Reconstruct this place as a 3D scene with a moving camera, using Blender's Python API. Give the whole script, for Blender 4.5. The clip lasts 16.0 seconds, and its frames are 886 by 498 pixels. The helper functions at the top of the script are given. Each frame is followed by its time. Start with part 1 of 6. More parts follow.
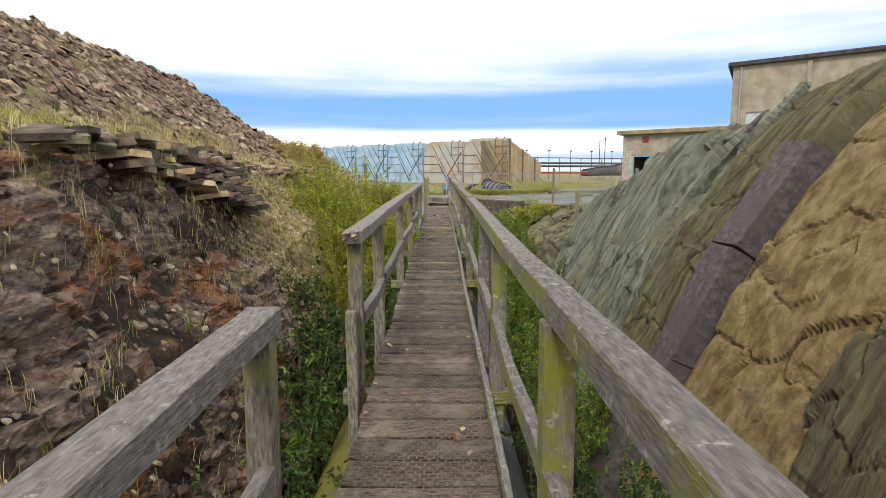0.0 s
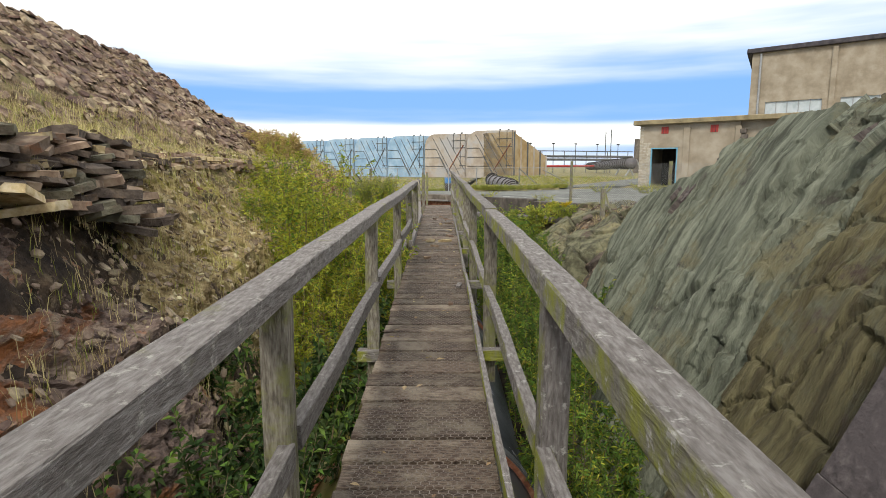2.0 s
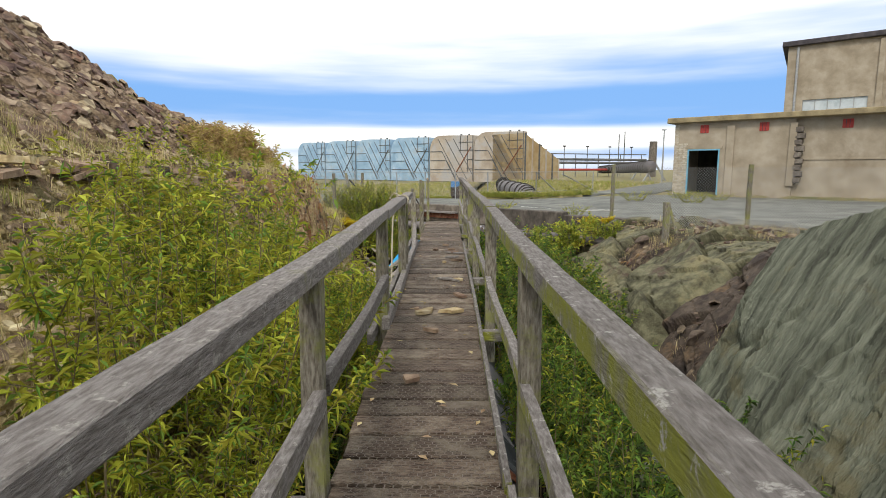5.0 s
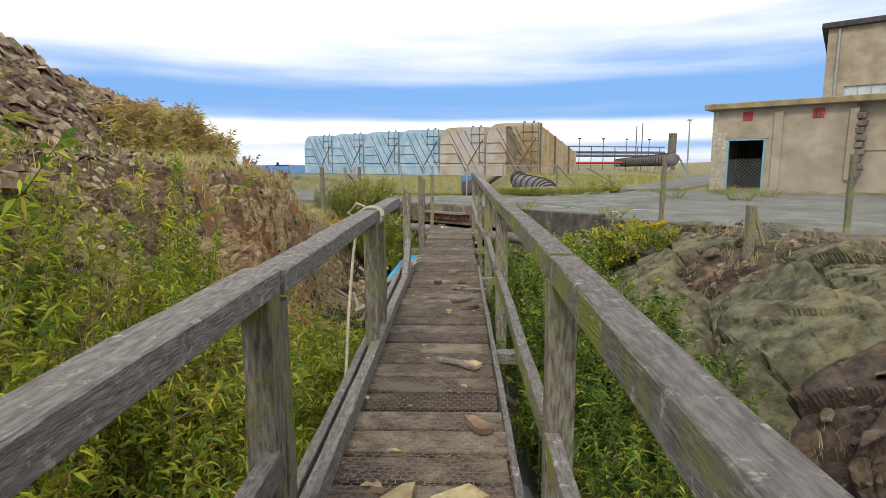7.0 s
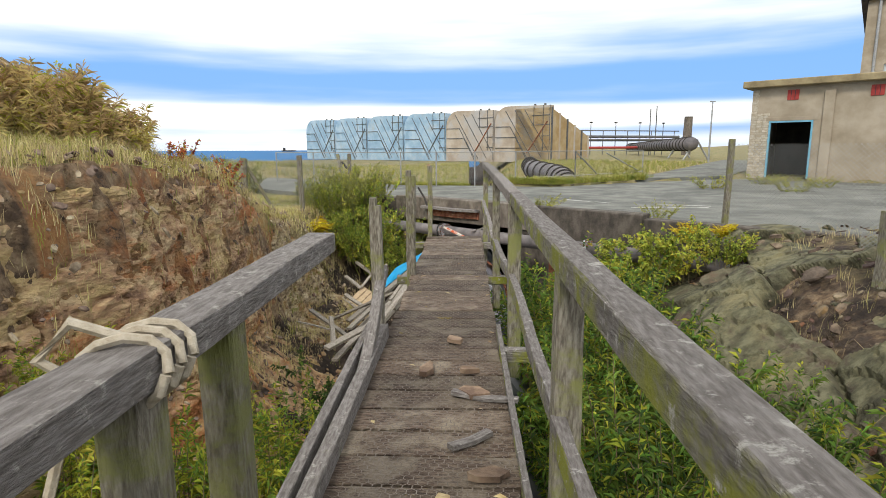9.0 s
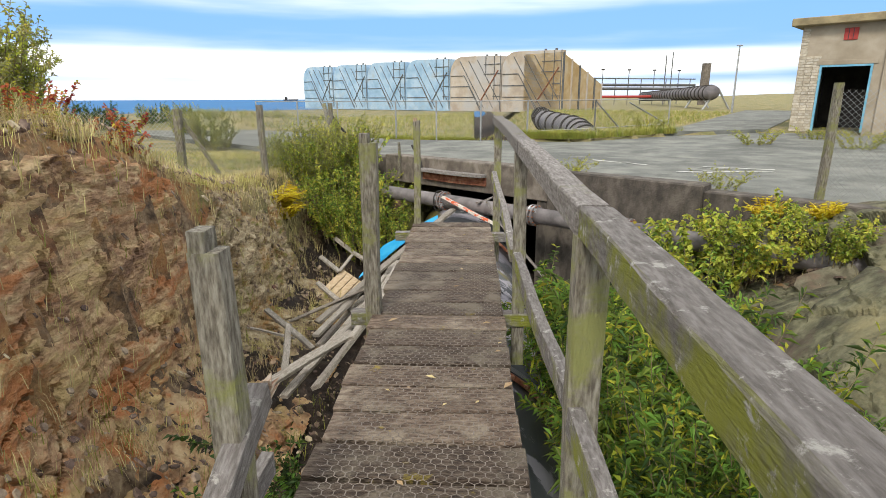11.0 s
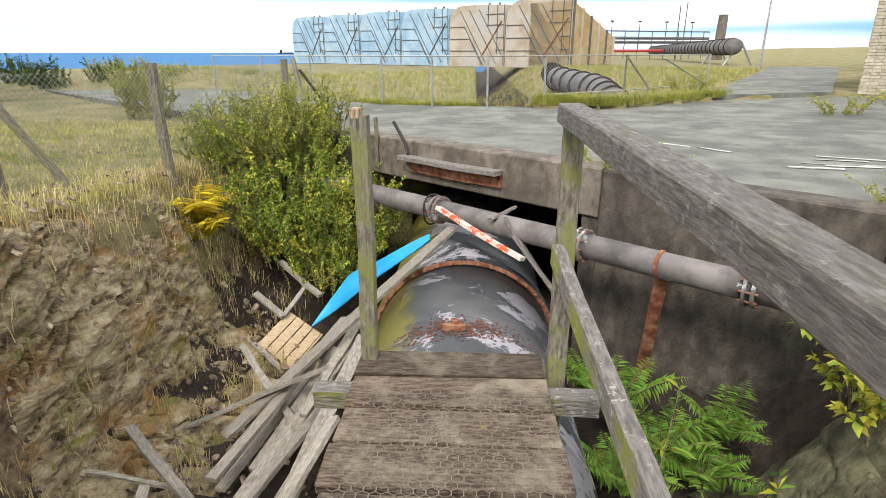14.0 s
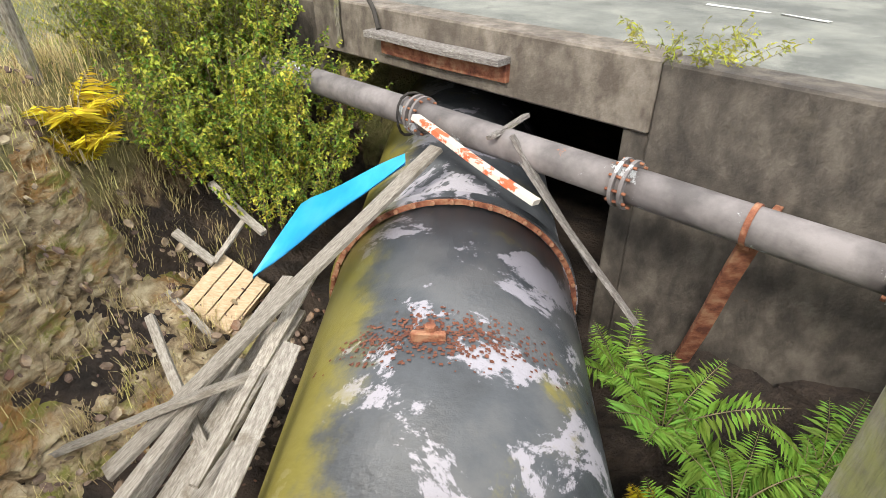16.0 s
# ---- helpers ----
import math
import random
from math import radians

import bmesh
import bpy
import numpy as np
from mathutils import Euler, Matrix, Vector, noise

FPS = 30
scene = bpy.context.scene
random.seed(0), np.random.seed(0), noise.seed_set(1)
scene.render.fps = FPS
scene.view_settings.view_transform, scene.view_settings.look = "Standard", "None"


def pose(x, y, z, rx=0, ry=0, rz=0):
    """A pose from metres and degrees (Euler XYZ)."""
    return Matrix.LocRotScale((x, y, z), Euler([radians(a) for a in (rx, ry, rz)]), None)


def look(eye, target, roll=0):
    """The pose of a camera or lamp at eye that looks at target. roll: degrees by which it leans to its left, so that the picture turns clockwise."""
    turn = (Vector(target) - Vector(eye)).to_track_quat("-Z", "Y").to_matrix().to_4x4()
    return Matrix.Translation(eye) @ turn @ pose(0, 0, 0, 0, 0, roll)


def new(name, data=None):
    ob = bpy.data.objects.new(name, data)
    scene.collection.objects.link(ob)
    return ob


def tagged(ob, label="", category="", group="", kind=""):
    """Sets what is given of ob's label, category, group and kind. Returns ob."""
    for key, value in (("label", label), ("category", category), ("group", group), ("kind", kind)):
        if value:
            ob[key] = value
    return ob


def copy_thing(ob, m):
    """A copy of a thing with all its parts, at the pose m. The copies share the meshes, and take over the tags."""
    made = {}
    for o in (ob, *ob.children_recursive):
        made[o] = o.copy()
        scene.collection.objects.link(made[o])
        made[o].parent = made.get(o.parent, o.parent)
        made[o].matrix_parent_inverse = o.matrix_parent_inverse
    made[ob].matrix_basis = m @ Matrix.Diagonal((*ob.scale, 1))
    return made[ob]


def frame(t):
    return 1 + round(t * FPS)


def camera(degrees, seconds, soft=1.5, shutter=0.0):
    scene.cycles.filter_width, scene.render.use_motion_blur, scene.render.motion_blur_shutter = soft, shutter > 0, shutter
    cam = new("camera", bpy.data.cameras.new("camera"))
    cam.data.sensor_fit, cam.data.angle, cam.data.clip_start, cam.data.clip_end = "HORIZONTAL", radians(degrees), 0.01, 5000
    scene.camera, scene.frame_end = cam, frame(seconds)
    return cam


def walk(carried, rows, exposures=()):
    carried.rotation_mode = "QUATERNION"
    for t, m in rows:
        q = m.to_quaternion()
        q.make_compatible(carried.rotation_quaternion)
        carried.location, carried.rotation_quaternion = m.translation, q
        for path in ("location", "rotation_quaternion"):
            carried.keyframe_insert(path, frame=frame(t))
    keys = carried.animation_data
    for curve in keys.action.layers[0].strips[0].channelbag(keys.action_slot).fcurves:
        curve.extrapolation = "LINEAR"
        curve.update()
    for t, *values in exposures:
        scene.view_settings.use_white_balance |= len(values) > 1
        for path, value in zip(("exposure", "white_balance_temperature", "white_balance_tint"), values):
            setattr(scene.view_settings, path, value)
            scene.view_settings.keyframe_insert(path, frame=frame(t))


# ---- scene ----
cam = camera(76.5, 16.0, soft=0.7)
METRES, EYE, TILT, LEAN, TURN = 24.0, 1.4, -7.7, 0.0, 0.0
ROWS = [
    (0.0, 0.0, 0.0, 0.0, -0.0, 0.0, -0.0),
    (0.5, 0.0033, 0.0328, 0.0043, -0.06, -0.49, 0.18),
    (1.0, 0.0002, 0.0658, 0.0089, -0.09, -0.64, -0.0),
    (1.5, 0.0016, 0.1016, 0.0121, -0.05, -0.63, 0.1),
    (2.0, -0.0002, 0.1374, 0.0192, 0.15, -0.63, 0.05),
    (2.5, 0.0022, 0.1715, 0.0226, 0.27, -0.06, 0.09),
    (3.0, 0.0007, 0.2058, 0.0271, 0.3, -0.26, 0.09),
    (3.5, 0.0001, 0.2371, 0.0311, 0.37, -0.46, -0.01),
    (4.0, 0.0006, 0.2729, 0.0386, 0.45, -0.63, 0.15),
    (4.5, -0.0003, 0.3073, 0.0441, 0.57, -0.32, 0.01),
    (7.0, 0.0007, 0.4821, 0.0668, 1.9, -0.95, -0.11),
    (7.5, -0.0012, 0.5169, 0.0722, 2.23, -1.48, -0.13),
    (8.0, -0.0003, 0.5479, 0.0763, 2.41, -1.95, -0.2),
    (8.5, 0.0001, 0.5791, 0.0816, 2.52, -2.01, -0.13),
    (11.0, 0.0005, 0.7294, 0.1006, 3.09, -7.37, -0.16),
    (11.5, -0.0025, 0.756, 0.1056, 3.16, -8.64, -0.34),
    (12.0, -0.0016, 0.7833, 0.1087, 3.24, -9.29, -0.26),
    (12.5, -0.0027, 0.8128, 0.1149, 3.33, -9.39, -0.28),
    (13.0, -0.0041, 0.8419, 0.1188, 3.23, -9.28, -0.35),
    (13.5, -0.0038, 0.8709, 0.121, 2.99, -10.01, -0.22),
    (14.0, -0.0062, 0.8962, 0.1238, 2.97, -11.69, -0.32),
    (14.5, -0.0046, 0.9219, 0.1244, 3.02, -13.82, -0.23),
    (15.0, -0.0041, 0.9486, 0.1264, 3.13, -17.9, -0.07),
    (15.5, -0.0041, 0.9702, 0.13, 3.32, -22.53, -0.24),
    (16.0, -0.0017, 0.9894, 0.1304, 3.32, -25.55, 0.03),
]
EXPOSURES = [(0.0, 0.34), (3.5, 0.27), (7.0, 0.18), (9.5, 0.38), (11.0, 0.52), (12.5, 0.58), (14.0, 0.75), (15.0, 1.0), (16.0, 1.15)]
walk(cam, [(t, pose(0, 0, EYE, TILT, LEAN, TURN) @ pose(METRES * x, METRES * y, METRES * z, 90 + pitch, roll, yaw)) for t, x, y, z, yaw, pitch, roll in ROWS], EXPOSURES)

# ---- world, sun ----
world = bpy.data.worlds.new("sky")
scene.world = world
world.use_nodes = True
wt = world.node_tree
wt.nodes.clear()


def wnode(kind, **kw):
    n = wt.nodes.new(kind)
    for k, v in kw.items():
        n.inputs[k].default_value = v
    return n


SUN_EL, SUN_ROT = radians(46), radians(-164)
sky = wt.nodes.new("ShaderNodeTexSky")
sky.sky_type, sky.sun_disc, sky.sun_elevation, sky.sun_rotation = "NISHITA", False, SUN_EL, SUN_ROT
sky_gain = wnode("ShaderNodeMix")
sky_gain.data_type, sky_gain.blend_type = "RGBA", "MULTIPLY"
sky_gain.inputs["Factor"].default_value = 1.0
sky_gain.inputs["B"].default_value = (0.115, 0.110, 0.105, 1)
wt.links.new(sky.outputs["Color"], sky_gain.inputs["A"])
wcoord = wt.nodes.new("ShaderNodeTexCoord")
sep = wt.nodes.new("ShaderNodeSeparateXYZ")
wt.links.new(wcoord.outputs["Generated"], sep.inputs[0])
# long flat cloud banks: soft noise, stretched along the horizon
wmap = wnode("ShaderNodeMapping", Scale=(0.9, 0.9, 9.0), Location=(0.35, 0.1, 0.15))
wt.links.new(wcoord.outputs["Generated"], wmap.inputs["Vector"])
wnoise = wnode("ShaderNodeTexNoise", Scale=1.6, Detail=5.0, Roughness=0.5)
wt.links.new(wmap.outputs[0], wnoise.inputs["Vector"])
# banks by height above the horizon
bank = wt.nodes.new("ShaderNodeValToRGB")
bank.color_ramp.interpolation = "EASE"
el = bank.color_ramp.elements
el[0].position, el[0].color = 0.0, (0.55, 0.55, 0.55, 1)
el[1].position, el[1].color = 1.0, (0.9, 0.9, 0.9, 1)
for pos, v in ((0.015, 0.5), (0.03, 0.34), (0.045, 0.62), (0.062, 0.72), (0.082, 0.3), (0.115, 0.2), (0.145, 0.48), (0.2, 0.66), (0.3, 0.84)):
    e = el.new(pos)
    e.color = (v, v, v, 1)
wt.links.new(sep.outputs["Z"], bank.inputs["Fac"])
wadd = wnode("ShaderNodeMath")
wadd.operation = "MULTIPLY_ADD"
wadd.inputs[1].default_value = 1.0
wt.links.new(wnoise.outputs["Fac"], wadd.inputs[0])
wsub = wnode("ShaderNodeMath")
wsub.operation = "SUBTRACT"
wsub.inputs[1].default_value = 0.5
wt.links.new(bank.outputs["Color"], wsub.inputs[0])
wt.links.new(wsub.outputs[0], wadd.inputs[2])
cover = wnode("ShaderNodeMapRange")
for k, v in (("From Min", 0.24), ("From Max", 0.76), ("To Min", 0.0), ("To Max", 1.0)):
    cover.inputs[k].default_value = v
cover.interpolation_type = "SMOOTHSTEP"
wt.links.new(wadd.outputs[0], cover.inputs["Value"])
blue = wt.nodes.new("ShaderNodeMix")
blue.data_type = "RGBA"
blue.inputs["A"].default_value = (0.19, 0.42, 0.85, 1)
blue.inputs["B"].default_value = (1.10, 1.09, 1.07, 1)
wt.links.new(cover.outputs["Result"], blue.inputs["Factor"])
veil = wt.nodes.new("ShaderNodeMix")
veil.data_type = "RGBA"
veil.inputs["Factor"].default_value = 0.88
wt.links.new(sky_gain.outputs["Result"], veil.inputs["A"])
wt.links.new(blue.outputs["Result"], veil.inputs["B"])
bg = wnode("ShaderNodeBackground", Strength=1.0)
wout = wt.nodes.new("ShaderNodeOutputWorld")
wt.links.new(veil.outputs["Result"], bg.inputs["Color"])
wt.links.new(bg.outputs[0], wout.inputs["Surface"])

sun = new("sun", bpy.data.lights.new("sun", "SUN"))
sun.data.energy, sun.data.angle, sun.data.color = 1.7, radians(12), (1.0, 0.93, 0.82)
sun.matrix_world = look((math.sin(SUN_ROT) * 10, math.cos(SUN_ROT) * 10, math.tan(SUN_EL) * 10), (0, 0, 0))


# ---- materials ----
def material(name, cols, scale=6.0, stretch=(1, 1, 1), rough=0.8, metal=0.0, bump=0.3, bump_scale=None, patch=None,
             patch_scale=1.5, patch_at=(0.5, 0.62), patch2=None, patch2_scale=4.0, patch2_at=(0.58, 0.64), vary=0.0,
             alpha=None, translucent=0.0, grain=0.0, spec=0.4, mask=None, dist=0.004, sides=False, along=False):
    """A procedural surface: a ramp over fine noise, up to two stains with their own outline, a grain bump and piece-to-piece variation."""
    m = bpy.data.materials.new(name)
    m.use_nodes = True
    t = m.node_tree
    t.nodes.clear()
    out = t.nodes.new("ShaderNodeOutputMaterial")
    b = t.nodes.new("ShaderNodeBsdfPrincipled")
    t.links.new(b.outputs[0], out.inputs["Surface"])
    tc = t.nodes.new("ShaderNodeTexCoord")
    info = t.nodes.new("ShaderNodeObjectInfo")
    vec = tc.outputs["Object"]
    if vary:
        off = t.nodes.new("ShaderNodeVectorMath")
        off.operation = "MULTIPLY_ADD"
        off.inputs[1].default_value = (37.0, 53.0, 71.0)
        t.links.new(info.outputs["Random"], off.inputs[0])
        t.links.new(vec, off.inputs[2])
        vec = off.outputs[0]
    mp = t.nodes.new("ShaderNodeMapping")
    mp.inputs["Scale"].default_value = stretch
    t.links.new(vec, mp.inputs["Vector"])

    def noise_of(src, s, detail=6.0, r=0.6, warp=0.0):
        n = t.nodes.new("ShaderNodeTexNoise")
        n.inputs["Scale"].default_value, n.inputs["Detail"].default_value = s, detail
        n.inputs["Roughness"].default_value, n.inputs["Distortion"].default_value = r, warp
        t.links.new(src, n.inputs["Vector"])
        return n.outputs["Fac"]

    def mixed(fac, a, bcol, mode="MIX"):
        n = t.nodes.new("ShaderNodeMix")
        n.data_type, n.blend_type = "RGBA", mode
        if isinstance(fac, float):
            n.inputs["Factor"].default_value = fac
        else:
            t.links.new(fac, n.inputs["Factor"])
        for key, c in (("A", a), ("B", bcol)):
            if isinstance(c, tuple):
                n.inputs[key].default_value = (*c, 1)
            else:
                t.links.new(c, n.inputs[key])
        return n.outputs["Result"]

    def step_of(src, lo, hi):
        n = t.nodes.new("ShaderNodeMapRange")
        n.inputs["From Min"].default_value, n.inputs["From Max"].default_value = lo, hi
        n.interpolation_type = "SMOOTHSTEP"
        t.links.new(src, n.inputs["Value"])
        return n.outputs["Result"]

    fine = noise_of(mp.outputs[0], scale)
    ramp = t.nodes.new("ShaderNodeValToRGB")
    e = ramp.color_ramp.elements
    lo, hi = 0.36, 0.64
    for i, c in enumerate(cols):
        p = lo + (hi - lo) * i / max(1, len(cols) - 1)
        if i == 0:
            e[0].position, e[0].color = p, (*c, 1)
        elif i == len(cols) - 1:
            e[1].position, e[1].color = p, (*c, 1)
    for i, c in enumerate(cols[1:-1], 1):
        x = e.new(lo + (hi - lo) * i / (len(cols) - 1))
        x.color = (*c, 1)
    t.links.new(fine, ramp.inputs["Fac"])
    col = ramp.outputs["Color"]
    if mask:
        at = t.nodes.new("ShaderNodeAttribute")
        at.attribute_name = "zone"
        sp = t.nodes.new("ShaderNodeSeparateColor")
        t.links.new(at.outputs["Color"], sp.inputs[0])
        brk = noise_of(vec, 1.7, 8.0, 0.7)
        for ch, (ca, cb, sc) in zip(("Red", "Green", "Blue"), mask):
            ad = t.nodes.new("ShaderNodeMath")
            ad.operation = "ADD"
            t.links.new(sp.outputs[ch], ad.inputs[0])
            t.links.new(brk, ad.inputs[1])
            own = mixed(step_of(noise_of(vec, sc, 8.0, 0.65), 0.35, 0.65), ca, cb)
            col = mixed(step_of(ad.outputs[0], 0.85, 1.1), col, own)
    stain = mp.outputs[0] if along else vec
    if patch:
        fac = step_of(noise_of(stain, patch_scale, 9.0, 0.7, 0.3), *patch_at)
        if sides:
            sn = t.nodes.new("ShaderNodeSeparateXYZ")
            t.links.new(tc.outputs["Normal"], sn.inputs[0])
            mu = t.nodes.new("ShaderNodeMath")
            mu.operation = "MULTIPLY"
            t.links.new(fac, mu.inputs[0])
            t.links.new(step_of(sn.outputs["Z"], 0.9, 0.3), mu.inputs[1])
            fac = mu.outputs[0]
        col = mixed(fac, col, patch)
    if patch2:
        col = mixed(step_of(noise_of(stain, patch2_scale, 9.0, 0.72, 0.2), *patch2_at), col, patch2)
    if vary:
        hs = t.nodes.new("ShaderNodeHueSaturation")
        mr = t.nodes.new("ShaderNodeMapRange")
        mr.inputs["To Min"].default_value, mr.inputs["To Max"].default_value = 1 - vary, 1 + vary
        t.links.new(info.outputs["Random"], mr.inputs["Value"])
        t.links.new(mr.outputs[0], hs.inputs["Value"])
        t.links.new(col, hs.inputs["Color"])
        col = hs.outputs["Color"]
    if grain:
        isl = t.nodes.new("ShaderNodeNewGeometry")
        hs = t.nodes.new("ShaderNodeHueSaturation")
        mr = t.nodes.new("ShaderNodeMapRange")
        mr.inputs["To Min"].default_value, mr.inputs["To Max"].default_value = 1 - grain, 1 + grain
        t.links.new(isl.outputs["Random Per Island"], mr.inputs["Value"])
        t.links.new(mr.outputs[0], hs.inputs["Value"])
        hm = t.nodes.new("ShaderNodeMapRange")
        hm.inputs["To Min"].default_value, hm.inputs["To Max"].default_value = 0.5 - 0.06 * grain, 0.5 + 0.06 * grain
        t.links.new(isl.outputs["Random Per Island"], hm.inputs["Value"])
        t.links.new(hm.outputs[0], hs.inputs["Hue"])
        t.links.new(col, hs.inputs["Color"])
        col = hs.outputs["Color"]
    t.links.new(col, b.inputs["Base Color"])
    b.inputs["Metallic"].default_value = metal
    b.inputs["Specular IOR Level"].default_value = spec
    rr = t.nodes.new("ShaderNodeMapRange")
    rr.inputs["To Min"].default_value, rr.inputs["To Max"].default_value = max(0.05, rough - 0.12), min(1.0, rough + 0.12)
    t.links.new(fine, rr.inputs["Value"])
    t.links.new(rr.outputs[0], b.inputs["Roughness"])
    if bump:
        bp = t.nodes.new("ShaderNodeBump")
        bp.inputs["Strength"].default_value, bp.inputs["Distance"].default_value = bump, dist * 10
        t.links.new(noise_of(mp.outputs[0], bump_scale or scale * 2.5, 8.0, 0.65), bp.inputs["Height"])
        t.links.new(bp.outputs[0], b.inputs["Normal"])
    if translucent:
        tr = t.nodes.new("ShaderNodeBsdfTranslucent")
        ms = t.nodes.new("ShaderNodeMixShader")
        ms.inputs["Fac"].default_value = translucent
        t.links.new(col, tr.inputs["Color"])
        t.links.new(b.outputs[0], ms.inputs[1])
        t.links.new(tr.outputs[0], ms.inputs[2])
        t.links.new(ms.outputs[0], out.inputs["Surface"])
    return m


# second mask colour: dark bank rock, and painted shade on the cutting floor
M_GROUND = material("earth", [(0.085, 0.055, 0.035), (0.22, 0.15, 0.09), (0.36, 0.27, 0.17)], scale=7.0, bump=1.0, bump_scale=16, dist=0.01, rough=0.95, patch2=(0.05, 0.036, 0.03), patch2_scale=5.0, patch2_at=(0.56, 0.66),
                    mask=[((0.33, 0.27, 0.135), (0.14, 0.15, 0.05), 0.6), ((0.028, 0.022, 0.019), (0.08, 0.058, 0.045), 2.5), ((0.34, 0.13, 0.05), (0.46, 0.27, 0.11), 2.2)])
M_STONE = material("slate", [(0.12, 0.078, 0.055), (0.25, 0.175, 0.12), (0.38, 0.29, 0.205)], scale=5, bump=0.5, rough=0.9, vary=0.45, patch=(0.28, 0.13, 0.065), patch_at=(0.58, 0.68))
M_STONES = material("slates", [(0.09, 0.06, 0.045), (0.22, 0.155, 0.11), (0.36, 0.28, 0.2)], scale=5, bump=0.5, rough=0.9, grain=0.5, patch=(0.26, 0.15, 0.09), patch_at=(0.55, 0.68))
WOODC = [(0.145, 0.13, 0.12), (0.22, 0.202, 0.19), (0.3, 0.282, 0.268)]
PALEC = [(0.24, 0.215, 0.185), (0.34, 0.31, 0.27), (0.45, 0.42, 0.37)]
M_WOOD = material("grey wood", WOODC, scale=20, stretch=(4.0, 0.8, 4.0), bump=0.8, bump_scale=26, rough=0.85, vary=0.2, patch=(0.2, 0.2, 0.1), patch_scale=2.3, patch_at=(0.58, 0.72), patch2=(0.43, 0.41, 0.375), patch2_scale=22, patch2_at=(0.55, 0.68))
M_PALEWOOD = material("bleached wood", PALEC, scale=20, stretch=(4.0, 0.8, 4.0), bump=0.7, bump_scale=26, rough=0.85, vary=0.25, patch=(0.2, 0.17, 0.13), patch_scale=2.3, patch_at=(0.56, 0.7))
M_MOSSWOOD = material("mossy wood", WOODC, scale=20, stretch=(4.0, 0.8, 4.0), bump=0.8, bump_scale=26, rough=0.9, vary=0.12, sides=True, patch=(0.27, 0.29, 0.035), patch_scale=2.6, patch_at=(0.42, 0.6), patch2=(0.5, 0.485, 0.45), patch2_scale=17, patch2_at=(0.56, 0.66))
M_POST = material("post wood", [(0.11, 0.095, 0.075), (0.22, 0.2, 0.16), (0.33, 0.31, 0.26)], scale=18, stretch=(4, 0.7, 4), bump=0.7, bump_scale=26, rough=0.9, vary=0.2, patch=(0.24, 0.25, 0.09), patch_scale=3.5, patch_at=(0.46, 0.64))
M_BOARD = material("deck wood", [(0.056, 0.037, 0.026), (0.126, 0.09, 0.066), (0.22, 0.17, 0.128)], scale=18, stretch=(0.8, 4, 4), bump=0.8, bump_scale=26, rough=0.85, vary=0.35, patch=(0.29, 0.245, 0.185), patch_scale=3.4, patch_at=(0.46, 0.66), patch2=(0.3, 0.23, 0.05), patch2_scale=5, patch2_at=(0.63, 0.7))
# bearer colour is near-black to paint shade into the deck gaps
M_BEARER = material("gap-shade bearer wood", [(0.025, 0.02, 0.016), (0.05, 0.04, 0.032), (0.085, 0.07, 0.055)], scale=18, stretch=(4, 0.8, 4), bump=0.6, bump_scale=26, rough=0.8)
M_CONC = material("old concrete", [(0.105, 0.088, 0.072), (0.17, 0.146, 0.12), (0.24, 0.212, 0.178)], scale=6, stretch=(1, 1, 0.7), bump=0.5, bump_scale=30, rough=0.92, patch=(0.095, 0.08, 0.066), patch_scale=1.1, patch_at=(0.42, 0.7), patch2=(0.36, 0.21, 0.07), patch2_scale=1.7, patch2_at=(0.66, 0.74))
# pier, panels and jamb: a darker concrete than the lintel's
M_CONCDARK = material("dark grey-brown concrete", [(0.05, 0.043, 0.037), (0.088, 0.076, 0.064), (0.14, 0.122, 0.102)], scale=5, stretch=(1, 1, 0.6), bump=0.6, bump_scale=30, rough=0.85, patch=(0.15, 0.13, 0.1), patch_scale=0.9, patch_at=(0.54, 0.72), patch2=(0.19, 0.11, 0.05), patch2_scale=1.4, patch2_at=(0.66, 0.74))
M_ROAD = material("asphalt", [(0.115, 0.12, 0.108), (0.165, 0.172, 0.155), (0.22, 0.225, 0.2)], scale=1.2, bump=0.4, bump_scale=60, rough=0.9, patch=(0.11, 0.115, 0.105), patch_scale=0.35, patch_at=(0.5, 0.6), patch2=(0.27, 0.27, 0.245), patch2_scale=0.8, patch2_at=(0.62, 0.7))
M_RENDERWALL = material("rendered wall", [(0.28, 0.235, 0.17), (0.345, 0.295, 0.22), (0.41, 0.355, 0.275)], scale=0.9, bump=0.25, bump_scale=40, rough=0.92, patch=(0.25, 0.205, 0.145), patch_scale=0.3, patch_at=(0.5, 0.7))
M_ROOFEDGE = material("roof edge", [(0.2, 0.16, 0.09), (0.34, 0.28, 0.16)], scale=2, bump=0.3, rough=0.9)
M_DARKEDGE = material("dark roof edge", [(0.03, 0.028, 0.035), (0.09, 0.08, 0.085)], scale=2, bump=0.3, rough=0.8)
M_REDVENT = material("red vent", [(0.3, 0.03, 0.025), (0.42, 0.06, 0.05)], scale=5, bump=0.2, rough=0.7)
M_BLUEPAINT = material("blue paint", [(0.12, 0.35, 0.5), (0.2, 0.45, 0.6)], scale=5, bump=0.2, rough=0.6)
# near-black: shade inside culvert and workshop, own colour of cable, bar and hoops
M_DARK = material("near black and inside shade", [(0.02, 0.018, 0.018), (0.05, 0.045, 0.04)], scale=2, bump=0.2, rough=0.95)
M_GLASSY = material("window band", [(0.42, 0.48, 0.5), (0.55, 0.6, 0.62)], scale=1.5, bump=0.05, rough=0.3)
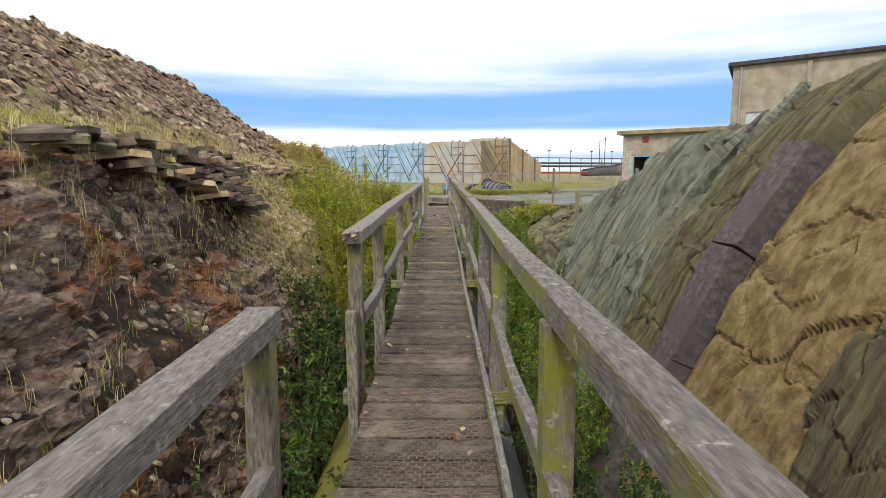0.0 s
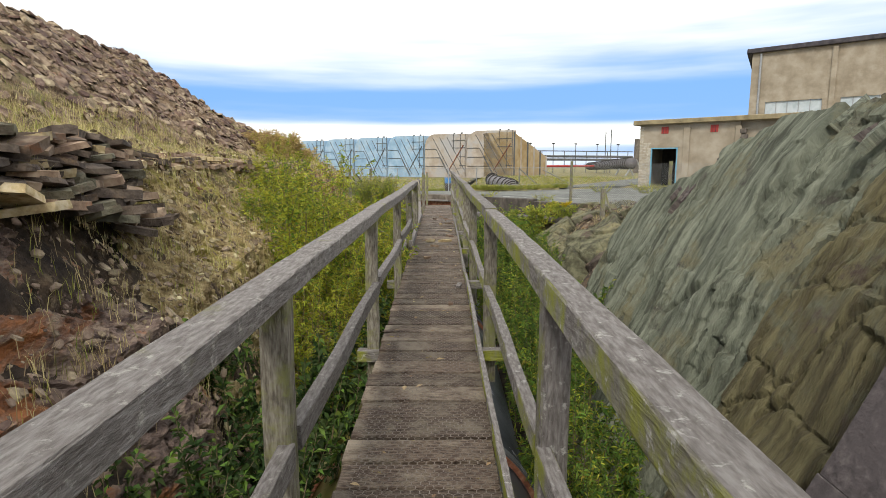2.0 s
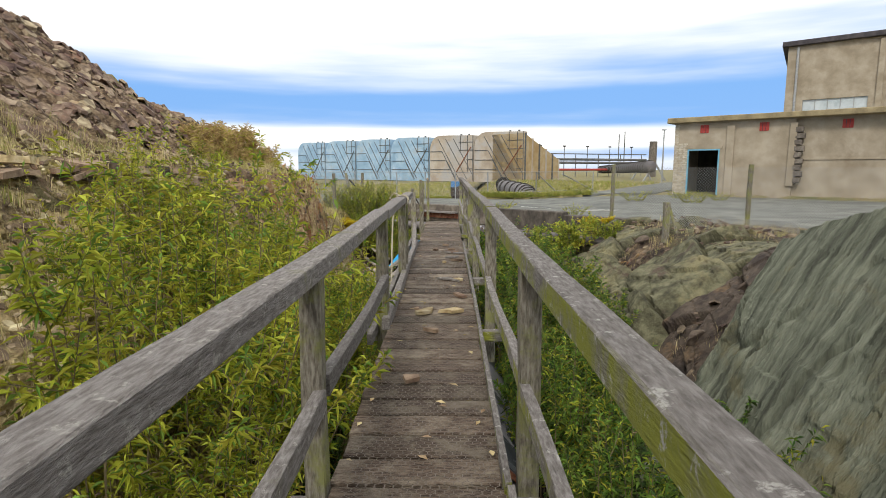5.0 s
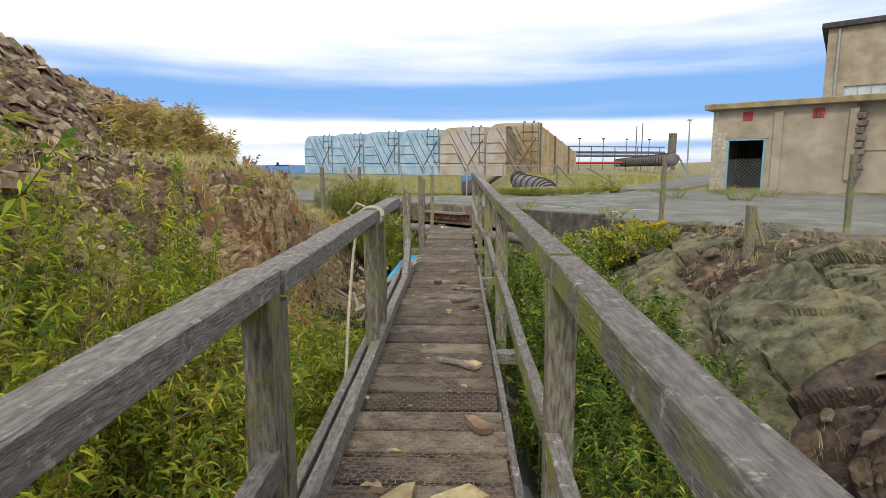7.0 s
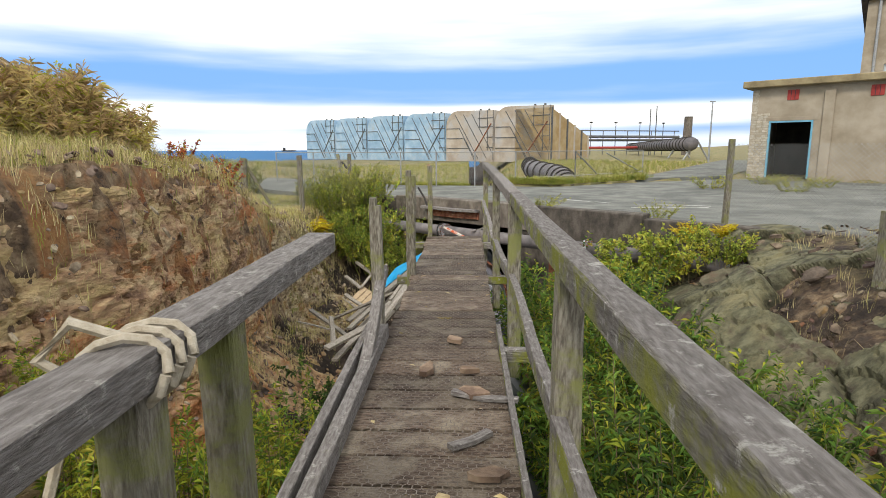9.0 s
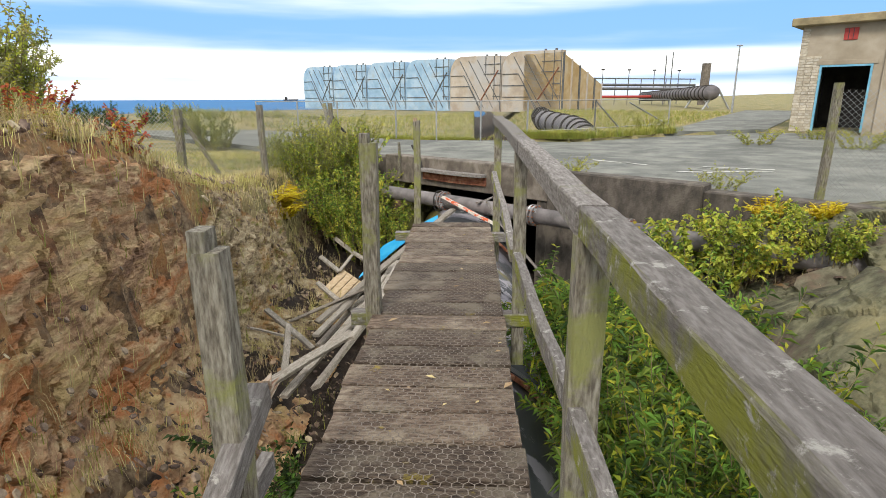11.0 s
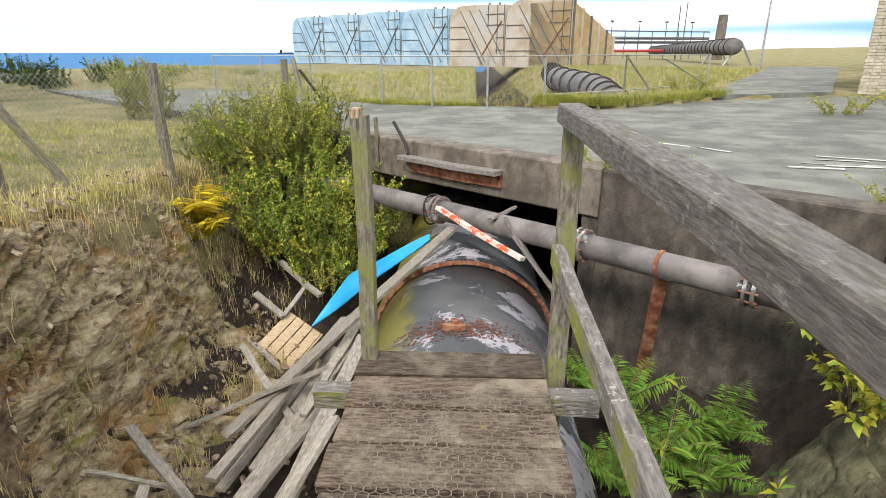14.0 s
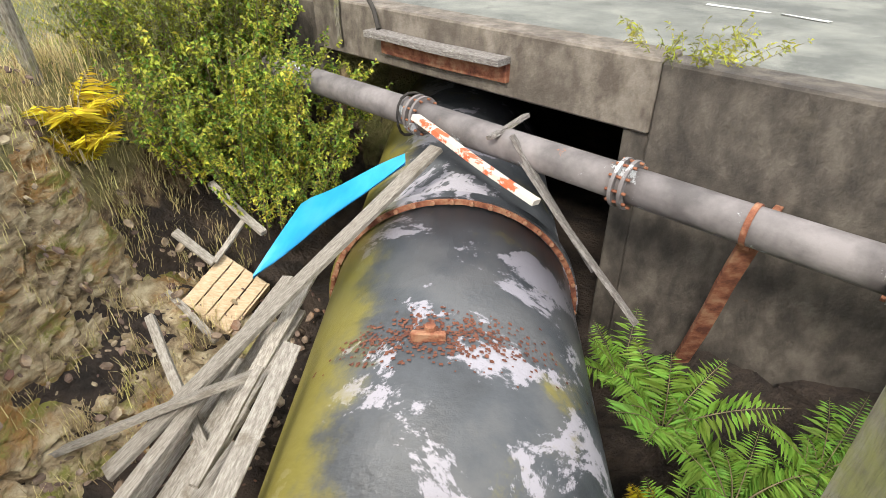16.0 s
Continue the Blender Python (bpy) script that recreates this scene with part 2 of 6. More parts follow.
M_DUCTBLUE = material("pale blue duct", [(0.24, 0.38, 0.52), (0.31, 0.46, 0.6), (0.4, 0.53, 0.64)], scale=0.7, bump=0.1, rough=0.75, patch=(0.38, 0.44, 0.48), patch_scale=0.3, patch_at=(0.55, 0.7))
M_DUCTTAN = material("tan duct", [(0.36, 0.3, 0.235), (0.44, 0.375, 0.3), (0.5, 0.45, 0.38)], scale=0.7, bump=0.1, rough=0.8, patch=(0.42, 0.41, 0.4), patch_scale=0.35, patch_at=(0.45, 0.65))
M_RIBDARK = material("dark rib", [(0.07, 0.08, 0.09), (0.15, 0.145, 0.135)], scale=2, bump=0.1, rough=0.7)
M_TAPER = material("orange tan duct", [(0.38, 0.26, 0.12), (0.45, 0.34, 0.185), (0.5, 0.41, 0.29)], scale=0.6, bump=0.1, rough=0.8)
M_SEA = material("sea", [(0.02, 0.12, 0.3), (0.03, 0.16, 0.36)], scale=0.02, bump=0.25, bump_scale=0.8, rough=0.7, spec=0.15)
M_PIPE = material("black coated pipe", [(0.03, 0.034, 0.04), (0.055, 0.062, 0.072), (0.09, 0.094, 0.1)], scale=1.5, stretch=(1, 1, 1), bump=0.25, bump_scale=10, rough=0.42, spec=0.6,
                  patch=(0.3, 0.29, 0.33), patch_scale=0.95, patch_at=(0.525, 0.55), patch2=(0.17, 0.15, 0.04), patch2_scale=0.9, patch2_at=(0.56, 0.7))
M_RUST = material("rust", [(0.12, 0.04, 0.025), (0.26, 0.1, 0.055), (0.36, 0.2, 0.12)], scale=8, bump=0.5, rough=0.9)
M_STEEL = material("grey steel pipe", [(0.11, 0.1, 0.1), (0.17, 0.155, 0.155), (0.23, 0.21, 0.21)], scale=3, bump=0.2, rough=0.6, patch=(0.5, 0.52, 0.54), patch_scale=1.6, patch_at=(0.6, 0.63), patch2=(0.32, 0.13, 0.07), patch2_scale=2.2, patch2_at=(0.63, 0.68))
M_GALV = material("galvanised steel", [(0.3, 0.31, 0.31), (0.42, 0.43, 0.43)], scale=6, bump=0.1, rough=0.5, metal=0.5)
M_WIRE = material("wire", [(0.14, 0.115, 0.092), (0.25, 0.215, 0.18)], scale=6, bump=0.0, rough=0.55, metal=0.3)


# ---- mesh helpers ----
def thing(name, label, category, group="", kind="", at=(0, 0, 0), rz=0.0):
    ob = new(name)
    ob.matrix_basis = pose(*at, 0, 0, rz)
    return tagged(ob, label, category, group, kind)


def mesh_of(name, verts, faces, mat, smooth=False):
    me = bpy.data.meshes.new(name)
    me.from_pydata([tuple(v) for v in verts], [], [tuple(f) for f in faces])
    if mat:
        me.materials.append(mat)
    if smooth:
        me.polygons.foreach_set("use_smooth", [True] * len(me.polygons))
    me.update()
    return me


def part(name, geo, mat, parent=None, label="", m=None, smooth=False):
    """One mesh object from (verts, faces) or a ready mesh, under a thing or a part."""
    me = geo if isinstance(geo, bpy.types.Mesh) else mesh_of(name, geo[0], geo[1], mat, smooth)
    ob = new(name, me)
    if parent is not None:
        ob.parent = parent
    if m is not None:
        ob.matrix_basis = m
    return tagged(ob, label)


def join(*geos):
    vs, fs = [], []
    for v, f in geos:
        k = len(vs)
        vs.extend(tuple(p) for p in v)
        fs.extend(tuple(i + k for i in q) for q in f)
    return vs, fs


def box(x0, y0, z0, x1, y1, z1, c=0.0, jit=0.0, rnd=None):
    """A box with chamfered long edges (c) and slightly uneven corners (jit)."""
    bm = bmesh.new()
    bmesh.ops.create_cube(bm, size=1.0, matrix=Matrix.LocRotScale(((x0 + x1) / 2, (y0 + y1) / 2, (z0 + z1) / 2), None, (x1 - x0, y1 - y0, z1 - z0)))
    if jit:
        r = rnd or random
        for v in bm.verts:
            v.co += Vector((r.uniform(-jit, jit), r.uniform(-jit, jit), r.uniform(-jit, jit)))
    if c:
        bmesh.ops.bevel(bm, geom=bm.edges[:], offset=c, segments=1, affect="EDGES")
    bm.verts.index_update()
    g = [v.co.copy() for v in bm.verts], [[v.index for v in f.verts] for f in bm.faces]
    bm.free()
    return g


def moved(geo, m):
    return [m @ Vector(v) for v in geo[0]], geo[1]


def beam(a, b, w, h, c=0.006, jit=0.002, rnd=None, roll=0.0):
    """A timber of section w x h from a to b; its length runs along local y."""
    a, b = Vector(a), Vector(b)
    q = (b - a).to_track_quat("Y", "Z")
    L = (b - a).length
    return box(-w / 2, 0, -h / 2, w / 2, L, h / 2, c, jit, rnd), Matrix.Translation(a) @ q.to_matrix().to_4x4() @ pose(0, 0, 0, 0, roll, 0)


def tube(path, r, seg=12, caps=True):
    """A round tube along a list of points; r is one radius or one for each point."""
    vs, fs = [], []
    path = [Vector(p) for p in path]
    rs = [float(q) for q in r] if isinstance(r, (list, tuple)) else [float(r)] * len(path)
    for i, p in enumerate(path):
        t = (path[min(i + 1, len(path) - 1)] - path[max(i - 1, 0)]).normalized()
        side = t.cross(Vector((0, 0, 1)))
        side = side.normalized() if side.length > 1e-4 else Vector((1, 0, 0))
        up = side.cross(t)
        for k in range(seg):
            a = 2 * math.pi * k / seg
            vs.append(p + rs[i] * (math.cos(a) * side + math.sin(a) * up))
    for i in range(len(path) - 1):
        for k in range(seg):
            k2 = (k + 1) % seg
            fs.append((i * seg + k, i * seg + k2, (i + 1) * seg + k2, (i + 1) * seg + k))
    if caps:
        fs.append(tuple(range(seg))[::-1])
        fs.append(tuple((len(path) - 1) * seg + k for k in range(seg)))
    return vs, fs


# the yard, its walls and buildings lie square to one another, turned from the walkway
O = Vector((1.3, 28.8, 0.0))
DU, DV = Vector((0.766, -0.643, 0.0)), Vector((0.643, 0.766, 0.0))
TURNED = math.degrees(math.atan2(-0.643, 0.766))


def uv(u, v, z=0.0):
    return O + float(u) * DU + float(v) * DV + Vector((0, 0, float(z)))


YARD = Matrix.Translation(O) @ pose(0, 0, 0, 0, 0, TURNED)


def fbm(x, y, z=0.0, octaves=5, gain=0.5):
    """Fractal value noise over arrays, in about -1 to 1."""
    x, y = np.broadcast_arrays(np.asarray(x, float), np.asarray(y, float))
    tot, amp, norm = np.zeros(x.shape), 1.0, 0.0
    for o in range(octaves):
        xi, yi = np.floor(x).astype(np.int64), np.floor(y).astype(np.int64)
        fx, fy = x - xi, y - yi
        fx, fy = fx * fx * (3 - 2 * fx), fy * fy * (3 - 2 * fy)

        def rnd(i, j):
            h = (i * 374761393 + j * 668265263 + o * 974634777 + int(z * 1013) * 69069) & 0xFFFFFFFF
            h = ((h ^ (h >> 13)) * 1274126177) & 0xFFFFFFFF
            return ((h ^ (h >> 16)) & 0xFFFF) / 32767.5 - 1.0

        a, b, c, d = rnd(xi, yi), rnd(xi + 1, yi), rnd(xi, yi + 1), rnd(xi + 1, yi + 1)
        tot += amp * (a * (1 - fx) * (1 - fy) + b * fx * (1 - fy) + c * (1 - fx) * fy + d * fx * fy)
        norm += amp
        amp *= gain
        x, y = x * 2.03 + 17.1, y * 2.03 + 5.7
    return tot / norm


def rnd2(i, j, k):
    """A fixed random number, 0 to 1, for each whole-numbered cell."""
    h = (np.asarray(i, np.int64) * 374761393 + np.asarray(j, np.int64) * 668265263 + int(k) * 974634777) & 0xFFFFFFFF
    h = ((h ^ (h >> 13)) * 1274126177) & 0xFFFFFFFF
    h = ((h ^ (h >> 16)) * 2246822519) & 0xFFFFFFFF
    return ((h ^ (h >> 15)) & 0xFFFF) / 65535.0


def strips(u, v, w, l, seed):
    """Long splinters side by side: each has its own height and one raised edge."""
    i = np.floor(u / w)
    j = np.floor(v / l + 7 * rnd2(i, 0, seed))
    return rnd2(i, j, seed + 1) - 0.5 + 0.6 * (u / w - i - 0.5)


def plates(u, v, cu, cv, seed, tilt=0.6):
    """Broken plates: height of each tilted plate, and the distance to the nearest joint."""
    iu, iv = np.floor(u / cu), np.floor(v / cv)
    d1, d2, h = np.full(u.shape, 9.0), np.full(u.shape, 9.0), np.zeros(u.shape)
    for a in (-1, 0, 1):
        for b in (-1, 0, 1):
            ci, cj = iu + a, iv + b
            pu, pv = ci + 0.1 + 0.8 * rnd2(ci, cj, seed), cj + 0.1 + 0.8 * rnd2(ci, cj, seed + 1)
            du, dv = u / cu - pu, v / cv - pv
            d = np.maximum(np.abs(du + 0.35 * dv), np.abs(dv - 0.2 * du))
            own = rnd2(ci, cj, seed + 2) - 0.5 + tilt * ((rnd2(ci, cj, seed + 3) - 0.5) * du + (rnd2(ci, cj, seed + 4) - 0.5) * dv)
            near = d < d1
            d2 = np.where(near, d1, np.minimum(d2, d))
            h, d1 = np.where(near, own, h), np.where(near, d, d1)
    return h, d2 - d1


# ---- ground ----
def smooth01(a, b, x):
    s = np.clip((x - a) / (b - a), 0, 1)
    return s * s * (3 - 2 * s)


ROAD_U, ROAD_V = [-90, -10.3, -4.3, -3.2, -0.6, 0.2, 60], [5.5, 5.6, 8.8, 13.9, 18.8, 19.0, 19.0]


BANK_Y, BANK_Z = [-8, 14, 20, 22.5, 23.7, 25, 27, 31, 60], [1.65, 1.65, 1.2, 1.1, 0.85, 0.38, 0.0, -0.3, -0.2]
CREST_Y, CREST_Z = [-4, 7, 10, 12, 14, 15], [3.4, 3.1, 2.4, 1.9, 0.95, 0.5]


def land(x, y, rough=True):
    """Height of the ground: the cutting, its banks, the heap and the yard beyond."""
    x, y = np.asarray(x, float), np.asarray(y, float)
    zl = np.interp(y, BANK_Y, BANK_Z)
    xl = np.interp(y, [-8, 4, 7, 13, 17, 20, 24, 27, 29, 32], [-3.5, -3.5, -3.75, -4.9, -4.2, -3.5, -3.85, -4.15, -4.4, -3.8])
    xm = np.interp(y, [-8, 7, 13, 20, 24, 28, 32], [-2.55, -2.6, -3.0, -3.0, -3.4, -3.4, -3.0])
    zm = np.interp(y, [-8, 7, 13, 20, 24, 28, 32], [-0.2, -0.1, 0.3, -0.6, -1.9, -2.2, -1.9])
    left = np.where(x < xm, zm + (zl - zm) * smooth01(0, 1, 1 - (x - xl) / np.maximum(0.2, xm - xl)),
                    -3 + (zm + 3) * np.clip(1 - (x - xm) / (-1.35 - xm), 0, 1) ** 1.2)
    # shelf and heap
    shelf = zl + 0.1 * np.clip(xl - x, 0, 3)
    heap = np.minimum(np.minimum(1.9 + 0.82 * (-5.9 - x), 4.75 + 0.03 * (-10 - x)), 4.6 - 1.15 * (y - 21.3))
    left = np.where(x < xl, np.maximum(shelf, heap), left)
    # right bank: steep bedding by the outcrop, a lower broken bank past it
    out = 1 - smooth01(14.0, 17.5, y)
    bank_a = np.interp(x, [1.5, 2.5, 3.55, 4.75, 6.4, 9, 14], [-3, -2.8, -1.0, 0.95, 2.0, 3.0, 3.2])
    bank_a = np.minimum(bank_a, np.interp(y, CREST_Y, CREST_Z) - 0.45)
    bank_b = np.interp(x, [1.5, 2.6, 4.1, 5.4, 6.3, 12], [-3, -2.5, -1.15, -0.25, 0.0, 0.0])
    right = bank_a * out + bank_b * (1 - out)
    z = np.where(x < 0, left, right)
    z = np.where(np.abs(x + 0.0) < 1.3, -3.0, z)
    # the yard behind the retaining wall
    u, v = (x - 1.3) * 0.766 - (y - 28.8) * 0.643, (x - 1.3) * 0.643 + (y - 28.8) * 0.766
    paved = (v < np.interp(u, ROAD_U, ROAD_V) - 0.35)
    yard = np.where(paved, -0.34, 0.02 + 0.04 * smooth01(10, 60, v))
    yard = np.where((v < 7) & (u > -4.3) & (u < 0.0), -3.0, yard)
    inside = (v > 0.25) & (u > -6.2)
    z = np.where(inside, yard, z)
    flat = smooth01(30, 36, y) * (x < 0)
    z = np.where(inside, z, z * (1 - flat) + -0.25 * flat)
    # the shore falls away to the sea
    far = np.clip((np.hypot(x, y - 20) - 120) / 60, 0, 1)
    shore = np.clip((-0.55 * x + 0.35 * (y - 30) - 42) / 40, 0, 1)
    z = z - 9 * smooth01(0, 1, np.maximum(shore, 0)) * (x < 6) + (2.6 + 1.6 * fbm(x * 0.012, y * 0.012, 8, 4)) * smooth01(140, 420, np.hypot(x, y)) * smooth01(0.28, 0.5, x / np.maximum(y, 1))
    z = z + np.where((y > 34) & ~inside, 0.9 * np.exp(-((x + 16) ** 2 / 60 + (y - 52) ** 2 / 20)), 0)
    if rough:
        near = ((np.abs(x) < 16) & (y < 36)).astype(float)
        slope = smooth01(0.0, 1.0, np.abs(z + 0.2)) * near * (~inside)
        z = z + slope * (0.26 * fbm(x * 0.9, y * 0.9, 1) + 0.16 * fbm(x * 3.1, y * 3.1 + z, 2) + 0.09 * fbm(x * 8, y * 8, 3, 3)) + 0.05 * fbm(x * 0.5, y * 0.5, 4) * (~inside)
    return z


def axis(fine_lo, fine_hi, step, far_lo, far_hi):
    a = list(np.arange(fine_lo, fine_hi, step))
    s, p = step, fine_hi
    while p < far_hi:
        a.append(p)
        s *= 1.13
        p += s
    a.append(far_hi)
    s, p, low = step, fine_lo - step, []
    while p > far_lo:
        low.append(p)
        s *= 1.13
        p -= s
    return np.array([far_lo] + low[::-1] + a)


gx, gy = axis(-9.5, 8.5, 0.11, -1500, 1500), axis(-2.0, 34.0, 0.12, -400, 2500)
GX, GY = np.meshgrid(gx, gy)
GZ = land(GX, GY)
NX, NY = len(gx), len(gy)
gverts = np.stack([GX, GY, GZ], -1).reshape(-1, 3)
# steep faces get pushed sideways a little, so that ledges stand out
push = (0.20 * fbm(GY * 1.1 - GZ * 0.8, GZ * 5.0 + GY * 0.6, 5) + 0.09 * fbm(GY * 4, GZ * 13 + GY * 1.5, 6)) * ((np.abs(GX) > 1.6) & (np.abs(GX) < 7) & (GY < 30))
gverts[:, 0] += (push * np.sign(GX)).reshape(-1)
idx = np.arange(NX * NY).reshape(NY, NX)
quads = np.stack([idx[:-1, :-1], idx[:-1, 1:], idx[1:, 1:], idx[1:, :-1]], -1).reshape(-1, 4)
gme = bpy.data.meshes.new("ground")
gme.from_pydata(gverts.tolist(), [], quads.tolist())
gme.materials.append(M_GROUND)
gme.polygons.foreach_set("use_smooth", [True] * len(gme.polygons))
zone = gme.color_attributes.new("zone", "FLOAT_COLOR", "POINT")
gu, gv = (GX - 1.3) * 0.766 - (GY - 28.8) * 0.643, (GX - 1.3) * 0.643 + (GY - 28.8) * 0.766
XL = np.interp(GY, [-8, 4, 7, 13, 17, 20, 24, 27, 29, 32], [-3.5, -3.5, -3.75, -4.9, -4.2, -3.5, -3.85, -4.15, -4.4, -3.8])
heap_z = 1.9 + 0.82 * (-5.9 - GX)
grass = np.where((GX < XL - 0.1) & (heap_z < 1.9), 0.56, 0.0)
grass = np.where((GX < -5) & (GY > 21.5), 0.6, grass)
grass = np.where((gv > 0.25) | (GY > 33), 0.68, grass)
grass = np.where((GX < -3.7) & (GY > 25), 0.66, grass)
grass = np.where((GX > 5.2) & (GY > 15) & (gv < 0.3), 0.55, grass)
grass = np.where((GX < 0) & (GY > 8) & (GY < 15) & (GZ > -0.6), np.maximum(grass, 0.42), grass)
# ground below -1.6 is darkened as shade deep in the cutting
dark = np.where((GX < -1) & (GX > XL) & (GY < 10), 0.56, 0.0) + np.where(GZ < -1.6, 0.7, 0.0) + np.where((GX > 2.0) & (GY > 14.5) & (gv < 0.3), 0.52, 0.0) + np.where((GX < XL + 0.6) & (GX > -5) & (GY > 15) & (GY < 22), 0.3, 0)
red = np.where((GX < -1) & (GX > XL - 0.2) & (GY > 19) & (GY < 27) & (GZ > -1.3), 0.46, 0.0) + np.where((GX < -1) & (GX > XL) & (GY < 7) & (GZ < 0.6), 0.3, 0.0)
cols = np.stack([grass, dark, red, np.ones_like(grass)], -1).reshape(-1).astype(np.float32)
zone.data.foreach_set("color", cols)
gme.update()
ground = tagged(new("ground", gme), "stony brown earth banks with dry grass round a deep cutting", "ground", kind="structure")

# sea to the horizon
sea = part("water", ([(-4000, -300, -6.5), (4000, -300, -6.5), (4000, 4500, -6.5), (-4000, 4500, -6.5)], [(0, 1, 2, 3)]), M_SEA)
tagged(sea, "flat blue sea reaching the horizon", "sea", kind="structure")


# ---- retaining wall, road ----
def yard_part(name, geo, mat, parent=None, label="", smooth=False):
    return part(name, moved(geo, YARD), mat, parent, label, smooth=smooth)


wall = thing("wall_yard", "stained concrete retaining wall with an opening for the pipe", "wall", kind="structure")
yard_part("pier", box(-6.1, 0.0, -3.2, -4.54, 0.42, 0.02, 0.02, 0.01), M_CONCDARK, wall)
yard_part("wall_panel", box(0.2, -0.02, -3.2, 3.1, 0.40, 0.08, 0.025, 0.01), M_CONCDARK, wall)
yard_part("wall_panel", box(3.1, 0.05, -3.2, 7.5, 0.40, -0.02, 0.02, 0.01), M_CONCDARK, wall)
yard_part("lintel", box(-4.54, -0.03, -0.54, 0.2, 0.38, 0.10, 0.02, 0.008), M_CONC, wall, "rust-stained concrete lintel beam")
yard_part("jamb", box(-0.05, 0.02, -3.2, 0.2, 0.5, -0.54, 0.02, 0.006), M_CONCDARK, wall)
# the chamber's shade is put into its near-black wall colour
culvert = thing("culvert", "concrete chamber behind the retaining wall opening, coloured near-black as shade", "culvert", kind="structure")
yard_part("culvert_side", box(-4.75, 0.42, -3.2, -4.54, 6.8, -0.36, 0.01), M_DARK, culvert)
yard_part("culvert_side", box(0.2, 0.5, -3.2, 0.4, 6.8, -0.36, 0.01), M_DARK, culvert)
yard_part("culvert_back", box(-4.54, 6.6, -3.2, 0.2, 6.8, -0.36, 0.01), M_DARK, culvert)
# the road slab: a worn sheet of asphalt on a raised bed
def paving(name, columns, label, z0=-0.10, depth=0.25, rows=26):
    """A sheet between a near and a far edge, given column by column as (u, near v, far v), with a ragged far rim and real depth."""
    n = len(columns)
    vv, ff = [], []
    for j in range(rows):
        s = j / (rows - 1)
        for (u0, a, u1, b) in columns:
            u, v = u0 + (u1 - u0) * s, a + (b - a) * s
            edge = 0.18 * float(fbm(u * 0.9, v * 0.9, 7, 3)) if j == rows - 1 else 0.0
            vv.append(uv(u, v + edge, z0 + 0.02 * float(fbm(u * 0.4, v * 0.4, 8, 3))))
    for j in range(rows - 1):
        for i in range(n - 1):
            ff.append((j * n + i, j * n + i + 1, (j + 1) * n + i + 1, (j + 1) * n + i))
    k = rows
    rim = list(range(n)) + [j * n + n - 1 for j in range(1, k)] + [(k - 1) * n + i for i in range(n - 2, -1, -1)] + [j * n for j in range(k - 2, 0, -1)]
    low = {}
    for r in rim:
        low[r] = len(vv)
        vv.append(vv[r] - Vector((0, 0, depth)))
    for p, q in zip(rim, rim[1:] + rim[:1]):
        ff.append((p, low[p], low[q], q))
    return tagged(part(name, (vv, ff), M_ROAD), label, "road", kind="structure")


cols_u = list(np.linspace(-70, -11, 16)) + list(np.linspace(-10.3, 3, 42)) + list(np.linspace(4, 60, 18))
paving("road", [(u, 0.36, u, float(np.interp(u, ROAD_U, ROAD_V))) for u in cols_u], "worn grey asphalt road across the yard")
paving("road", [(-3.4 + 2.8 * i / 7, 14.0 + 4.6 * i / 7, -12.0 + 5.5 * i / 7, 56.0) for i in range(8)], "cracked grey asphalt track leading away past the building", z0=0.06)

# ---- the great pipe under the walkway ----
def flank_moss(mat, x0, x1, col, z_level):
    """A film of yellow algae along one flank of a pipe, with a ragged upper edge."""
    t = mat.node_tree
    b = next(n for n in t.nodes if n.type == "BSDF_PRINCIPLED")
    src = b.inputs["Base Color"].links[0].from_socket
    tc, sp = t.nodes.new("ShaderNodeTexCoord"), t.nodes.new("ShaderNodeSeparateXYZ")
    t.links.new(tc.outputs["Object"], sp.inputs[0])
    nz = t.nodes.new("ShaderNodeTexNoise")
    nz.inputs["Scale"].default_value, nz.inputs["Detail"].default_value, nz.inputs["Roughness"].default_value = 2.2, 8.0, 0.7
    t.links.new(tc.outputs["Object"], nz.inputs["Vector"])
    ad = t.nodes.new("ShaderNodeMath")
    ad.operation = "MULTIPLY_ADD"
    ad.inputs[1].default_value = 1.3
    t.links.new(nz.outputs["Fac"], ad.inputs[0])
    t.links.new(sp.outputs["X"], ad.inputs[2])
    mr = t.nodes.new("ShaderNodeMapRange")
    mr.interpolation_type = "SMOOTHSTEP"
    mr.inputs["From Min"].default_value, mr.inputs["From Max"].default_value = x0 + 0.65, x1 + 0.65
    mr.inputs["To Max"].default_value = z_level
    t.links.new(ad.outputs[0], mr.inputs["Value"])
    mx = t.nodes.new("ShaderNodeMix")
    mx.data_type = "RGBA"
    mx.inputs["B"].default_value = (*col, 1)
    t.links.new(mr.outputs["Result"], mx.inputs["Factor"])
    t.links.new(src, mx.inputs["A"])
    t.links.new(mx.outputs["Result"], b.inputs["Base Color"])


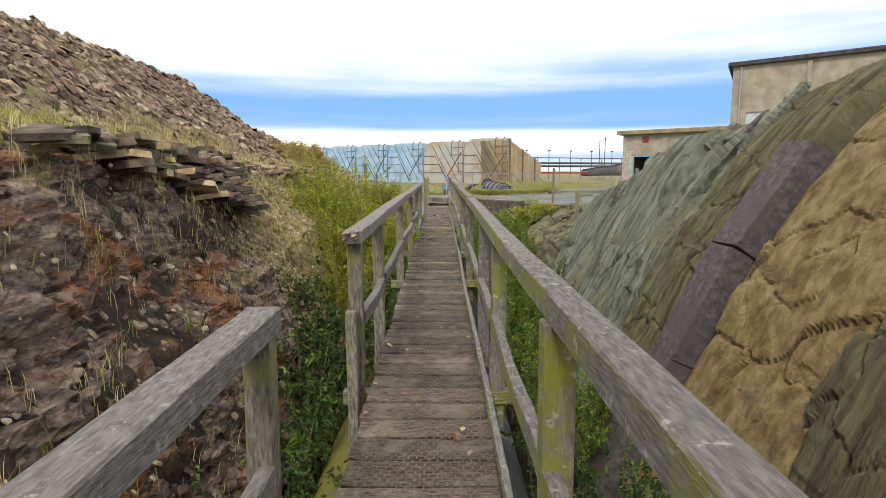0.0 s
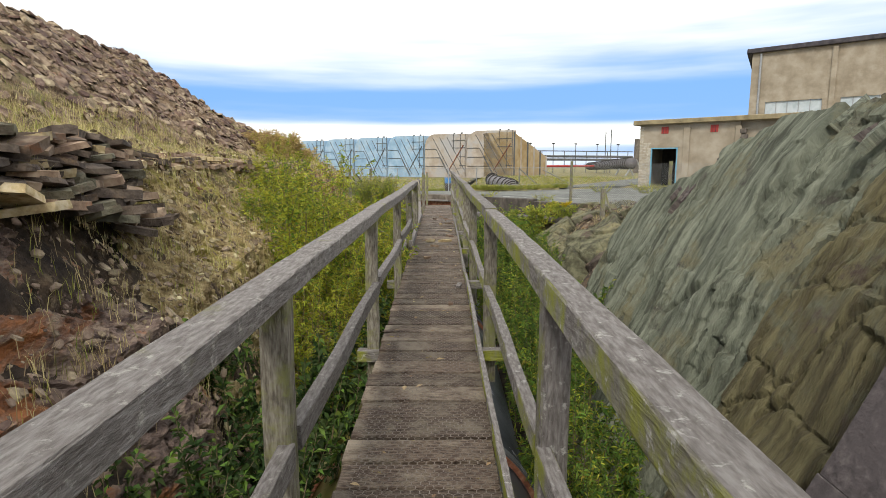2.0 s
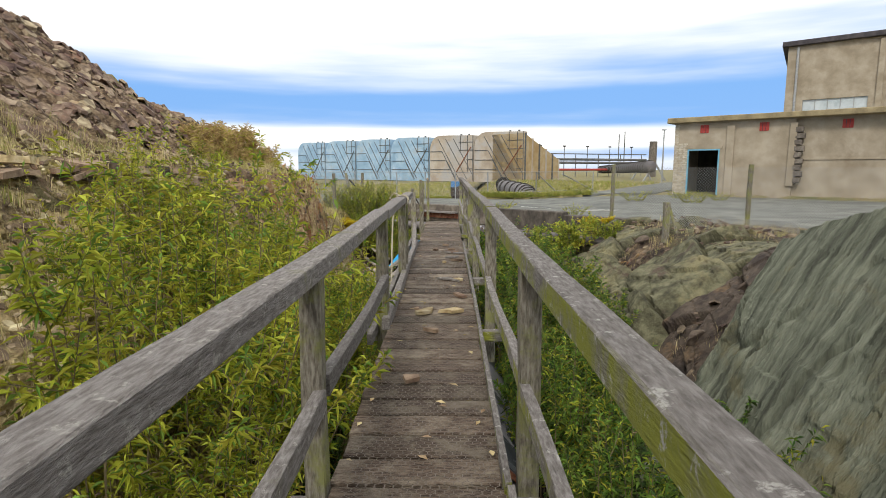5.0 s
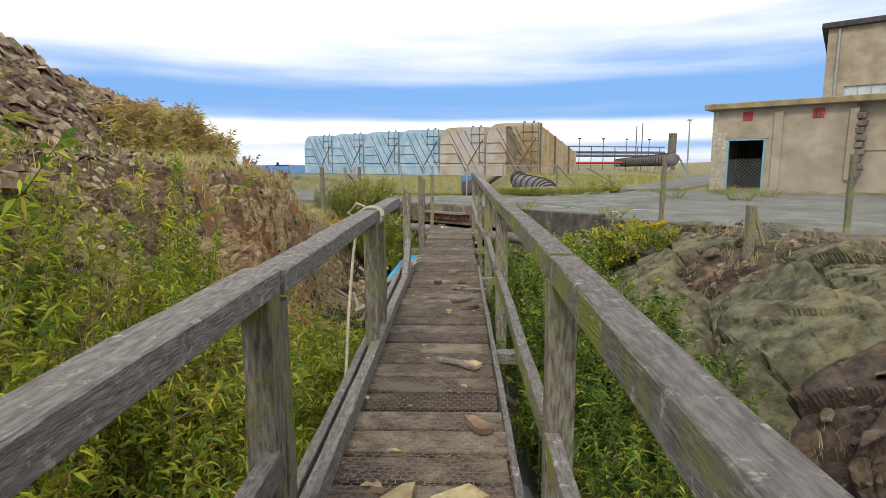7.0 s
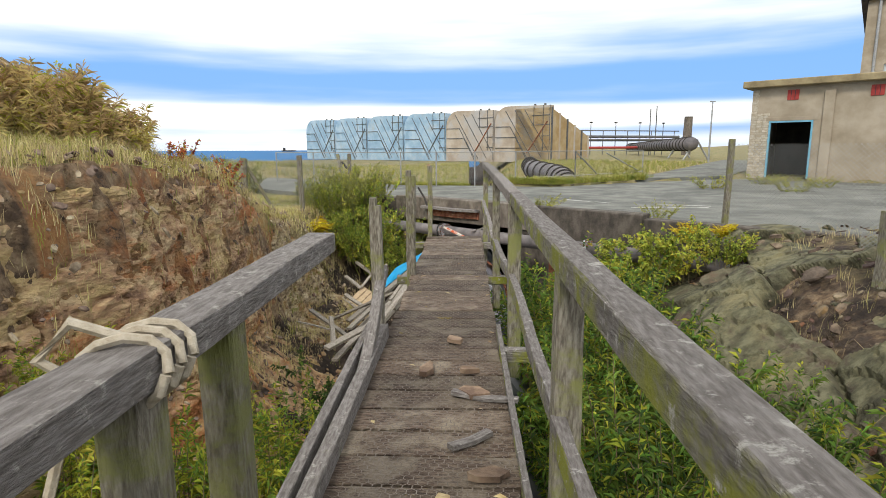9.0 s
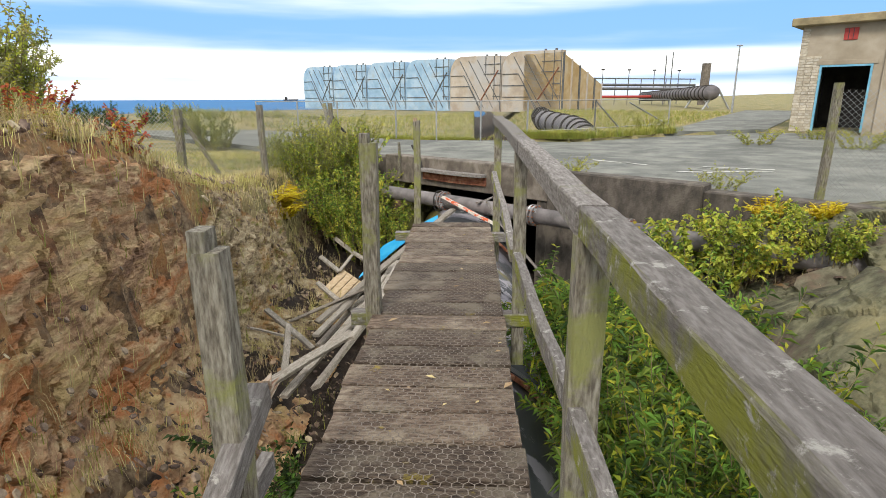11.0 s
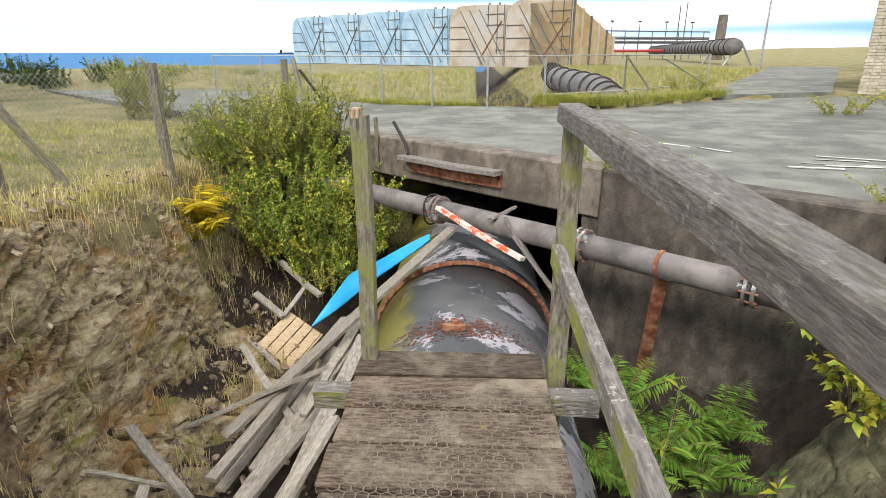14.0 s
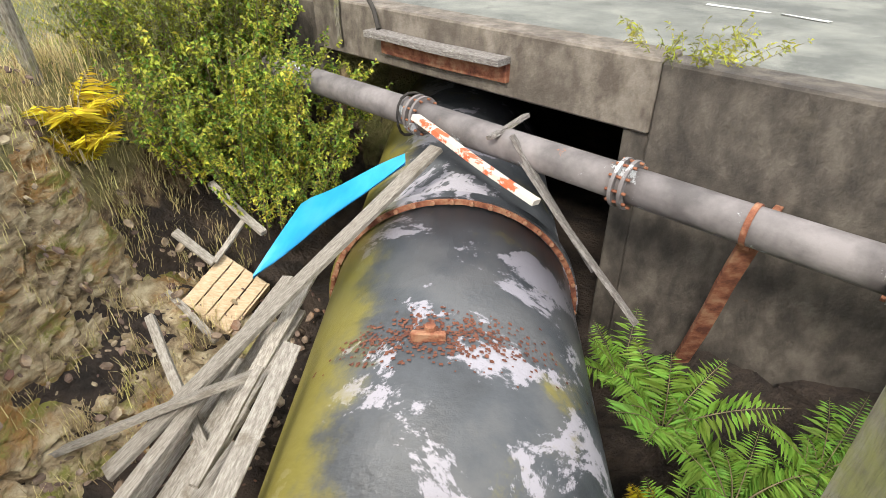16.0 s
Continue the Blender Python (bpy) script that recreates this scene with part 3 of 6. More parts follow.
flank_moss(M_PIPE, -0.62, -1.0, (0.2, 0.175, 0.03), 0.85)
PX, PZ, PR = -0.23, -2.21, 1.15
pipe = thing("large_pipe", "huge black coated pipe with peeling white paint patches", "pipe")
sections = [-6.0, -1.2, 3.6, 8.4, 13.2, 18.0, 22.8, 25.4, 28.35, 34.5]
for a, b in zip(sections, sections[1:]):
    part("pipe_section", tube([(PX, a + 0.004, PZ), (PX, b - 0.004, PZ)], PR, 64), M_PIPE, pipe, smooth=True)
bolt_me = None
for y in sections[1:-1]:
    if y == 25.4:
        part("weld_band", tube([(PX, y - 0.05, PZ), (PX, y - 0.045, PZ), (PX, y + 0.045, PZ), (PX, y + 0.05, PZ)], [PR, PR + 0.018, PR + 0.018, PR], 64, False), M_PIPE, pipe)
        continue
    lip = part("flange", tube([(PX, y - 0.06, PZ), (PX, y - 0.058, PZ), (PX, y + 0.058, PZ), (PX, y + 0.06, PZ)], [PR, PR + 0.075, PR + 0.075, PR], 64, False), M_PIPE, pipe)
    part("flange_ring", tube([(PX, y - 0.075, PZ), (PX, y - 0.074, PZ), (PX, y - 0.061, PZ)], [PR + 0.01, PR + 0.06, PR + 0.06], 64, False), M_RUST, pipe, "rusty flange face")
    if y > 15:
        if bolt_me is None:
            bolt_me = mesh_of("bolt", *tube([(0, -0.035, 0), (0, 0.0, 0), (0, 0.001, 0), (0, 0.03, 0)], [0.022, 0.022, 0.014, 0.014], 6), M_RUST)
        for k in range(44):
            a = 2 * math.pi * k / 44
            part("bolt", bolt_me, None, pipe, m=pose(PX + (PR + 0.042) * math.cos(a), y - 0.075, PZ + (PR + 0.042) * math.sin(a)))

part("lug", join(tube([(PX - 0.06, 26.58, PZ + PR - 0.02), (PX - 0.06, 26.58, PZ + PR + 0.09)], [0.05, 0.035], 8), moved(box(-0.12, -0.02, -0.02, 0.1, 0.02, 0.06, 0.008), pose(PX - 0.06, 26.55, PZ + PR))), M_RUST, pipe, "rusty lifting lug")
fv, ff = [], []
frng = random.Random(12)
for k in range(700):
    a, yy = frng.gauss(0.0, 0.28), 26.6 + frng.gauss(0, 0.11)
    s, rr = frng.uniform(0.004, 0.013), PR + 0.004
    q = len(fv)
    for da, dy in ((-s, -s * 0.7), (s, -s), (s * 0.8, s), (-s * 0.9, s * 0.8)):
        fv.append((PX + rr * math.sin(a + da), yy + dy, PZ + rr * math.cos(a + da) + frng.uniform(0, 0.006)))
    ff.append((q, q + 1, q + 2, q + 3))
tagged(part("rust_crust", (fv, ff), material("dark rust scale", [(0.1, 0.035, 0.024), (0.19, 0.075, 0.045)], scale=20, bump=0.4, rough=0.95), pipe, "flaked rust round the lug"), kind="stuff")

# ---- walkway ----
rng = random.Random(5)
LX0, LX1, RX0, RX1 = -0.50, -0.69, 0.28, 0.22


def left_x(y):
    return LX0 + (LX1 - LX0) * (y - 2) / 22.2


def deck_z(y):
    return float(np.interp(y, [-4, 8, 15, 25], [-0.12, -0.08, 0.02, 0.0]))


def right_x(y):
    return RX0 + (RX1 - RX0) * (y - 2) / 22.2


walkway = thing("walkway", "weathered timber footbridge deck of grey boards under wire netting", "footbridge")
y = -3.2
PITCH = 0.25
while y < 24.1:
    a, b = left_x(y) + rng.uniform(-0.015, 0.012), right_x(y) + rng.uniform(-0.012, 0.012)
    dz = deck_z(y) + rng.uniform(-0.004, 0.004)
    gap = rng.uniform(0.02, 0.034)
    g = box(a, y, -0.045 + dz, b, y + PITCH - gap, dz, 0.005, 0.004, rng)
    part("board", g, M_BOARD, walkway)
    y += PITCH
# the middle bearer is added, unseen, to make the board gaps dark
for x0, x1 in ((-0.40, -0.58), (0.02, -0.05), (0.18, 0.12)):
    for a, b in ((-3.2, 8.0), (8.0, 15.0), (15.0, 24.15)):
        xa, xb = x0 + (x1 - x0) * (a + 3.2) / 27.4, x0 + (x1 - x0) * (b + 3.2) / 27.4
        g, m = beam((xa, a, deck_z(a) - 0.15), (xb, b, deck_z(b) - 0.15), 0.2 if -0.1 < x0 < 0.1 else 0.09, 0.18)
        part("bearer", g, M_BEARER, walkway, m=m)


# ---- rails ----
def timber(name, a, b, w, h, mat, parent, label="", roll=0.0, n=0, sag=0.012):
    """A weathered timber with a wavering line: its section is carried along a slightly bent path."""
    a, b = Vector(a), Vector(b)
    L = (b - a).length
    n = n or max(2, int(L / 0.25))
    vs, fs = [], []
    t = (b - a).normalized()
    side = t.cross(Vector((0, 0, 1)))
    side = side.normalized() if side.length > 1e-3 else Vector((1, 0, 0))
    up = side.cross(t)
    cr, sr = math.cos(radians(roll)), math.sin(radians(roll))
    side, up = cr * side + sr * up, cr * up - sr * side
    c = min(w, h) * 0.07
    prof = [(-w / 2 + c, -h / 2), (w / 2 - c, -h / 2), (w / 2, -h / 2 + c), (w / 2, h / 2 - c), (w / 2 - c, h / 2), (-w / 2 + c, h / 2), (-w / 2, h / 2 - c), (-w / 2, -h / 2 + c)]
    ph = rng.uniform(0, 6)
    for i in range(n + 1):
        s = i / n
        p = a + (b - a) * s + side * (sag * 0.5 * math.sin(ph + 7 * s)) + up * (sag * (math.sin(ph * 2 + 5 * s)) * 0.5)
        for (px, pz) in prof:
            vs.append(p + side * (px + rng.uniform(-0.0025, 0.0025)) + up * (pz + rng.uniform(-0.0025, 0.0025)))
    for i in range(n):
        for k in range(8):
            k2 = (k + 1) % 8
            fs.append((i * 8 + k, i * 8 + k2, (i + 1) * 8 + k2, (i + 1) * 8 + k))
    fs.append(tuple(range(8))[::-1])
    fs.append(tuple(n * 8 + k for k in range(8)))
    # kept in local axes with y along the timber, so that the grain follows it
    q = Matrix((side, t, up)).transposed().to_4x4()
    m = Matrix.Translation(a) @ q
    inv = m.inverted()
    return part(name, ([inv @ v for v in vs], fs), mat, parent, label, m=m)


def post(name, x, y, z0, z1, mat, parent, w=0.1, lean=(0, 0), label=""):
    return timber(name, (x, y, z0), (x + lean[0], y + lean[1], z1), w, w, mat, parent, label, n=5, sag=0.006)



def rail_x(y, right):
    if right:
        return 0.388 - 0.0225 * max(0.0, y - 19.4)
    return float(np.interp(y, [4, 13, 21, 24.2], [-0.61, -0.64, -0.69, -0.665]))


def rail_z(y):
    return float(np.interp(y, [-4, 1, 5, 13, 20.5, 24.3], [0.98, 0.99, 1.03, 1.09, 1.105, 1.2]))           # top of the left handrail


def right_z(y):
    return rail_z(y) + float(np.interp(y, [-4, 16, 20.5, 21.5, 24.3], [0.01, 0.01, 0.025, 0.07, 0.05]))


right_rail = thing("handrail", "long weathered timber handrail on posts, green with moss", "handrail", group="walkway rails")
RIGHT_POSTS = (-1.2, 1.8, 3.92, 5.27, 8.08, 10.95, 13.75, 16.9, 19.4, 21.5, 24.2)
for y in RIGHT_POSTS:
    post("post", rail_x(y, True), y, -0.45, right_z(y) - (0.095 if y < 20 else 0.08), M_POST if y > 6 else M_MOSSWOOD, right_rail, w=0.105 if y < 20 else 0.085, lean=(rng.uniform(-0.01, 0.01), 0))
for a, b in ((-3.0, 2.6), (2.6, 8.1), (8.1, 13.75), (13.75, 19.4), (19.4, 21.3), (21.3, 24.28)):
    h = 0.1 if b < 22 else 0.085
    timber("rail", (rail_x(a, True), a + 0.004, right_z(a) - h / 2), (rail_x(b, True), b - 0.004, right_z(b) - h / 2), 0.105, h, M_MOSSWOOD if a < 19 else M_WOOD, right_rail)
for a, b, za, zb in ((-1.2, 1.8, 0.36, 0.37), (1.8, 3.92, 0.37, 0.36), (3.92, 5.27, 0.38, 0.37), (5.27, 8.08, 0.38, 0.37), (8.08, 10.95, 0.39, 0.38), (10.95, 13.75, 0.41, 0.38), (13.75, 16.9, 0.41, 0.41),
                     (16.9, 19.4, 0.42, 0.41), (19.4, 21.5, 0.42, 0.36), (21.5, 24.2, 0.36, 0.58)):
    timber("mid_rail", (rail_x(a, True) - 0.03, a + 0.04, za), (rail_x(b, True) - 0.03, b - 0.04, zb), 0.055, 0.095, M_MOSSWOOD, right_rail)
# kerb strip along the right edge
for a, b in ((-3.1, 4.6), (4.62, 10.7), (10.72, 19.2)):
    timber("kerb", (right_x(a) + 0.018, a, deck_z(a) + 0.012), (right_x(b) + 0.018, b, deck_z(b) + 0.012), 0.035, 0.085, M_MOSSWOOD, walkway)

left_rail = thing("handrail", "weathered timber handrail on posts, bleached grey, one end broken", "handrail", group="walkway rails")
for y, top in ((5.3, 0), (8.05, 0), (10.75, 0), (13.45, 0), (13.57, -0.06), (15.8, 0.0), (16.22, 0)):
    post("post", rail_x(y, False), y, -0.5, rail_z(y) - 0.062 + top, M_POST, left_rail, w=0.1 if y != 13.57 else 0.09)
post("post", rail_x(3.85, False), 3.85, -0.4, rail_z(3.85) - 0.064, M_POST, left_rail, w=0.1)
post("post_stub", rail_x(3.85, False) - 0.012, 3.72, -0.6, 0.47, M_POST, left_rail, w=0.07, label="snapped-off short post")
for a, b in ((3.72, 8.05), (8.05, 13.5), (13.5, 17.3)):
    timber("rail", (rail_x(a, False), a + 0.004, rail_z(a) - 0.04), (rail_x(b, False), b - 0.004, rail_z(b) - 0.04), 0.125, 0.085, M_WOOD, left_rail)
for a, b, za, zb in ((3.85, 5.3, 0.38, 0.36), (5.3, 8.05, 0.4, 0.4), (8.05, 10.75, 0.42, 0.42), (10.75, 13.45, 0.45, 0.44)):
    timber("mid_rail", (rail_x(a, False) + 0.04, a + 0.04, za), (rail_x(b, False) + 0.04, b - 0.04, zb), 0.06, 0.1, M_WOOD, left_rail)


def broken_end(parent, at, w, h, direction, mat, label):
    """Splinters of torn wood at the end of a snapped timber."""
    for k in range(9):
        L = rng.uniform(0.03, 0.13)
        px, pz = rng.uniform(-w / 2, w / 2 - 0.02), rng.uniform(-h / 2, h / 2 - 0.02)
        ww, hh = rng.uniform(0.012, 0.035), rng.uniform(0.01, 0.025)
        v = [(px, 0, pz), (px + ww, 0, pz), (px + ww, 0, pz + hh), (px, 0, pz + hh), (px + ww * rng.random(), direction * L, pz + hh * rng.random())]
        part("splinter", (v, [(0, 1, 2, 3), (0, 4, 1), (1, 4, 2), (2, 4, 3), (3, 4, 0)]), mat, parent, label, m=pose(*at))


M_TORN = material("torn wood", [(0.2, 0.09, 0.05), (0.42, 0.3, 0.2), (0.55, 0.47, 0.38)], scale=10, stretch=(6, 1, 6), bump=0.5, rough=0.9)
broken_end(left_rail, (rail_x(3.72, False), 3.722, rail_z(3.72) - 0.032), 0.12, 0.065, -1, M_TORN, "rust-brown torn rail end")
near_rail = thing("handrail", "snapped grey timber handrail ending in torn wood above its post", "handrail", group="walkway rails")
timber("rail", (-0.6, -3.0, 0.82), (-0.675, 2.08, 0.845), 0.125, 0.095, M_WOOD, near_rail)
broken_end(near_rail, (-0.675, 2.075, 0.845), 0.12, 0.09, 1, M_TORN, "pale torn rail end")
post("post", -0.675, 2.0, -0.4, 0.8, M_POST, near_rail, w=0.1)
post("post", -0.62, -1.0, -0.4, 0.78, M_POST, near_rail, w=0.1)
timber("mid_rail", (-0.6, -1.0, 0.3), (-0.65, 1.95, 0.28), 0.06, 0.1, M_WOOD, near_rail)

# lone posts that lost their rail
for y, top, w, dx in ((19.15, 1.04, 0.092, -0.045), (21.32, 1.17, 0.105, 0.015), (24.2, 1.2, 0.075, 0.02)):
    lone = thing("wooden_post", "green-grey timber post standing alone without a rail", "post", group="lone posts", at=(rail_x(y, False) + dx, y, 0))
    timber("shaft", (0, 0, -0.6), (0.0, 0.0, top), w, w, M_POST, lone, n=6, sag=0.01)
    tip = 0.06 if y < 23 else 0.03
    timber("tongue", (-w * 0.2, 0.0, top - 0.01), (-w * 0.2, 0.0, top + tip), w * 0.55, w * 0.9, M_POST if y < 23 else M_TORN, lone, sag=0.0)
# rail that slid down beside the deck, and one hanging off the next post
fallen = thing("fallen_rail", "long grey rail lying along the deck edge where it fell", "timber", group="fallen rails")
timber("timber", (-0.60, 13.3, 0.05), (-0.66, 19.0, 0.08), 0.07, 0.11, M_WOOD, fallen)
timber("timber", (-0.70, 13.0, 0.0), (-0.76, 19.5, 0.10), 0.05, 0.1, M_WOOD, fallen)
hang = thing("fallen_rail", "snapped grey rail hanging down from a lone post", "timber", group="fallen rails")
timber("timber", (-0.66, 17.9, -0.05), (-0.70, 19.35, 0.48), 0.07, 0.1, M_WOOD, hang)
broken_end(hang, (-0.70, 19.35, 0.48), 0.06, 0.09, 1, M_TORN, "")

# cross bearers that stick out under the deck
for y in (3.9, 8.0, 10.75, 13.5, 16.0, 18.95, 21.5, 24.02):
    w = 0.10
    timber("cross_bearer", (left_x(y) - 0.2, y, deck_z(y) - 0.11), (right_x(y) + 0.24, y, deck_z(y) - 0.11), w, 0.1, M_MOSSWOOD, walkway)

# wire netting stapled to the deck, hexagons of about 40 mm
nv, nf = [], []
CW, CH = 0.044, 0.036
j = 0
yy = -0.5


def strand(p, q, hw=0.0014):
    dx, dy = q[0] - p[0], q[1] - p[1]
    L = math.hypot(dx, dy)
    ox, oy = -dy / L * hw, dx / L * hw
    k = len(nv)
    zp, zq = deck_z(p[1]) + 0.009, deck_z(q[1]) + 0.009
    nv.extend([(p[0] - ox, p[1] - oy, zp), (q[0] - ox, q[1] - oy, zq), (q[0] + ox, q[1] + oy, zq), (p[0] + ox, p[1] + oy, zp)])
    nf.append((k, k + 1, k + 2, k + 3))


row = 0
while yy < 23.9:
    lo, hi = left_x(yy) + 0.06, right_x(yy) - 0.02
    x = lo + (CW / 2 if row % 2 else 0)
    while x < hi:
        jx, jy = rng.uniform(-0.003, 0.003), rng.uniform(-0.003, 0.003)
        bulge = 0.01 * math.sin(yy * 2.1 + x * 3)
        a = (x + jx, yy + jy + bulge)
        strand(a, (x + CW / 2, yy + CH * 0.35 + bulge))
        strand(a, (x - CW / 2, yy + CH * 0.35 + bulge))
        strand((x + CW / 2, yy + CH * 0.35 + bulge), (x + CW / 2 + jx, yy + CH + bulge), 0.0022)
        x += CW
    yy += CH
    row += 1
netting = part("wire_netting", (nv, nf), M_WIRE)
tagged(netting, "rusty hexagonal wire netting stapled over the deck boards", "netting", kind="stuff")


# ---- small pipe in front of the wall ----
PV, SZ, SR = -0.75, -0.66, 0.145
small_pipe = thing("steel_pipe", "grey painted steel pipe with flanged joints and flaking patches", "pipe")
joints = [-7.4, -1.85, 0.42, 2.25, 6.2]
for a, b in zip(joints, joints[1:]):
    part("pipe_length", tube([uv(a + 0.003, PV, SZ), uv((a + b) / 2, PV, SZ - 0.004), uv(b - 0.003, PV, SZ)], SR, 28), M_STEEL, small_pipe, smooth=True)
for u in joints[1:-1]:
    for du in (-0.055, 0.025):
        part("flange", tube([uv(u + du, PV, SZ), uv(u + du + 0.03, PV, SZ)], SR + 0.055, 28), M_STEEL, small_pipe)
    for k in range(10):
        a = 2 * math.pi * k / 10
        off = Vector((0, 0, math.sin(a) * (SR + 0.032))) + DV * (math.cos(a) * (SR + 0.032))
        part("bolt", tube([uv(u - 0.085, PV, SZ) + off, uv(u + 0.085, PV, SZ) + off], 0.012, 6), M_RUST, small_pipe)
for u in (1.35,):
    part("clamp", tube([uv(u - 0.02, PV, SZ), uv(u + 0.02, PV, SZ)], SR + 0.012, 28), M_RUST, small_pipe, "rusty pipe clamp")
bracket = thing("pipe_stand", "rusty steel stand holding up the small pipe", "bracket")
timber("leg", uv(1.02, -0.12, -2.6), uv(1.38, PV + 0.02, SZ - SR + 0.01), 0.14, 0.05, M_RUST, bracket)
timber("arm", uv(1.35, PV, SZ - SR - 0.03), uv(1.35, 0.0, SZ - SR - 0.03), 0.06, 0.05, M_RUST, bracket)
coil = thing("cable", "loop of black cable hung over the pipe joint", "cable")
part("loop", tube([uv(-1.98 + 0.02 * math.sin(k), PV + (SR + 0.07) * math.cos(k * 0.42) , SZ - 0.02 + (SR + 0.075) * math.sin(k * 0.42)) for k in range(16)], 0.014, 6), M_DARK, coil)

# timber ledge bolted to the lintel, with a stub of rail above it
ledge = thing("timber_ledge", "grey timber ledge bolted to the concrete lintel", "timber")
timber("plank", uv(-3.27, -0.16, -0.16), uv(-1.28, -0.16, -0.15), 0.2, 0.07, M_WOOD, ledge)
timber("cleat", uv(-3.15, -0.065, -0.3), uv(-1.3, -0.065, -0.29), 0.07, 0.18, M_RUST, ledge, "rust-brown backing plank")
stub = thing("rail_stub", "short grey timber upright fixed to the lintel", "post")
timber("upright", uv(-3.97, -0.07, -0.4), uv(-3.97, -0.07, 0.42), 0.06, 0.05, M_POST, stub)
bar = thing("bent_bar", "bent dark iron bar leaning on the lintel", "bar")
part("bar_rod", tube([uv(-3.15, -0.12, -0.11), uv(-3.3, -0.05, 0.08), uv(-3.62, 0.02, 0.36)], 0.028, 8), M_DARK, bar)


# ---- buildings ----
def ybox(u0, v0, z0, u1, v1, z1, c=0.0, jit=0.0):
    return moved(box(u0, v0, z0, u1, v1, z1, c, jit), YARD)


low = thing("building", "low tan rendered workshop with a flat roof and dark doorway", "building")
F = 19.3
part("wall", ybox(0.05, F, -0.3, 0.85, F + 0.3, 4.25), M_RENDERWALL, low)
part("wall", ybox(0.85, F, 2.68, 2.66, F + 0.3, 4.25), M_RENDERWALL, low)
part("wall", ybox(2.66, F, -0.3, 6.4, F + 0.3, 4.25), M_RENDERWALL, low)
part("wall", ybox(6.4, F + 0.25, -0.3, 24.0, F + 0.55, 4.25), M_RENDERWALL, low)
part("wall", ybox(0.05, F + 0.3, -0.3, 0.35, F + 14.0, 4.25), M_RENDERWALL, low)
part("wall", ybox(0.35, F + 13.7, -0.3, 24.0, F + 14.0, 4.25), M_RENDERWALL, low)
part("roof", ybox(-0.32, F - 0.4, 4.25, 24.4, F + 14.2, 4.55, 0.03, 0.01), M_ROOFEDGE, low, "flat roof slab with mossy edge")
part("pilaster", ybox(3.0, F - 0.12, -0.3, 3.42, F, 4.0, 0.02), M_RENDERWALL, low)
part("pilaster", ybox(6.15, F - 0.12, 0.6, 6.5, F + 0.02, 4.0, 0.02, 0.02), M_RENDERWALL, low)
for i in range(9):
    z = 0.75 + i * 0.34
    part("quoin", ybox(6.42, F - 0.15 + 0.02 * (i % 2), z, 6.78 + 0.1 * (i % 2), F + 0.1, z + 0.29, 0.03, 0.02), M_CONC, low)
part("lintel", ybox(0.72, F - 0.04, 2.68, 2.8, F, 2.86, 0.01), M_RENDERWALL, low)
M_BRICK = material("pale brick", [(0.36, 0.31, 0.23), (0.46, 0.41, 0.32), (0.54, 0.5, 0.42)], scale=5, bump=0.3, rough=0.9, vary=0.15)
brick_me = None
for r in range(38):
    for c in range(3):
        if brick_me is None:
            brick_me = mesh_of("brick", *box(0.0, 0.0, 0.0, 0.25, 0.03, 0.1, 0.005), M_BRICK)
        if r < 28 or c == 0:
            part("brick", brick_me, None, low, m=YARD @ pose(0.05 + 0.262 * c + (0.03 if r % 2 else 0.0), F - 0.024, -0.02 + r * 0.11))
doorway = part("door_frame", join(moved(box(0.85, F - 0.03, 0, 0.93, F + 0.1, 2.68, 0.008), YARD), moved(box(2.58, F - 0.03, 0, 2.66, F + 0.1, 2.68, 0.008), YARD), moved(box(0.93, F - 0.03, 2.6, 2.58, F + 0.1, 2.68, 0.008), YARD)), M_BLUEPAINT, low, "blue painted door frame")
# back, side and floor coloured near-black for the shade behind the doorway
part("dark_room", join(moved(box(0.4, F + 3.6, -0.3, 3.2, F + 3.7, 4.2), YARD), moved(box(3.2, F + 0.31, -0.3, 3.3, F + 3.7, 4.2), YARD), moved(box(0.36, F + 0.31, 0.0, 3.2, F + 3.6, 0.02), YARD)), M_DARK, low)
for u in (1.52, 4.66, 8.45):
    vf = F if u < 6 else F + 0.25
    vent = part("vent", ybox(u, vf - 0.04, 3.62, u + 0.47, vf, 4.08, 0.01), M_REDVENT, low, "red air brick grille")
    for k in range(2):
        part("vent_bar", ybox(u + 0.14 + 0.16 * k, vf - 0.055, 3.64, u + 0.165 + 0.16 * k, vf - 0.04, 4.06), M_DARKEDGE, vent)
part("sill_band", ybox(6.8, F + 0.2, 2.0, 24.0, F + 0.25, 2.08), M_RENDERWALL, low)

hall = thing("building", "tall tan concrete hall with dark eaves and a glazed strip", "building")
T = 47.5
part("wall", ybox(0.7, T, -0.3, 46.0, T + 0.4, 6.8), M_RENDERWALL, hall)
part("wall", ybox(0.7, T, 8.05, 46.0, T + 0.4, 13.1), M_RENDERWALL, hall)
for u in (0.7, 7.2, 13.5, 20.0, 26.5, 33.0, 39.5):
    part("pier", ybox(u, T - 0.02, 6.8, u + 1.5, T + 0.4, 8.05), M_RENDERWALL, hall)
    if u > 5:
        part("pilaster", ybox(u + 0.55, T - 0.22, -0.3, u + 1.0, T - 0.02, 12.9), M_RENDERWALL, hall)
    w = part("window", ybox(u + 1.5, T + 0.15, 6.8, u + 6.5, T + 0.2, 8.05), M_GLASSY, hall, "pale dusty glazed strip")
    for k in range(5):
        part("mullion", ybox(u + 1.5 + k * 1.0 - 0.03, T + 0.08, 6.8, u + 1.5 + k * 1.0 + 0.03, T + 0.15, 8.05), M_GALV, w)
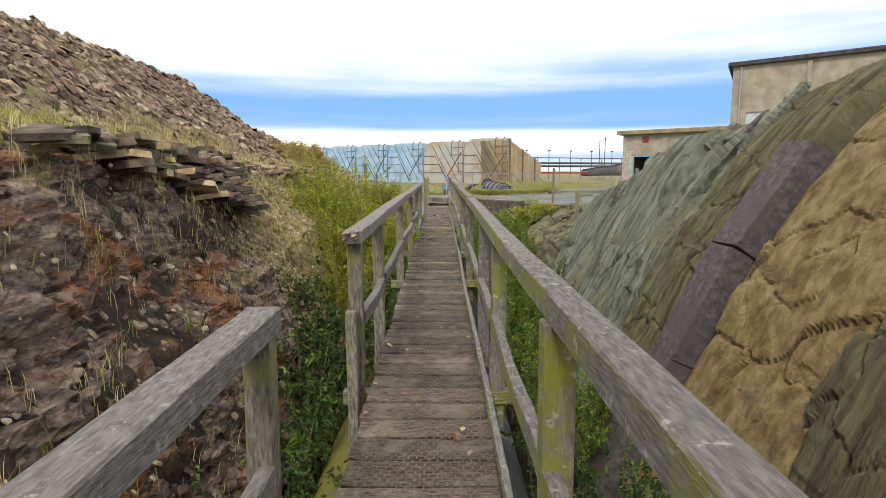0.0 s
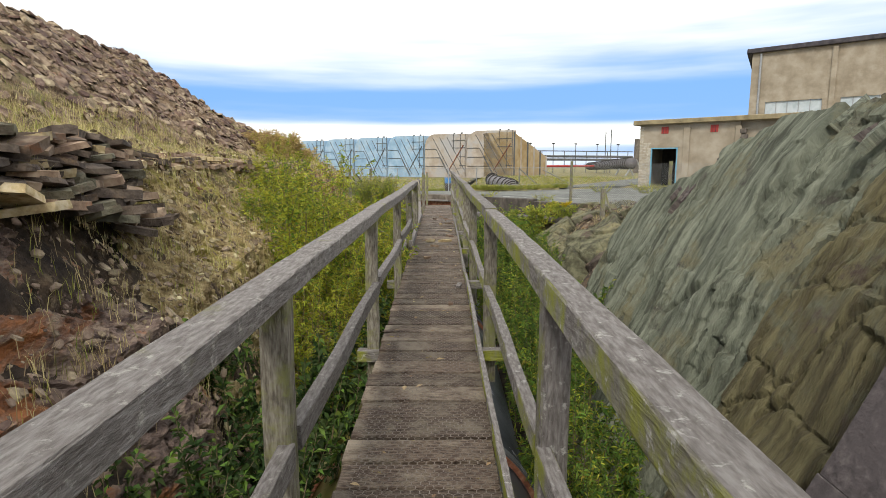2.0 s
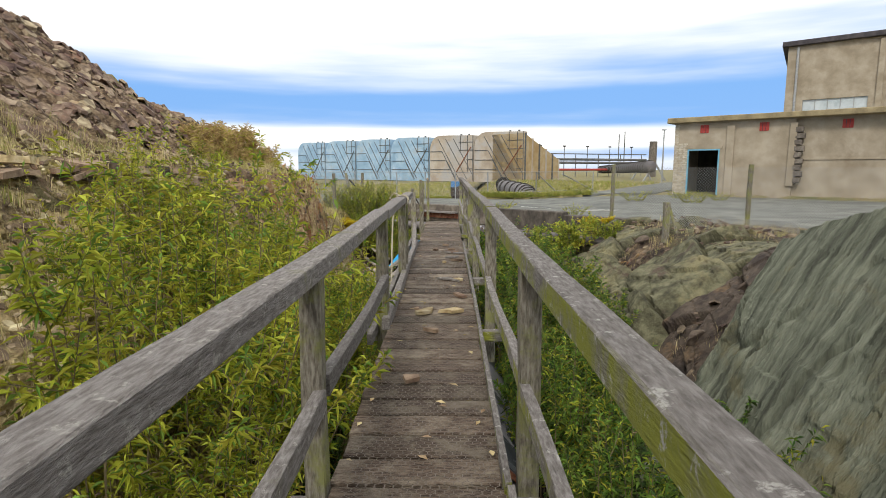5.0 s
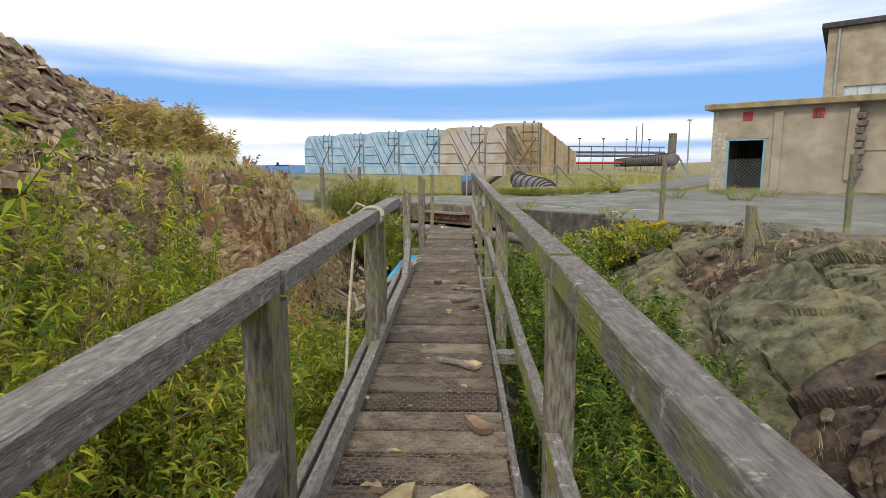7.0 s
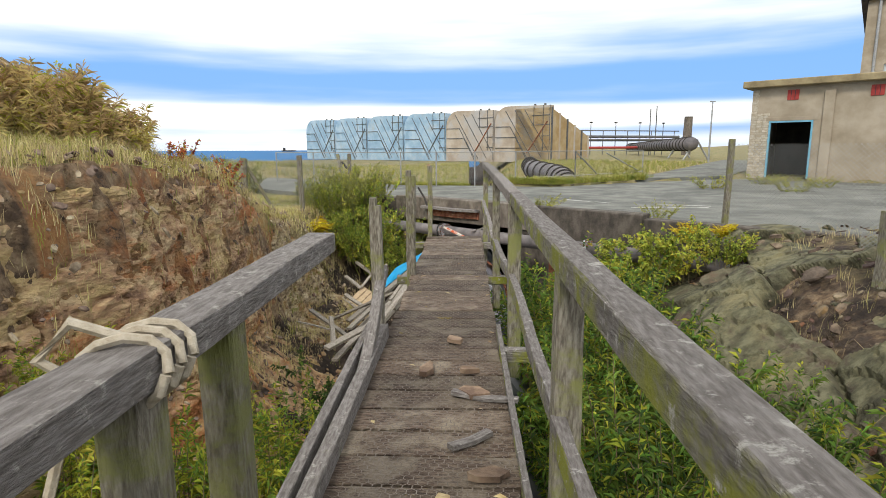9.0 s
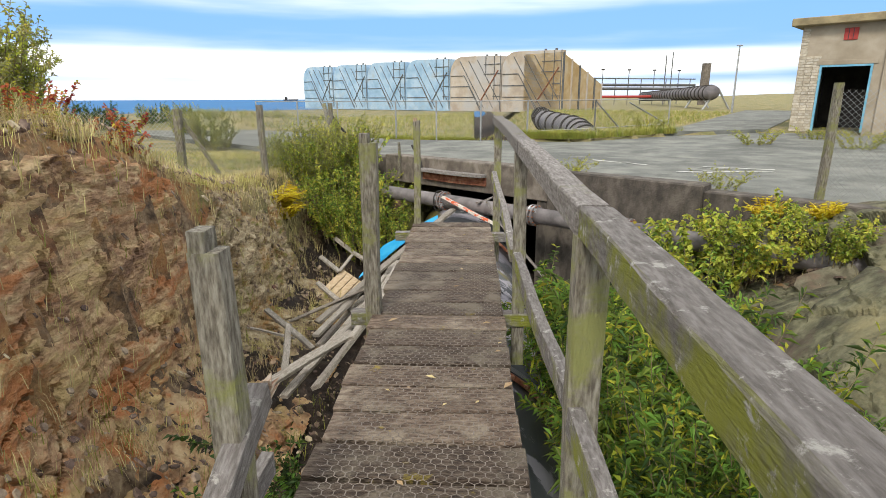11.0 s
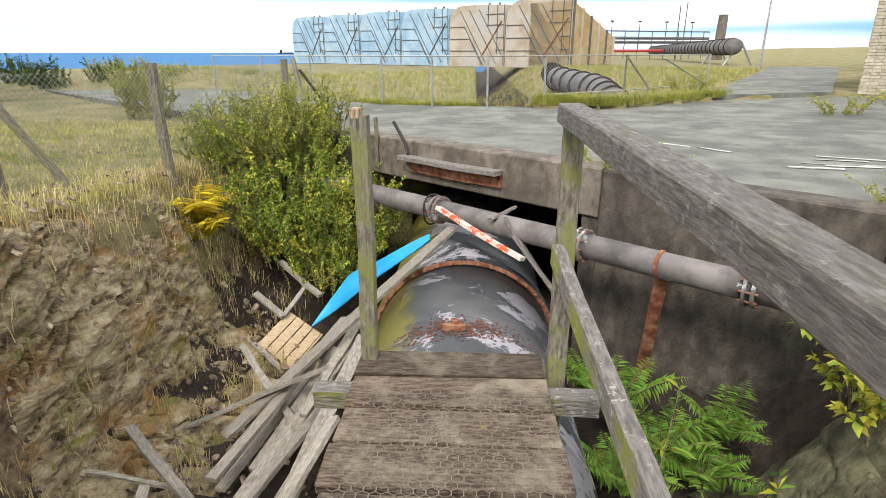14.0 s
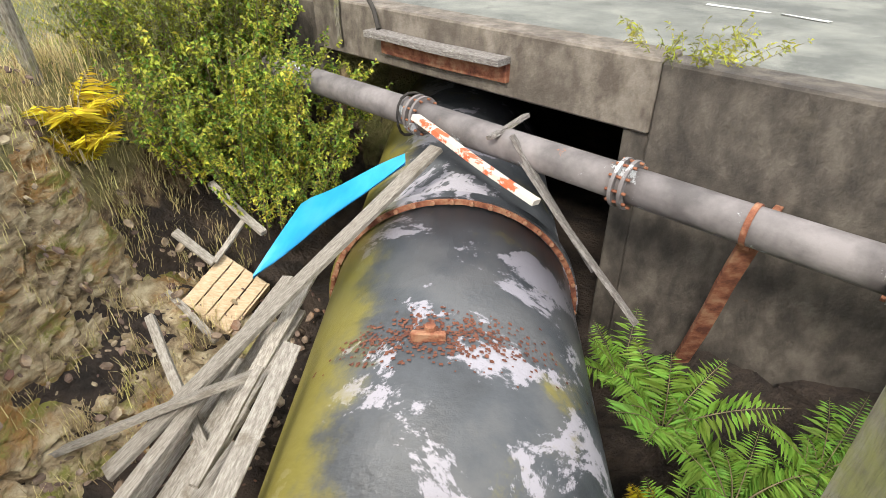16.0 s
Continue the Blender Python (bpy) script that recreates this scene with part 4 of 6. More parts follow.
part("wall", ybox(0.7, T + 0.4, -0.3, 1.1, T + 25.0, 13.1), M_RENDERWALL, hall)
part("roof", ybox(0.25, T - 0.45, 13.1, 46.5, T + 25.5, 13.55, 0.05, 0.02), M_DARKEDGE, hall, "dark flat roof edge with weeds")
gable = [(0.25, T - 0.45, 13.1), (0.25, T + 6.0, 13.1), (0.25, T + 6.0, 10.2), (0.25, T + 5.6, 10.0), (0.68, T - 0.45, 13.1), (0.68, T + 6.0, 13.1), (0.68, T + 6.0, 10.2), (0.68, T + 5.6, 10.0)]
part("eave_board", moved((gable, [(0, 1, 2, 3), (7, 6, 5, 4), (0, 3, 7, 4), (3, 2, 6, 7), (2, 1, 5, 6), (0, 4, 5, 1)]), YARD), M_DARKEDGE, hall)
part("downpipe", moved(tube([(1.55, T - 0.12, 0), (1.55, T - 0.12, 13.0)], 0.11, 8), YARD), M_GALV, hall, "pale grey downpipe")
part("string_course", ybox(0.7, T - 0.06, 6.62, 46.0, T, 6.8), M_RENDERWALL, hall)

# ---- duct housings beyond the yard ----
W = 8.28
for i in range(6):
    u1 = -28.1 - W * (5 - i)
    u0 = u1 - W + 0.12
    tan = i >= 4
    top = 6.35 + (0.18 if i == 5 else 0)
    h = thing("duct_housing", "tan weathered steel duct housing ribbed with diagonal bars" if tan else "pale blue steel duct housing ribbed with diagonal bars", "duct", group="duct housings")
    mat = M_DUCTTAN if tan else M_DUCTBLUE
    # a shell with a rounded upper left shoulder
    prof = [(u0, -0.2), (u1, -0.2), (u1, top - 0.15), (u0 + 3.6, top)]
    for k in range(9):
        a = radians(90 + k * 11)
        prof.append((u0 + 2.0 + 1.95 * math.cos(a), top - 2.0 + 2.0 * math.sin(a)))
    n = len(prof)
    back = 46.9 if i == 5 else 53.0
    pv = [(p[0], 46.2, p[1]) for p in prof] + [(p[0], back, p[1]) for p in prof]
    pf = [tuple(range(n)), tuple(range(2 * n - 1, n - 1, -1))] + [(k, n + k, n + (k + 1) % n, (k + 1) % n) for k in range(n)]
    part("shell", moved((pv, pf), YARD), mat, h)

    def rib(a, b, w=0.075, d=0.07, m=None):
        (ua, za), (ub, zb) = a, b
        L = math.hypot(ub - ua, zb - za)
        ang = math.degrees(math.atan2(zb - za, ub - ua))
        g = box(0, -d, -w / 2, L, 0, w / 2, 0.015)
        part("rib", moved(g, YARD @ pose(ua, 46.19, za, 0, -ang, 0)), m or M_RIBDARK, h)

    for s in (0.0, 1.5, 3.0):
        x0, x1 = u0 + 1.7 + s * 0.95, u0 + 5.6 + s * 0.95
        rib((x0, top - 0.5), (min(x1, u1 - 0.2), top - 0.5 - (min(x1, u1 - 0.2) - x0) * 1.45))
    for z in (1.5, 2.8, 4.1):
        rib((u0 + 0.15, z), (u0 + 2.4 + (4.1 - z) * 0.65, z))
    rib((u0 + 2.4, 4.1), (u0 + 5.2, 0.0))
    rib((u0 + 3.2, 2.8), (u0 + 5.0, 0.0))
    for z in (1.6, 2.9, 4.2, 5.3):
        rib((u1 - 2.6 if z > 4 else u1 - 1.2, z), (u1 - 0.1, z))
    for x in (u1 - 2.3, u1 - 1.0):
        rib((x, 4.1 if x < u1 - 2 else 1.2), (x, top - 0.1))
    rib((u1 - 0.08, 0.0), (u1 - 0.08, top - 0.1))
    rib((u1 - 3.2, 0.9), (u1 - 0.4, 4.6), 0.12, 0.1, M_RUST if tan else None)
    for x in (u1 - 2.3, u1 - 0.9):
        part("lug", ybox(x - 0.1, 46.3, top - 0.3, x + 0.1, 46.5, top + 0.1), M_RIBDARK, h)
taper = thing("duct_taper", "orange-tan tapering steel duct with upright ribs", "duct")
U1 = -28.05
tv = [(U1, 46.2, 0), (U1, 55.2, 0.3), (U1, 55.2, 2.9), (U1, 46.2, 6.15), (U1 - 5, 46.2, 0), (U1 - 5, 55.2, 0.3), (U1 - 5, 55.2, 2.9), (U1 - 5, 46.2, 6.15)]
part("shell", moved((tv, [(0, 1, 2, 3), (7, 6, 5, 4), (0, 3, 7, 4), (1, 5, 6, 2), (3, 2, 6, 7), (0, 4, 5, 1)]), YARD), M_TAPER, taper)
for k in range(6):
    v = 46.25 + 1.75 * k
    zt = 6.2 - (v - 46.2) * 0.361
    part("rib", ybox(U1, v, 0, U1 + 0.16, v + 0.16, zt), M_RIBDARK if k % 2 == 0 else M_DUCTTAN, taper)


# ---- fences ----
def chain_link(name, a, b, z0, z1, label, cell=0.09, hw=0.003, parent=None):
    """Diamond mesh between two points, as woven strands."""
    a, b = Vector(a), Vector(b)
    t = (b - a).normalized()
    L, H = (b - a).length, z1 - z0
    vs, fs = [], []

    def line(s0, h0, s1, h1):
        d = Vector((s1 - s0, h1 - h0)).normalized()
        ox, oz = -d.y * hw, d.x * hw
        k = len(vs)
        for s, h, sg in ((s0, h0, -1), (s1, h1, -1), (s1, h1, 1), (s0, h0, 1)):
            p = a + t * (s + sg * ox)
            vs.append((p.x, p.y, z0 + h + sg * oz))
        fs.append((k, k + 1, k + 2, k + 3))

    n = int((L + H) / cell) + 1
    for i in range(n):
        s = i * cell
        s0, h0 = (s, 0) if s <= L else (L, s - L)
        s1, h1 = (s - H, H) if s - H >= 0 else (0, s)
        if h0 < H and s1 < L:
            line(s0, h0, s1, h1)
            line(L - s0, h0, L - s1, h1)
    return part(name, (vs, fs), M_GALV, parent, label)


def fence(name, label, posts, height, mat, w, mesh=True, rails=(), cell=0.1, hw=0.003, z0=0.0):
    f = thing(name, label, "fence")
    for p in posts:
        if mat is M_GALV:
            part("post", tube([(p[0], p[1], z0 - 0.2), (p[0], p[1], z0 + height)], w, 8), mat, f)
        else:
            post("post", p[0], p[1], z0 - 0.3, z0 + height + rng.uniform(-0.05, 0.05), mat, f, w=w, lean=(rng.uniform(-0.05, 0.05), 0))
    for a, b in zip(posts, posts[1:]):
        for h in rails:
            part("rail", tube([(*a, z0 + h), (*b, z0 + h)], w * 0.7, 6), mat, f)
        if mesh:
            chain_link("mesh", (*a, 0), (*b, 0), z0 + 0.05, z0 + height - 0.05, "", cell, hw, f)
    return f


left_fence = fence("chain_link_fence", "wire mesh fence on grey timber posts with a slanting brace", [(-4.95, 27.03), (-4.3, 29.15), (-3.9, 33.2)], 1.3, M_POST, 0.11, cell=0.07, hw=0.0022)
timber("brace", (-4.88, 27.1, 1.12), (-4.36, 27.35, 0.0), 0.08, 0.07, M_POST, left_fence)
far_left = fence("chain_link_fence", "wire mesh fence on timber posts beside the bank", [(-4.95, 27.03), (-8.2, 26.0), (-11.5, 25.0)], 1.3, M_POST, 0.1, cell=0.07, hw=0.0022)
yard_fence = fence("chain_link_fence", "sagging wire mesh fence on timber posts above the wall", [(5.1, 26.15), (8.1, 23.7), (11.3, 21.0), (14.5, 18.3)], 1.58, M_POST, 0.1, cell=0.08, hw=0.0022)
low_post = thing("wooden_post", "short split timber post with a leaning strut", "post")
timber("shaft", (5.24, 22.0, -0.3), (5.25, 22.0, 0.68), 0.15, 0.13, M_POST, low_post, n=5)
timber("strut", (5.5, 21.95, -0.05), (5.3, 22.0, 0.6), 0.07, 0.06, M_POST, low_post)
net = thing("fallen_mesh", "rolled wire mesh lying on the bank by the road", "fence")
chain_link("mesh", (5.6, 23.0, 0), (8.0, 21.2, 0), 0.0, 0.28, "", 0.06, 0.004, net)
gate_fence = fence("mesh_fence", "galvanised steel mesh fence along the grass beyond the road", [(-9.5, 42.5), (-7.4, 41.6), (-5.5, 40.75), (-3.0, 39.75), (-1.4, 39.2), (0.25, 38.45), (2.1, 40.4)], 1.35, M_GALV, 0.03, rails=(1.33,), cell=0.14, hw=0.003)
gate = fence("mesh_gate", "galvanised steel gate with round corners and mesh infill", [(5.2, 42.8), (9.7, 47.0)], 1.35, M_GALV, 0.035, rails=(0.15, 1.33), cell=0.14, hw=0.003)
gate2 = fence("mesh_gate", "galvanised steel gate leaf standing by the grass", [(2.1, 40.4), (5.2, 42.8)], 1.35, M_GALV, 0.035, rails=(0.15, 1.33), cell=0.14, hw=0.003)
for a, b in (((5.2, 42.8, 1.3), (7.0, 46.0, 0.05)), ((9.7, 47.0, 0.1), (7.2, 45.0, 1.2))):
    part("brace", tube([a, b], 0.035, 6), M_GALV, gate)
leaning = thing("wooden_post", "dark leaning timber post at the edge of the road", "post")
timber("shaft", (-5.7, 40.5, -0.2), (-6.0, 40.6, 1.25), 0.12, 0.12, M_POST, leaning)
timber("strut", (-5.0, 40.2, 0.0), (-5.8, 40.55, 0.9), 0.07, 0.07, M_DARK, leaning)

# ribbed pipes in the yard
def ribbed_pipe(label, pts, r, mat, step=1.2):
    p = thing("ribbed_pipe", label, "pipe", group="ribbed pipes")
    part("barrel", tube(pts, r, 24), mat, p, smooth=True)
    for a, b in zip(pts, pts[1:]):
        a, b = Vector(a), Vector(b)
        n = max(1, int((b - a).length / step))
        for k in range(n):
            c, t = a + (b - a) * ((k + 0.5) / n), (b - a).normalized()
            part("hoop", tube([c - t * 0.05, c + t * 0.05], r * 1.13, 24), M_DARK, p)
    return p


M_YARDPIPE = material("yard pipe", [(0.1, 0.095, 0.105), (0.19, 0.178, 0.185)], scale=1.5, bump=0.15, rough=0.6)
ribbed_pipe("dark ribbed pipe rising out of the grass by the gate", [(4.9, 42.6, -0.4), (5.1, 46.5, -0.1), (4.2, 52.0, 0.1), (4.6, 58.0, 0.2)], 0.58, M_YARDPIPE)
far_pipe = ribbed_pipe("great grey ribbed pipe carried on trestles across the yard", [(27.2, 86.0, 1.9), (30.5, 106.0, 1.8), (36.0, 145.0, 1.5)], 0.8, M_YARDPIPE, 2.2)
for x, y in ((28.0, 86.5), (29.4, 96.0)):
    for d in (-1.6, 1.6):
        part("trestle_leg", tube([(x + d, y, -0.2), (x, y, 2.4)], 0.12, 6), M_GALV, far_pipe)
chimney = thing("chimney", "slim concrete stack behind the pipe", "chimney")
part("stack", tube([(41.5, 126, 0), (41.6, 126, 7.2)], [0.85, 0.75], 12), M_CONC, chimney)
lamp = thing("lamp_post", "tall slender galvanised lamp post", "lamp post")
part("pole", tube([(24.0, 73.0, 0), (24.0, 73.0, 5.9)], [0.11, 0.06], 8), M_GALV, lamp)
part("head", moved(box(-0.25, -0.12, 0, 0.25, 0.12, 0.12, 0.03), pose(24.0, 73.0, 5.85)), M_GALV, lamp)
gantry = thing("pipe_gantry", "long steel pipe gantry with handrail and lamps", "gantry")
for z in (3.0, 3.7, 4.9):
    part("pipe_run", tube([(8.0, 125, z), (45.0, 140, z)], 0.12 if z > 4 else 0.3, 6), M_RIBDARK, gantry)
for k in range(14):
    x, y = 8.0 + 2.75 * k, 125 + 1.1 * k
    part("upright", tube([(x, y, -0.5), (x, y, 5.0)], 0.09, 6), M_RIBDARK, gantry)
    if k % 2 == 0:
        part("lamp_arm", tube([(x, y, 4.9), (x, y, 6.5)], 0.07, 6), M_RIBDARK, gantry)
        part("lamp_head", moved(box(-0.3, -0.15, 0, 0.3, 0.15, 0.25, 0.04), pose(x, y, 6.4)), M_DARK, gantry)
part("red_band", tube([(10.0, 118, 1.5), (34.0, 128, 1.5)], 0.22, 8), M_REDVENT, gantry)
for x, y, h in ((36.0, 131, 9.0), (37.5, 132, 9.6)):
    part("mast", tube([(x, y, 0), (x, y, h)], 0.1, 6), M_RIBDARK, gantry)
ship = thing("ship", "tiny dark ship on the far sea", "ship")
part("hull", moved(([(-25, -4, 0), (25, -4, 0), (31, 0, 5), (25, 4, 0), (-25, 4, 0), (-27, 0, 4.5), (-26, 4, 4.5), (-26, -4, 4.5), (28, -3, 5), (28, 3, 5)], [(0, 1, 8, 7), (4, 3, 9, 6), (1, 2, 8), (2, 3, 9), (7, 8, 2, 9, 6), (0, 7, 5), (4, 5, 6), (0, 5, 4)]), pose(-700, 2200, -6.4)), M_DARK, ship)
part("bridge_house", moved(box(-20, -3, 4, -12, 3, 14, 0.3), pose(-700, 2200, -6.4)), M_DARK, ship)

# worn road paint
M_LINE = material("road paint", [(0.4, 0.4, 0.38), (0.6, 0.6, 0.57)], scale=9, bump=0.1, rough=0.8)
marks = thing("road_marking", "worn white paint strokes left on the asphalt", "marking", kind="structure")
for k, (x0, y0, x1, y1) in enumerate(((3.0, 32.2, 3.6, 31.65), (3.7, 31.55, 4.05, 31.1), (4.3, 29.85, 5.0, 29.7), (4.7, 30.2, 5.9, 29.9), (5.0, 30.5, 5.7, 30.3), (5.2, 30.75, 6.5, 30.2), (5.4, 30.0, 6.3, 29.8), (4.9, 29.95, 5.6, 29.85))):
    g, m = beam((x0, y0, -0.088), (x1, y1, -0.088), 0.07, 0.006, 0.0, 0.01, rng)
    part("stroke", g, M_LINE, marks, m=m)

# ---- broken timber beside the great pipe ----
LUMBER = [
    ((-2.57, 26.24, -2.14), (-0.39, 28.71, -0.71), 0.15), ((-3.16, 26.46, -2.25), (-1.56, 26.73, -1.6), 0.12),
    ((-3.17, 28.81, -1.74), (-2.75, 28.67, -2.02), 0.09), ((-2.75, 28.67, -2.02), (-2.56, 29.15, -1.79), 0.06),
    ((-3.02, 29.52, -1.53), (-2.3, 29.0, -1.85), 0.08), ((-3.17, 28.38, -2.2), (-2.57, 28.0, -2.51), 0.07),
    ((-2.93, 27.68, -1.94), (-1.9, 26.4, -2.1), 0.08), ((-1.9, 25.9, -2.1), (-1.45, 27.9, -1.55), 0.11),
    ((-2.15, 25.9, -2.25), (-1.75, 27.6, -1.9), 0.1), ((-2.4, 25.7, -2.3), (-1.95, 27.3, -2.05), 0.11)]
LUMBER += [
    ((-3.26, 25.89, -1.79), (-2.35, 25.25, -2.15), 0.09), ((-3.42, 25.43, -1.9), (-2.7, 25.5, -2.1), 0.04),
    ((-2.25, 23.7, -1.8), (-2.62, 25.05, -1.7), 0.08), ((-2.2, 23.5, -1.95), (-1.6, 26.5, -1.7), 0.11),
    ((-1.18, 25.32, -1.2), (-1.45, 23.87, -1.35), 0.09), ((-1.59, 25.8, -1.55), (-1.47, 26.64, -1.45), 0.06)]
for a, b, w in LUMBER:
    pl = thing("plank", "bleached grey broken plank thrown on the timber pile", "plank", group="timber pile")
    timber("board", a, b, w, 0.045 if w > 0.08 else w * 0.7, M_PALEWOOD, pl, roll=rng.uniform(-25, 25))
for a, b in (((-2.0, 25.2, -2.0), (-1.5, 27.6, -1.75)), ((-2.4, 25.6, -2.1), (-1.7, 28.0, -1.7)), ((-1.75, 23.3, -1.7), (-1.4, 25.6, -1.6)), ((-2.1, 24.3, -1.9), (-1.5, 26.2, -1.7)), ((-1.35, 24.5, -1.35), (-1.2, 26.6, -1.2)), ((-2.3, 23.4, -1.7), (-1.6, 24.6, -1.6))):
    pl = thing("plank", "weathered plank low in the timber pile", "plank", group="timber pile")
    timber("board", a, b, 0.12, 0.05, M_PALEWOOD, pl, roll=rng.uniform(-30, 30))
M_REDWHITE = material("red and white board", [(0.55, 0.5, 0.44), (0.62, 0.58, 0.52)], scale=5, bump=0.3, rough=0.8, patch=(0.6, 0.12, 0.05), patch_scale=4.0, patch_at=(0.5, 0.53))
red = thing("plank", "plank with flaking red and white paint resting on the pipe", "plank")
timber("board", (-0.6, 28.92, -0.50), (0.46, 27.98, -0.86), 0.11, 0.05, M_REDWHITE, red, roll=15)
for a, b, w in (((0.08, 28.56, -0.55), (0.42, 29.0, -0.5), 0.08), ((0.27, 28.51, -0.5), (1.0, 27.96, -1.5), 0.08), ((0.37, 28.38, -0.7), (1.29, 27.5, -1.7), 0.07)):
    pl = thing("plank", "grey strip of wood propped against the pipe", "plank", group="propped strips")
    timber("board", a, b, w, 0.035, M_WOOD, pl, roll=20)
M_BLUE = material("blue sheet", [(0.02, 0.3, 0.62), (0.03, 0.36, 0.7), (0.06, 0.42, 0.76)], scale=2, bump=0.15, rough=0.4)
sheet = thing("blue_sheet", "bright blue plastic sheet curved against the great pipe", "sheet")
sv, sf = [], []
for i in range(15):
    s = i / 14
    for j in range(5):
        q = j / 4
        c = Vector((-2.33, 28.58, -2.12)).lerp(Vector((-0.70, 28.84, -0.9)), s)
        wdt = 0.02 + 0.64 * min(1.0, s / 0.3) * (1 - 0.86 * max(0.0, s - 0.3) / 0.7)
        off = Vector((-0.10, 0.98, 0.22)) * (wdt * (1 - q)) + Vector((0, 0, -0.05 * math.sin(q * 3)))
        sv.append(c + off + Vector((0, 0, 0.015 * math.sin(9 * s + 3 * q))))
for i in range(14):
    for j in range(4):
        sf.append((i * 5 + j, i * 5 + j + 1, i * 5 + j + 6, i * 5 + j + 5))
k = len(sv)
sv += [v - Vector((0.0, 0.0, 0.012)) for v in sv]
sf += [tuple(q + k for q in f[::-1]) for f in sf]
part("plastic", (sv, sf), M_BLUE, sheet, smooth=True)
M_CRATE = material("fresh wood", [(0.42, 0.31, 0.19), (0.52, 0.4, 0.26), (0.58, 0.47, 0.33)], scale=6, stretch=(1, 8, 8), bump=0.2, rough=0.8)
crate = thing("crate", "small pale wooden crate with slatted top on the timber pile", "crate")
cz = Vector((0.286, -0.533, 0.783)).normalized()
cx = Vector((0.45, 0.80, 0.38)).normalized()
cy = cz.cross(cx)
cm = Matrix.Translation((-2.62, 28.5, -2.28)) @ Matrix((cx, cy, cz)).transposed().to_4x4()
for k in range(4):
    part("slat", moved(box(-0.32, -0.28 + 0.145 * k, -0.01, 0.32, -0.15 + 0.145 * k, 0.01, 0.004), cm), M_CRATE, crate)
for x in (-0.3, 0.0, 0.3):
    part("batten", moved(box(x - 0.03, -0.29, -0.09, x + 0.03, 0.3, -0.012, 0.004), cm), M_CRATE, crate)
part("side", moved(box(-0.33, -0.31, -0.16, 0.33, -0.29, 0.01, 0.003), cm), M_CRATE, crate)

# ---- loose pieces on the deck ----
def slate_geo(r, w, l, h, n=7):
    """A flat, irregular stone with sloping sides."""
    ang = sorted(r.uniform(0, 2 * math.pi) for _ in range(n))
    top = [(w * math.cos(a) * r.uniform(0.7, 1), l * math.sin(a) * r.uniform(0.7, 1), h * r.uniform(0.8, 1.0)) for a in ang]
    bot = [(x * r.uniform(0.9, 1.12), y * r.uniform(0.9, 1.12), 0.0) for x, y, _ in top]
    f = [tuple(range(n)), tuple(range(2 * n - 1, n - 1, -1))] + [(i, n + i, n + (i + 1) % n, (i + 1) % n) for i in range(n)]
    return top + bot, f


M_OCHRE = material("ochre stone", [(0.3, 0.22, 0.11), (0.45, 0.36, 0.2), (0.55, 0.47, 0.32)], scale=9, bump=0.5, rough=0.9, vary=0.3)
for x, y, w, l, ochre in ((-0.26, 13.86, 0.14, 0.09, 1), (0.02, 13.9, 0.17, 0.1, 1), (0.1, 14.55, 0.05, 0.16, 0), (0.09, 15.46, 0.1, 0.06, 1), (-0.27, 18.3, 0.13, 0.06, 0), (0.04, 17.95, 0.14, 0.07, 0), (0.09, 17.1, 0.12, 0.06, 0),
                          (0.02, 18.3, 0.08, 0.05, 0), (-0.1, 18.9, 0.1, 0.05, 0), (0.06, 9.2, 0.03, 0.04, 0), (-0.3, 12.05, 0.11, 0.07, 0), (-0.18, 13.2, 0.1, 0.05, 0), (-0.1, 16.9, 0.05, 0.04, 1), (-0.35, 13.95, 0.03, 0.04, 0), (0.08, 3.0, 0.035, 0.03, 0)):
    st = thing("loose_stone", "flat slate chip lying on the deck" if not ochre else "yellowish flat stone lying on the deck", "stone", group="stones on the deck", at=(x, y, deck_z(y) + 0.012), rz=rng.uniform(0, 360))
    part("stone", slate_geo(rng, w, l, 0.035), M_OCHRE if ochre else M_STONE, st)
for x, y, a, L in ((-0.02, 15.5, -35, 0.34), (0.02, 17.4, 40, 0.26), (0.1, 17.9, -15, 0.4), (0.17, 10.1, 80, 0.16)):
    st = thing("wood_scrap", "split scrap of grey wood on the deck", "wood scrap", group="scraps on the deck", at=(x, y, deck_z(y) + 0.025), rz=a)
    timber("scrap", (-L / 2, 0, 0), (L / 2, 0, 0.0), 0.05, 0.025, M_WOOD, st)
M_LEAF = material("dead leaf", [(0.3, 0.2, 0.1), (0.5, 0.4, 0.24)], scale=9, bump=0.2, rough=0.9, grain=0.4)
lv, lf = [], []
for k in range(110):
    y = rng.uniform(1.5, 23.5)
    x = rng.uniform(left_x(y) + 0.03, right_x(y) - 0.03)
    a, s = rng.uniform(0, 6.3), rng.uniform(0.012, 0.04)
    c, sn = math.cos(a) * s, math.sin(a) * s
    q = len(lv)
    z = deck_z(y) + 0.013
    lv += [(x + c, y + sn, z), (x - sn * 0.5, y + c * 0.5, z + s * 0.25), (x - c, y - sn, z + s * 0.1), (x + sn * 0.5, y - c * 0.5, z + s * 0.2)]
    lf.append((q, q + 1, q + 2, q + 3))
tagged(part("fallen_leaves", (lv, lf), M_LEAF), "dry brown leaves and chips scattered over the deck", "leaves", kind="stuff")
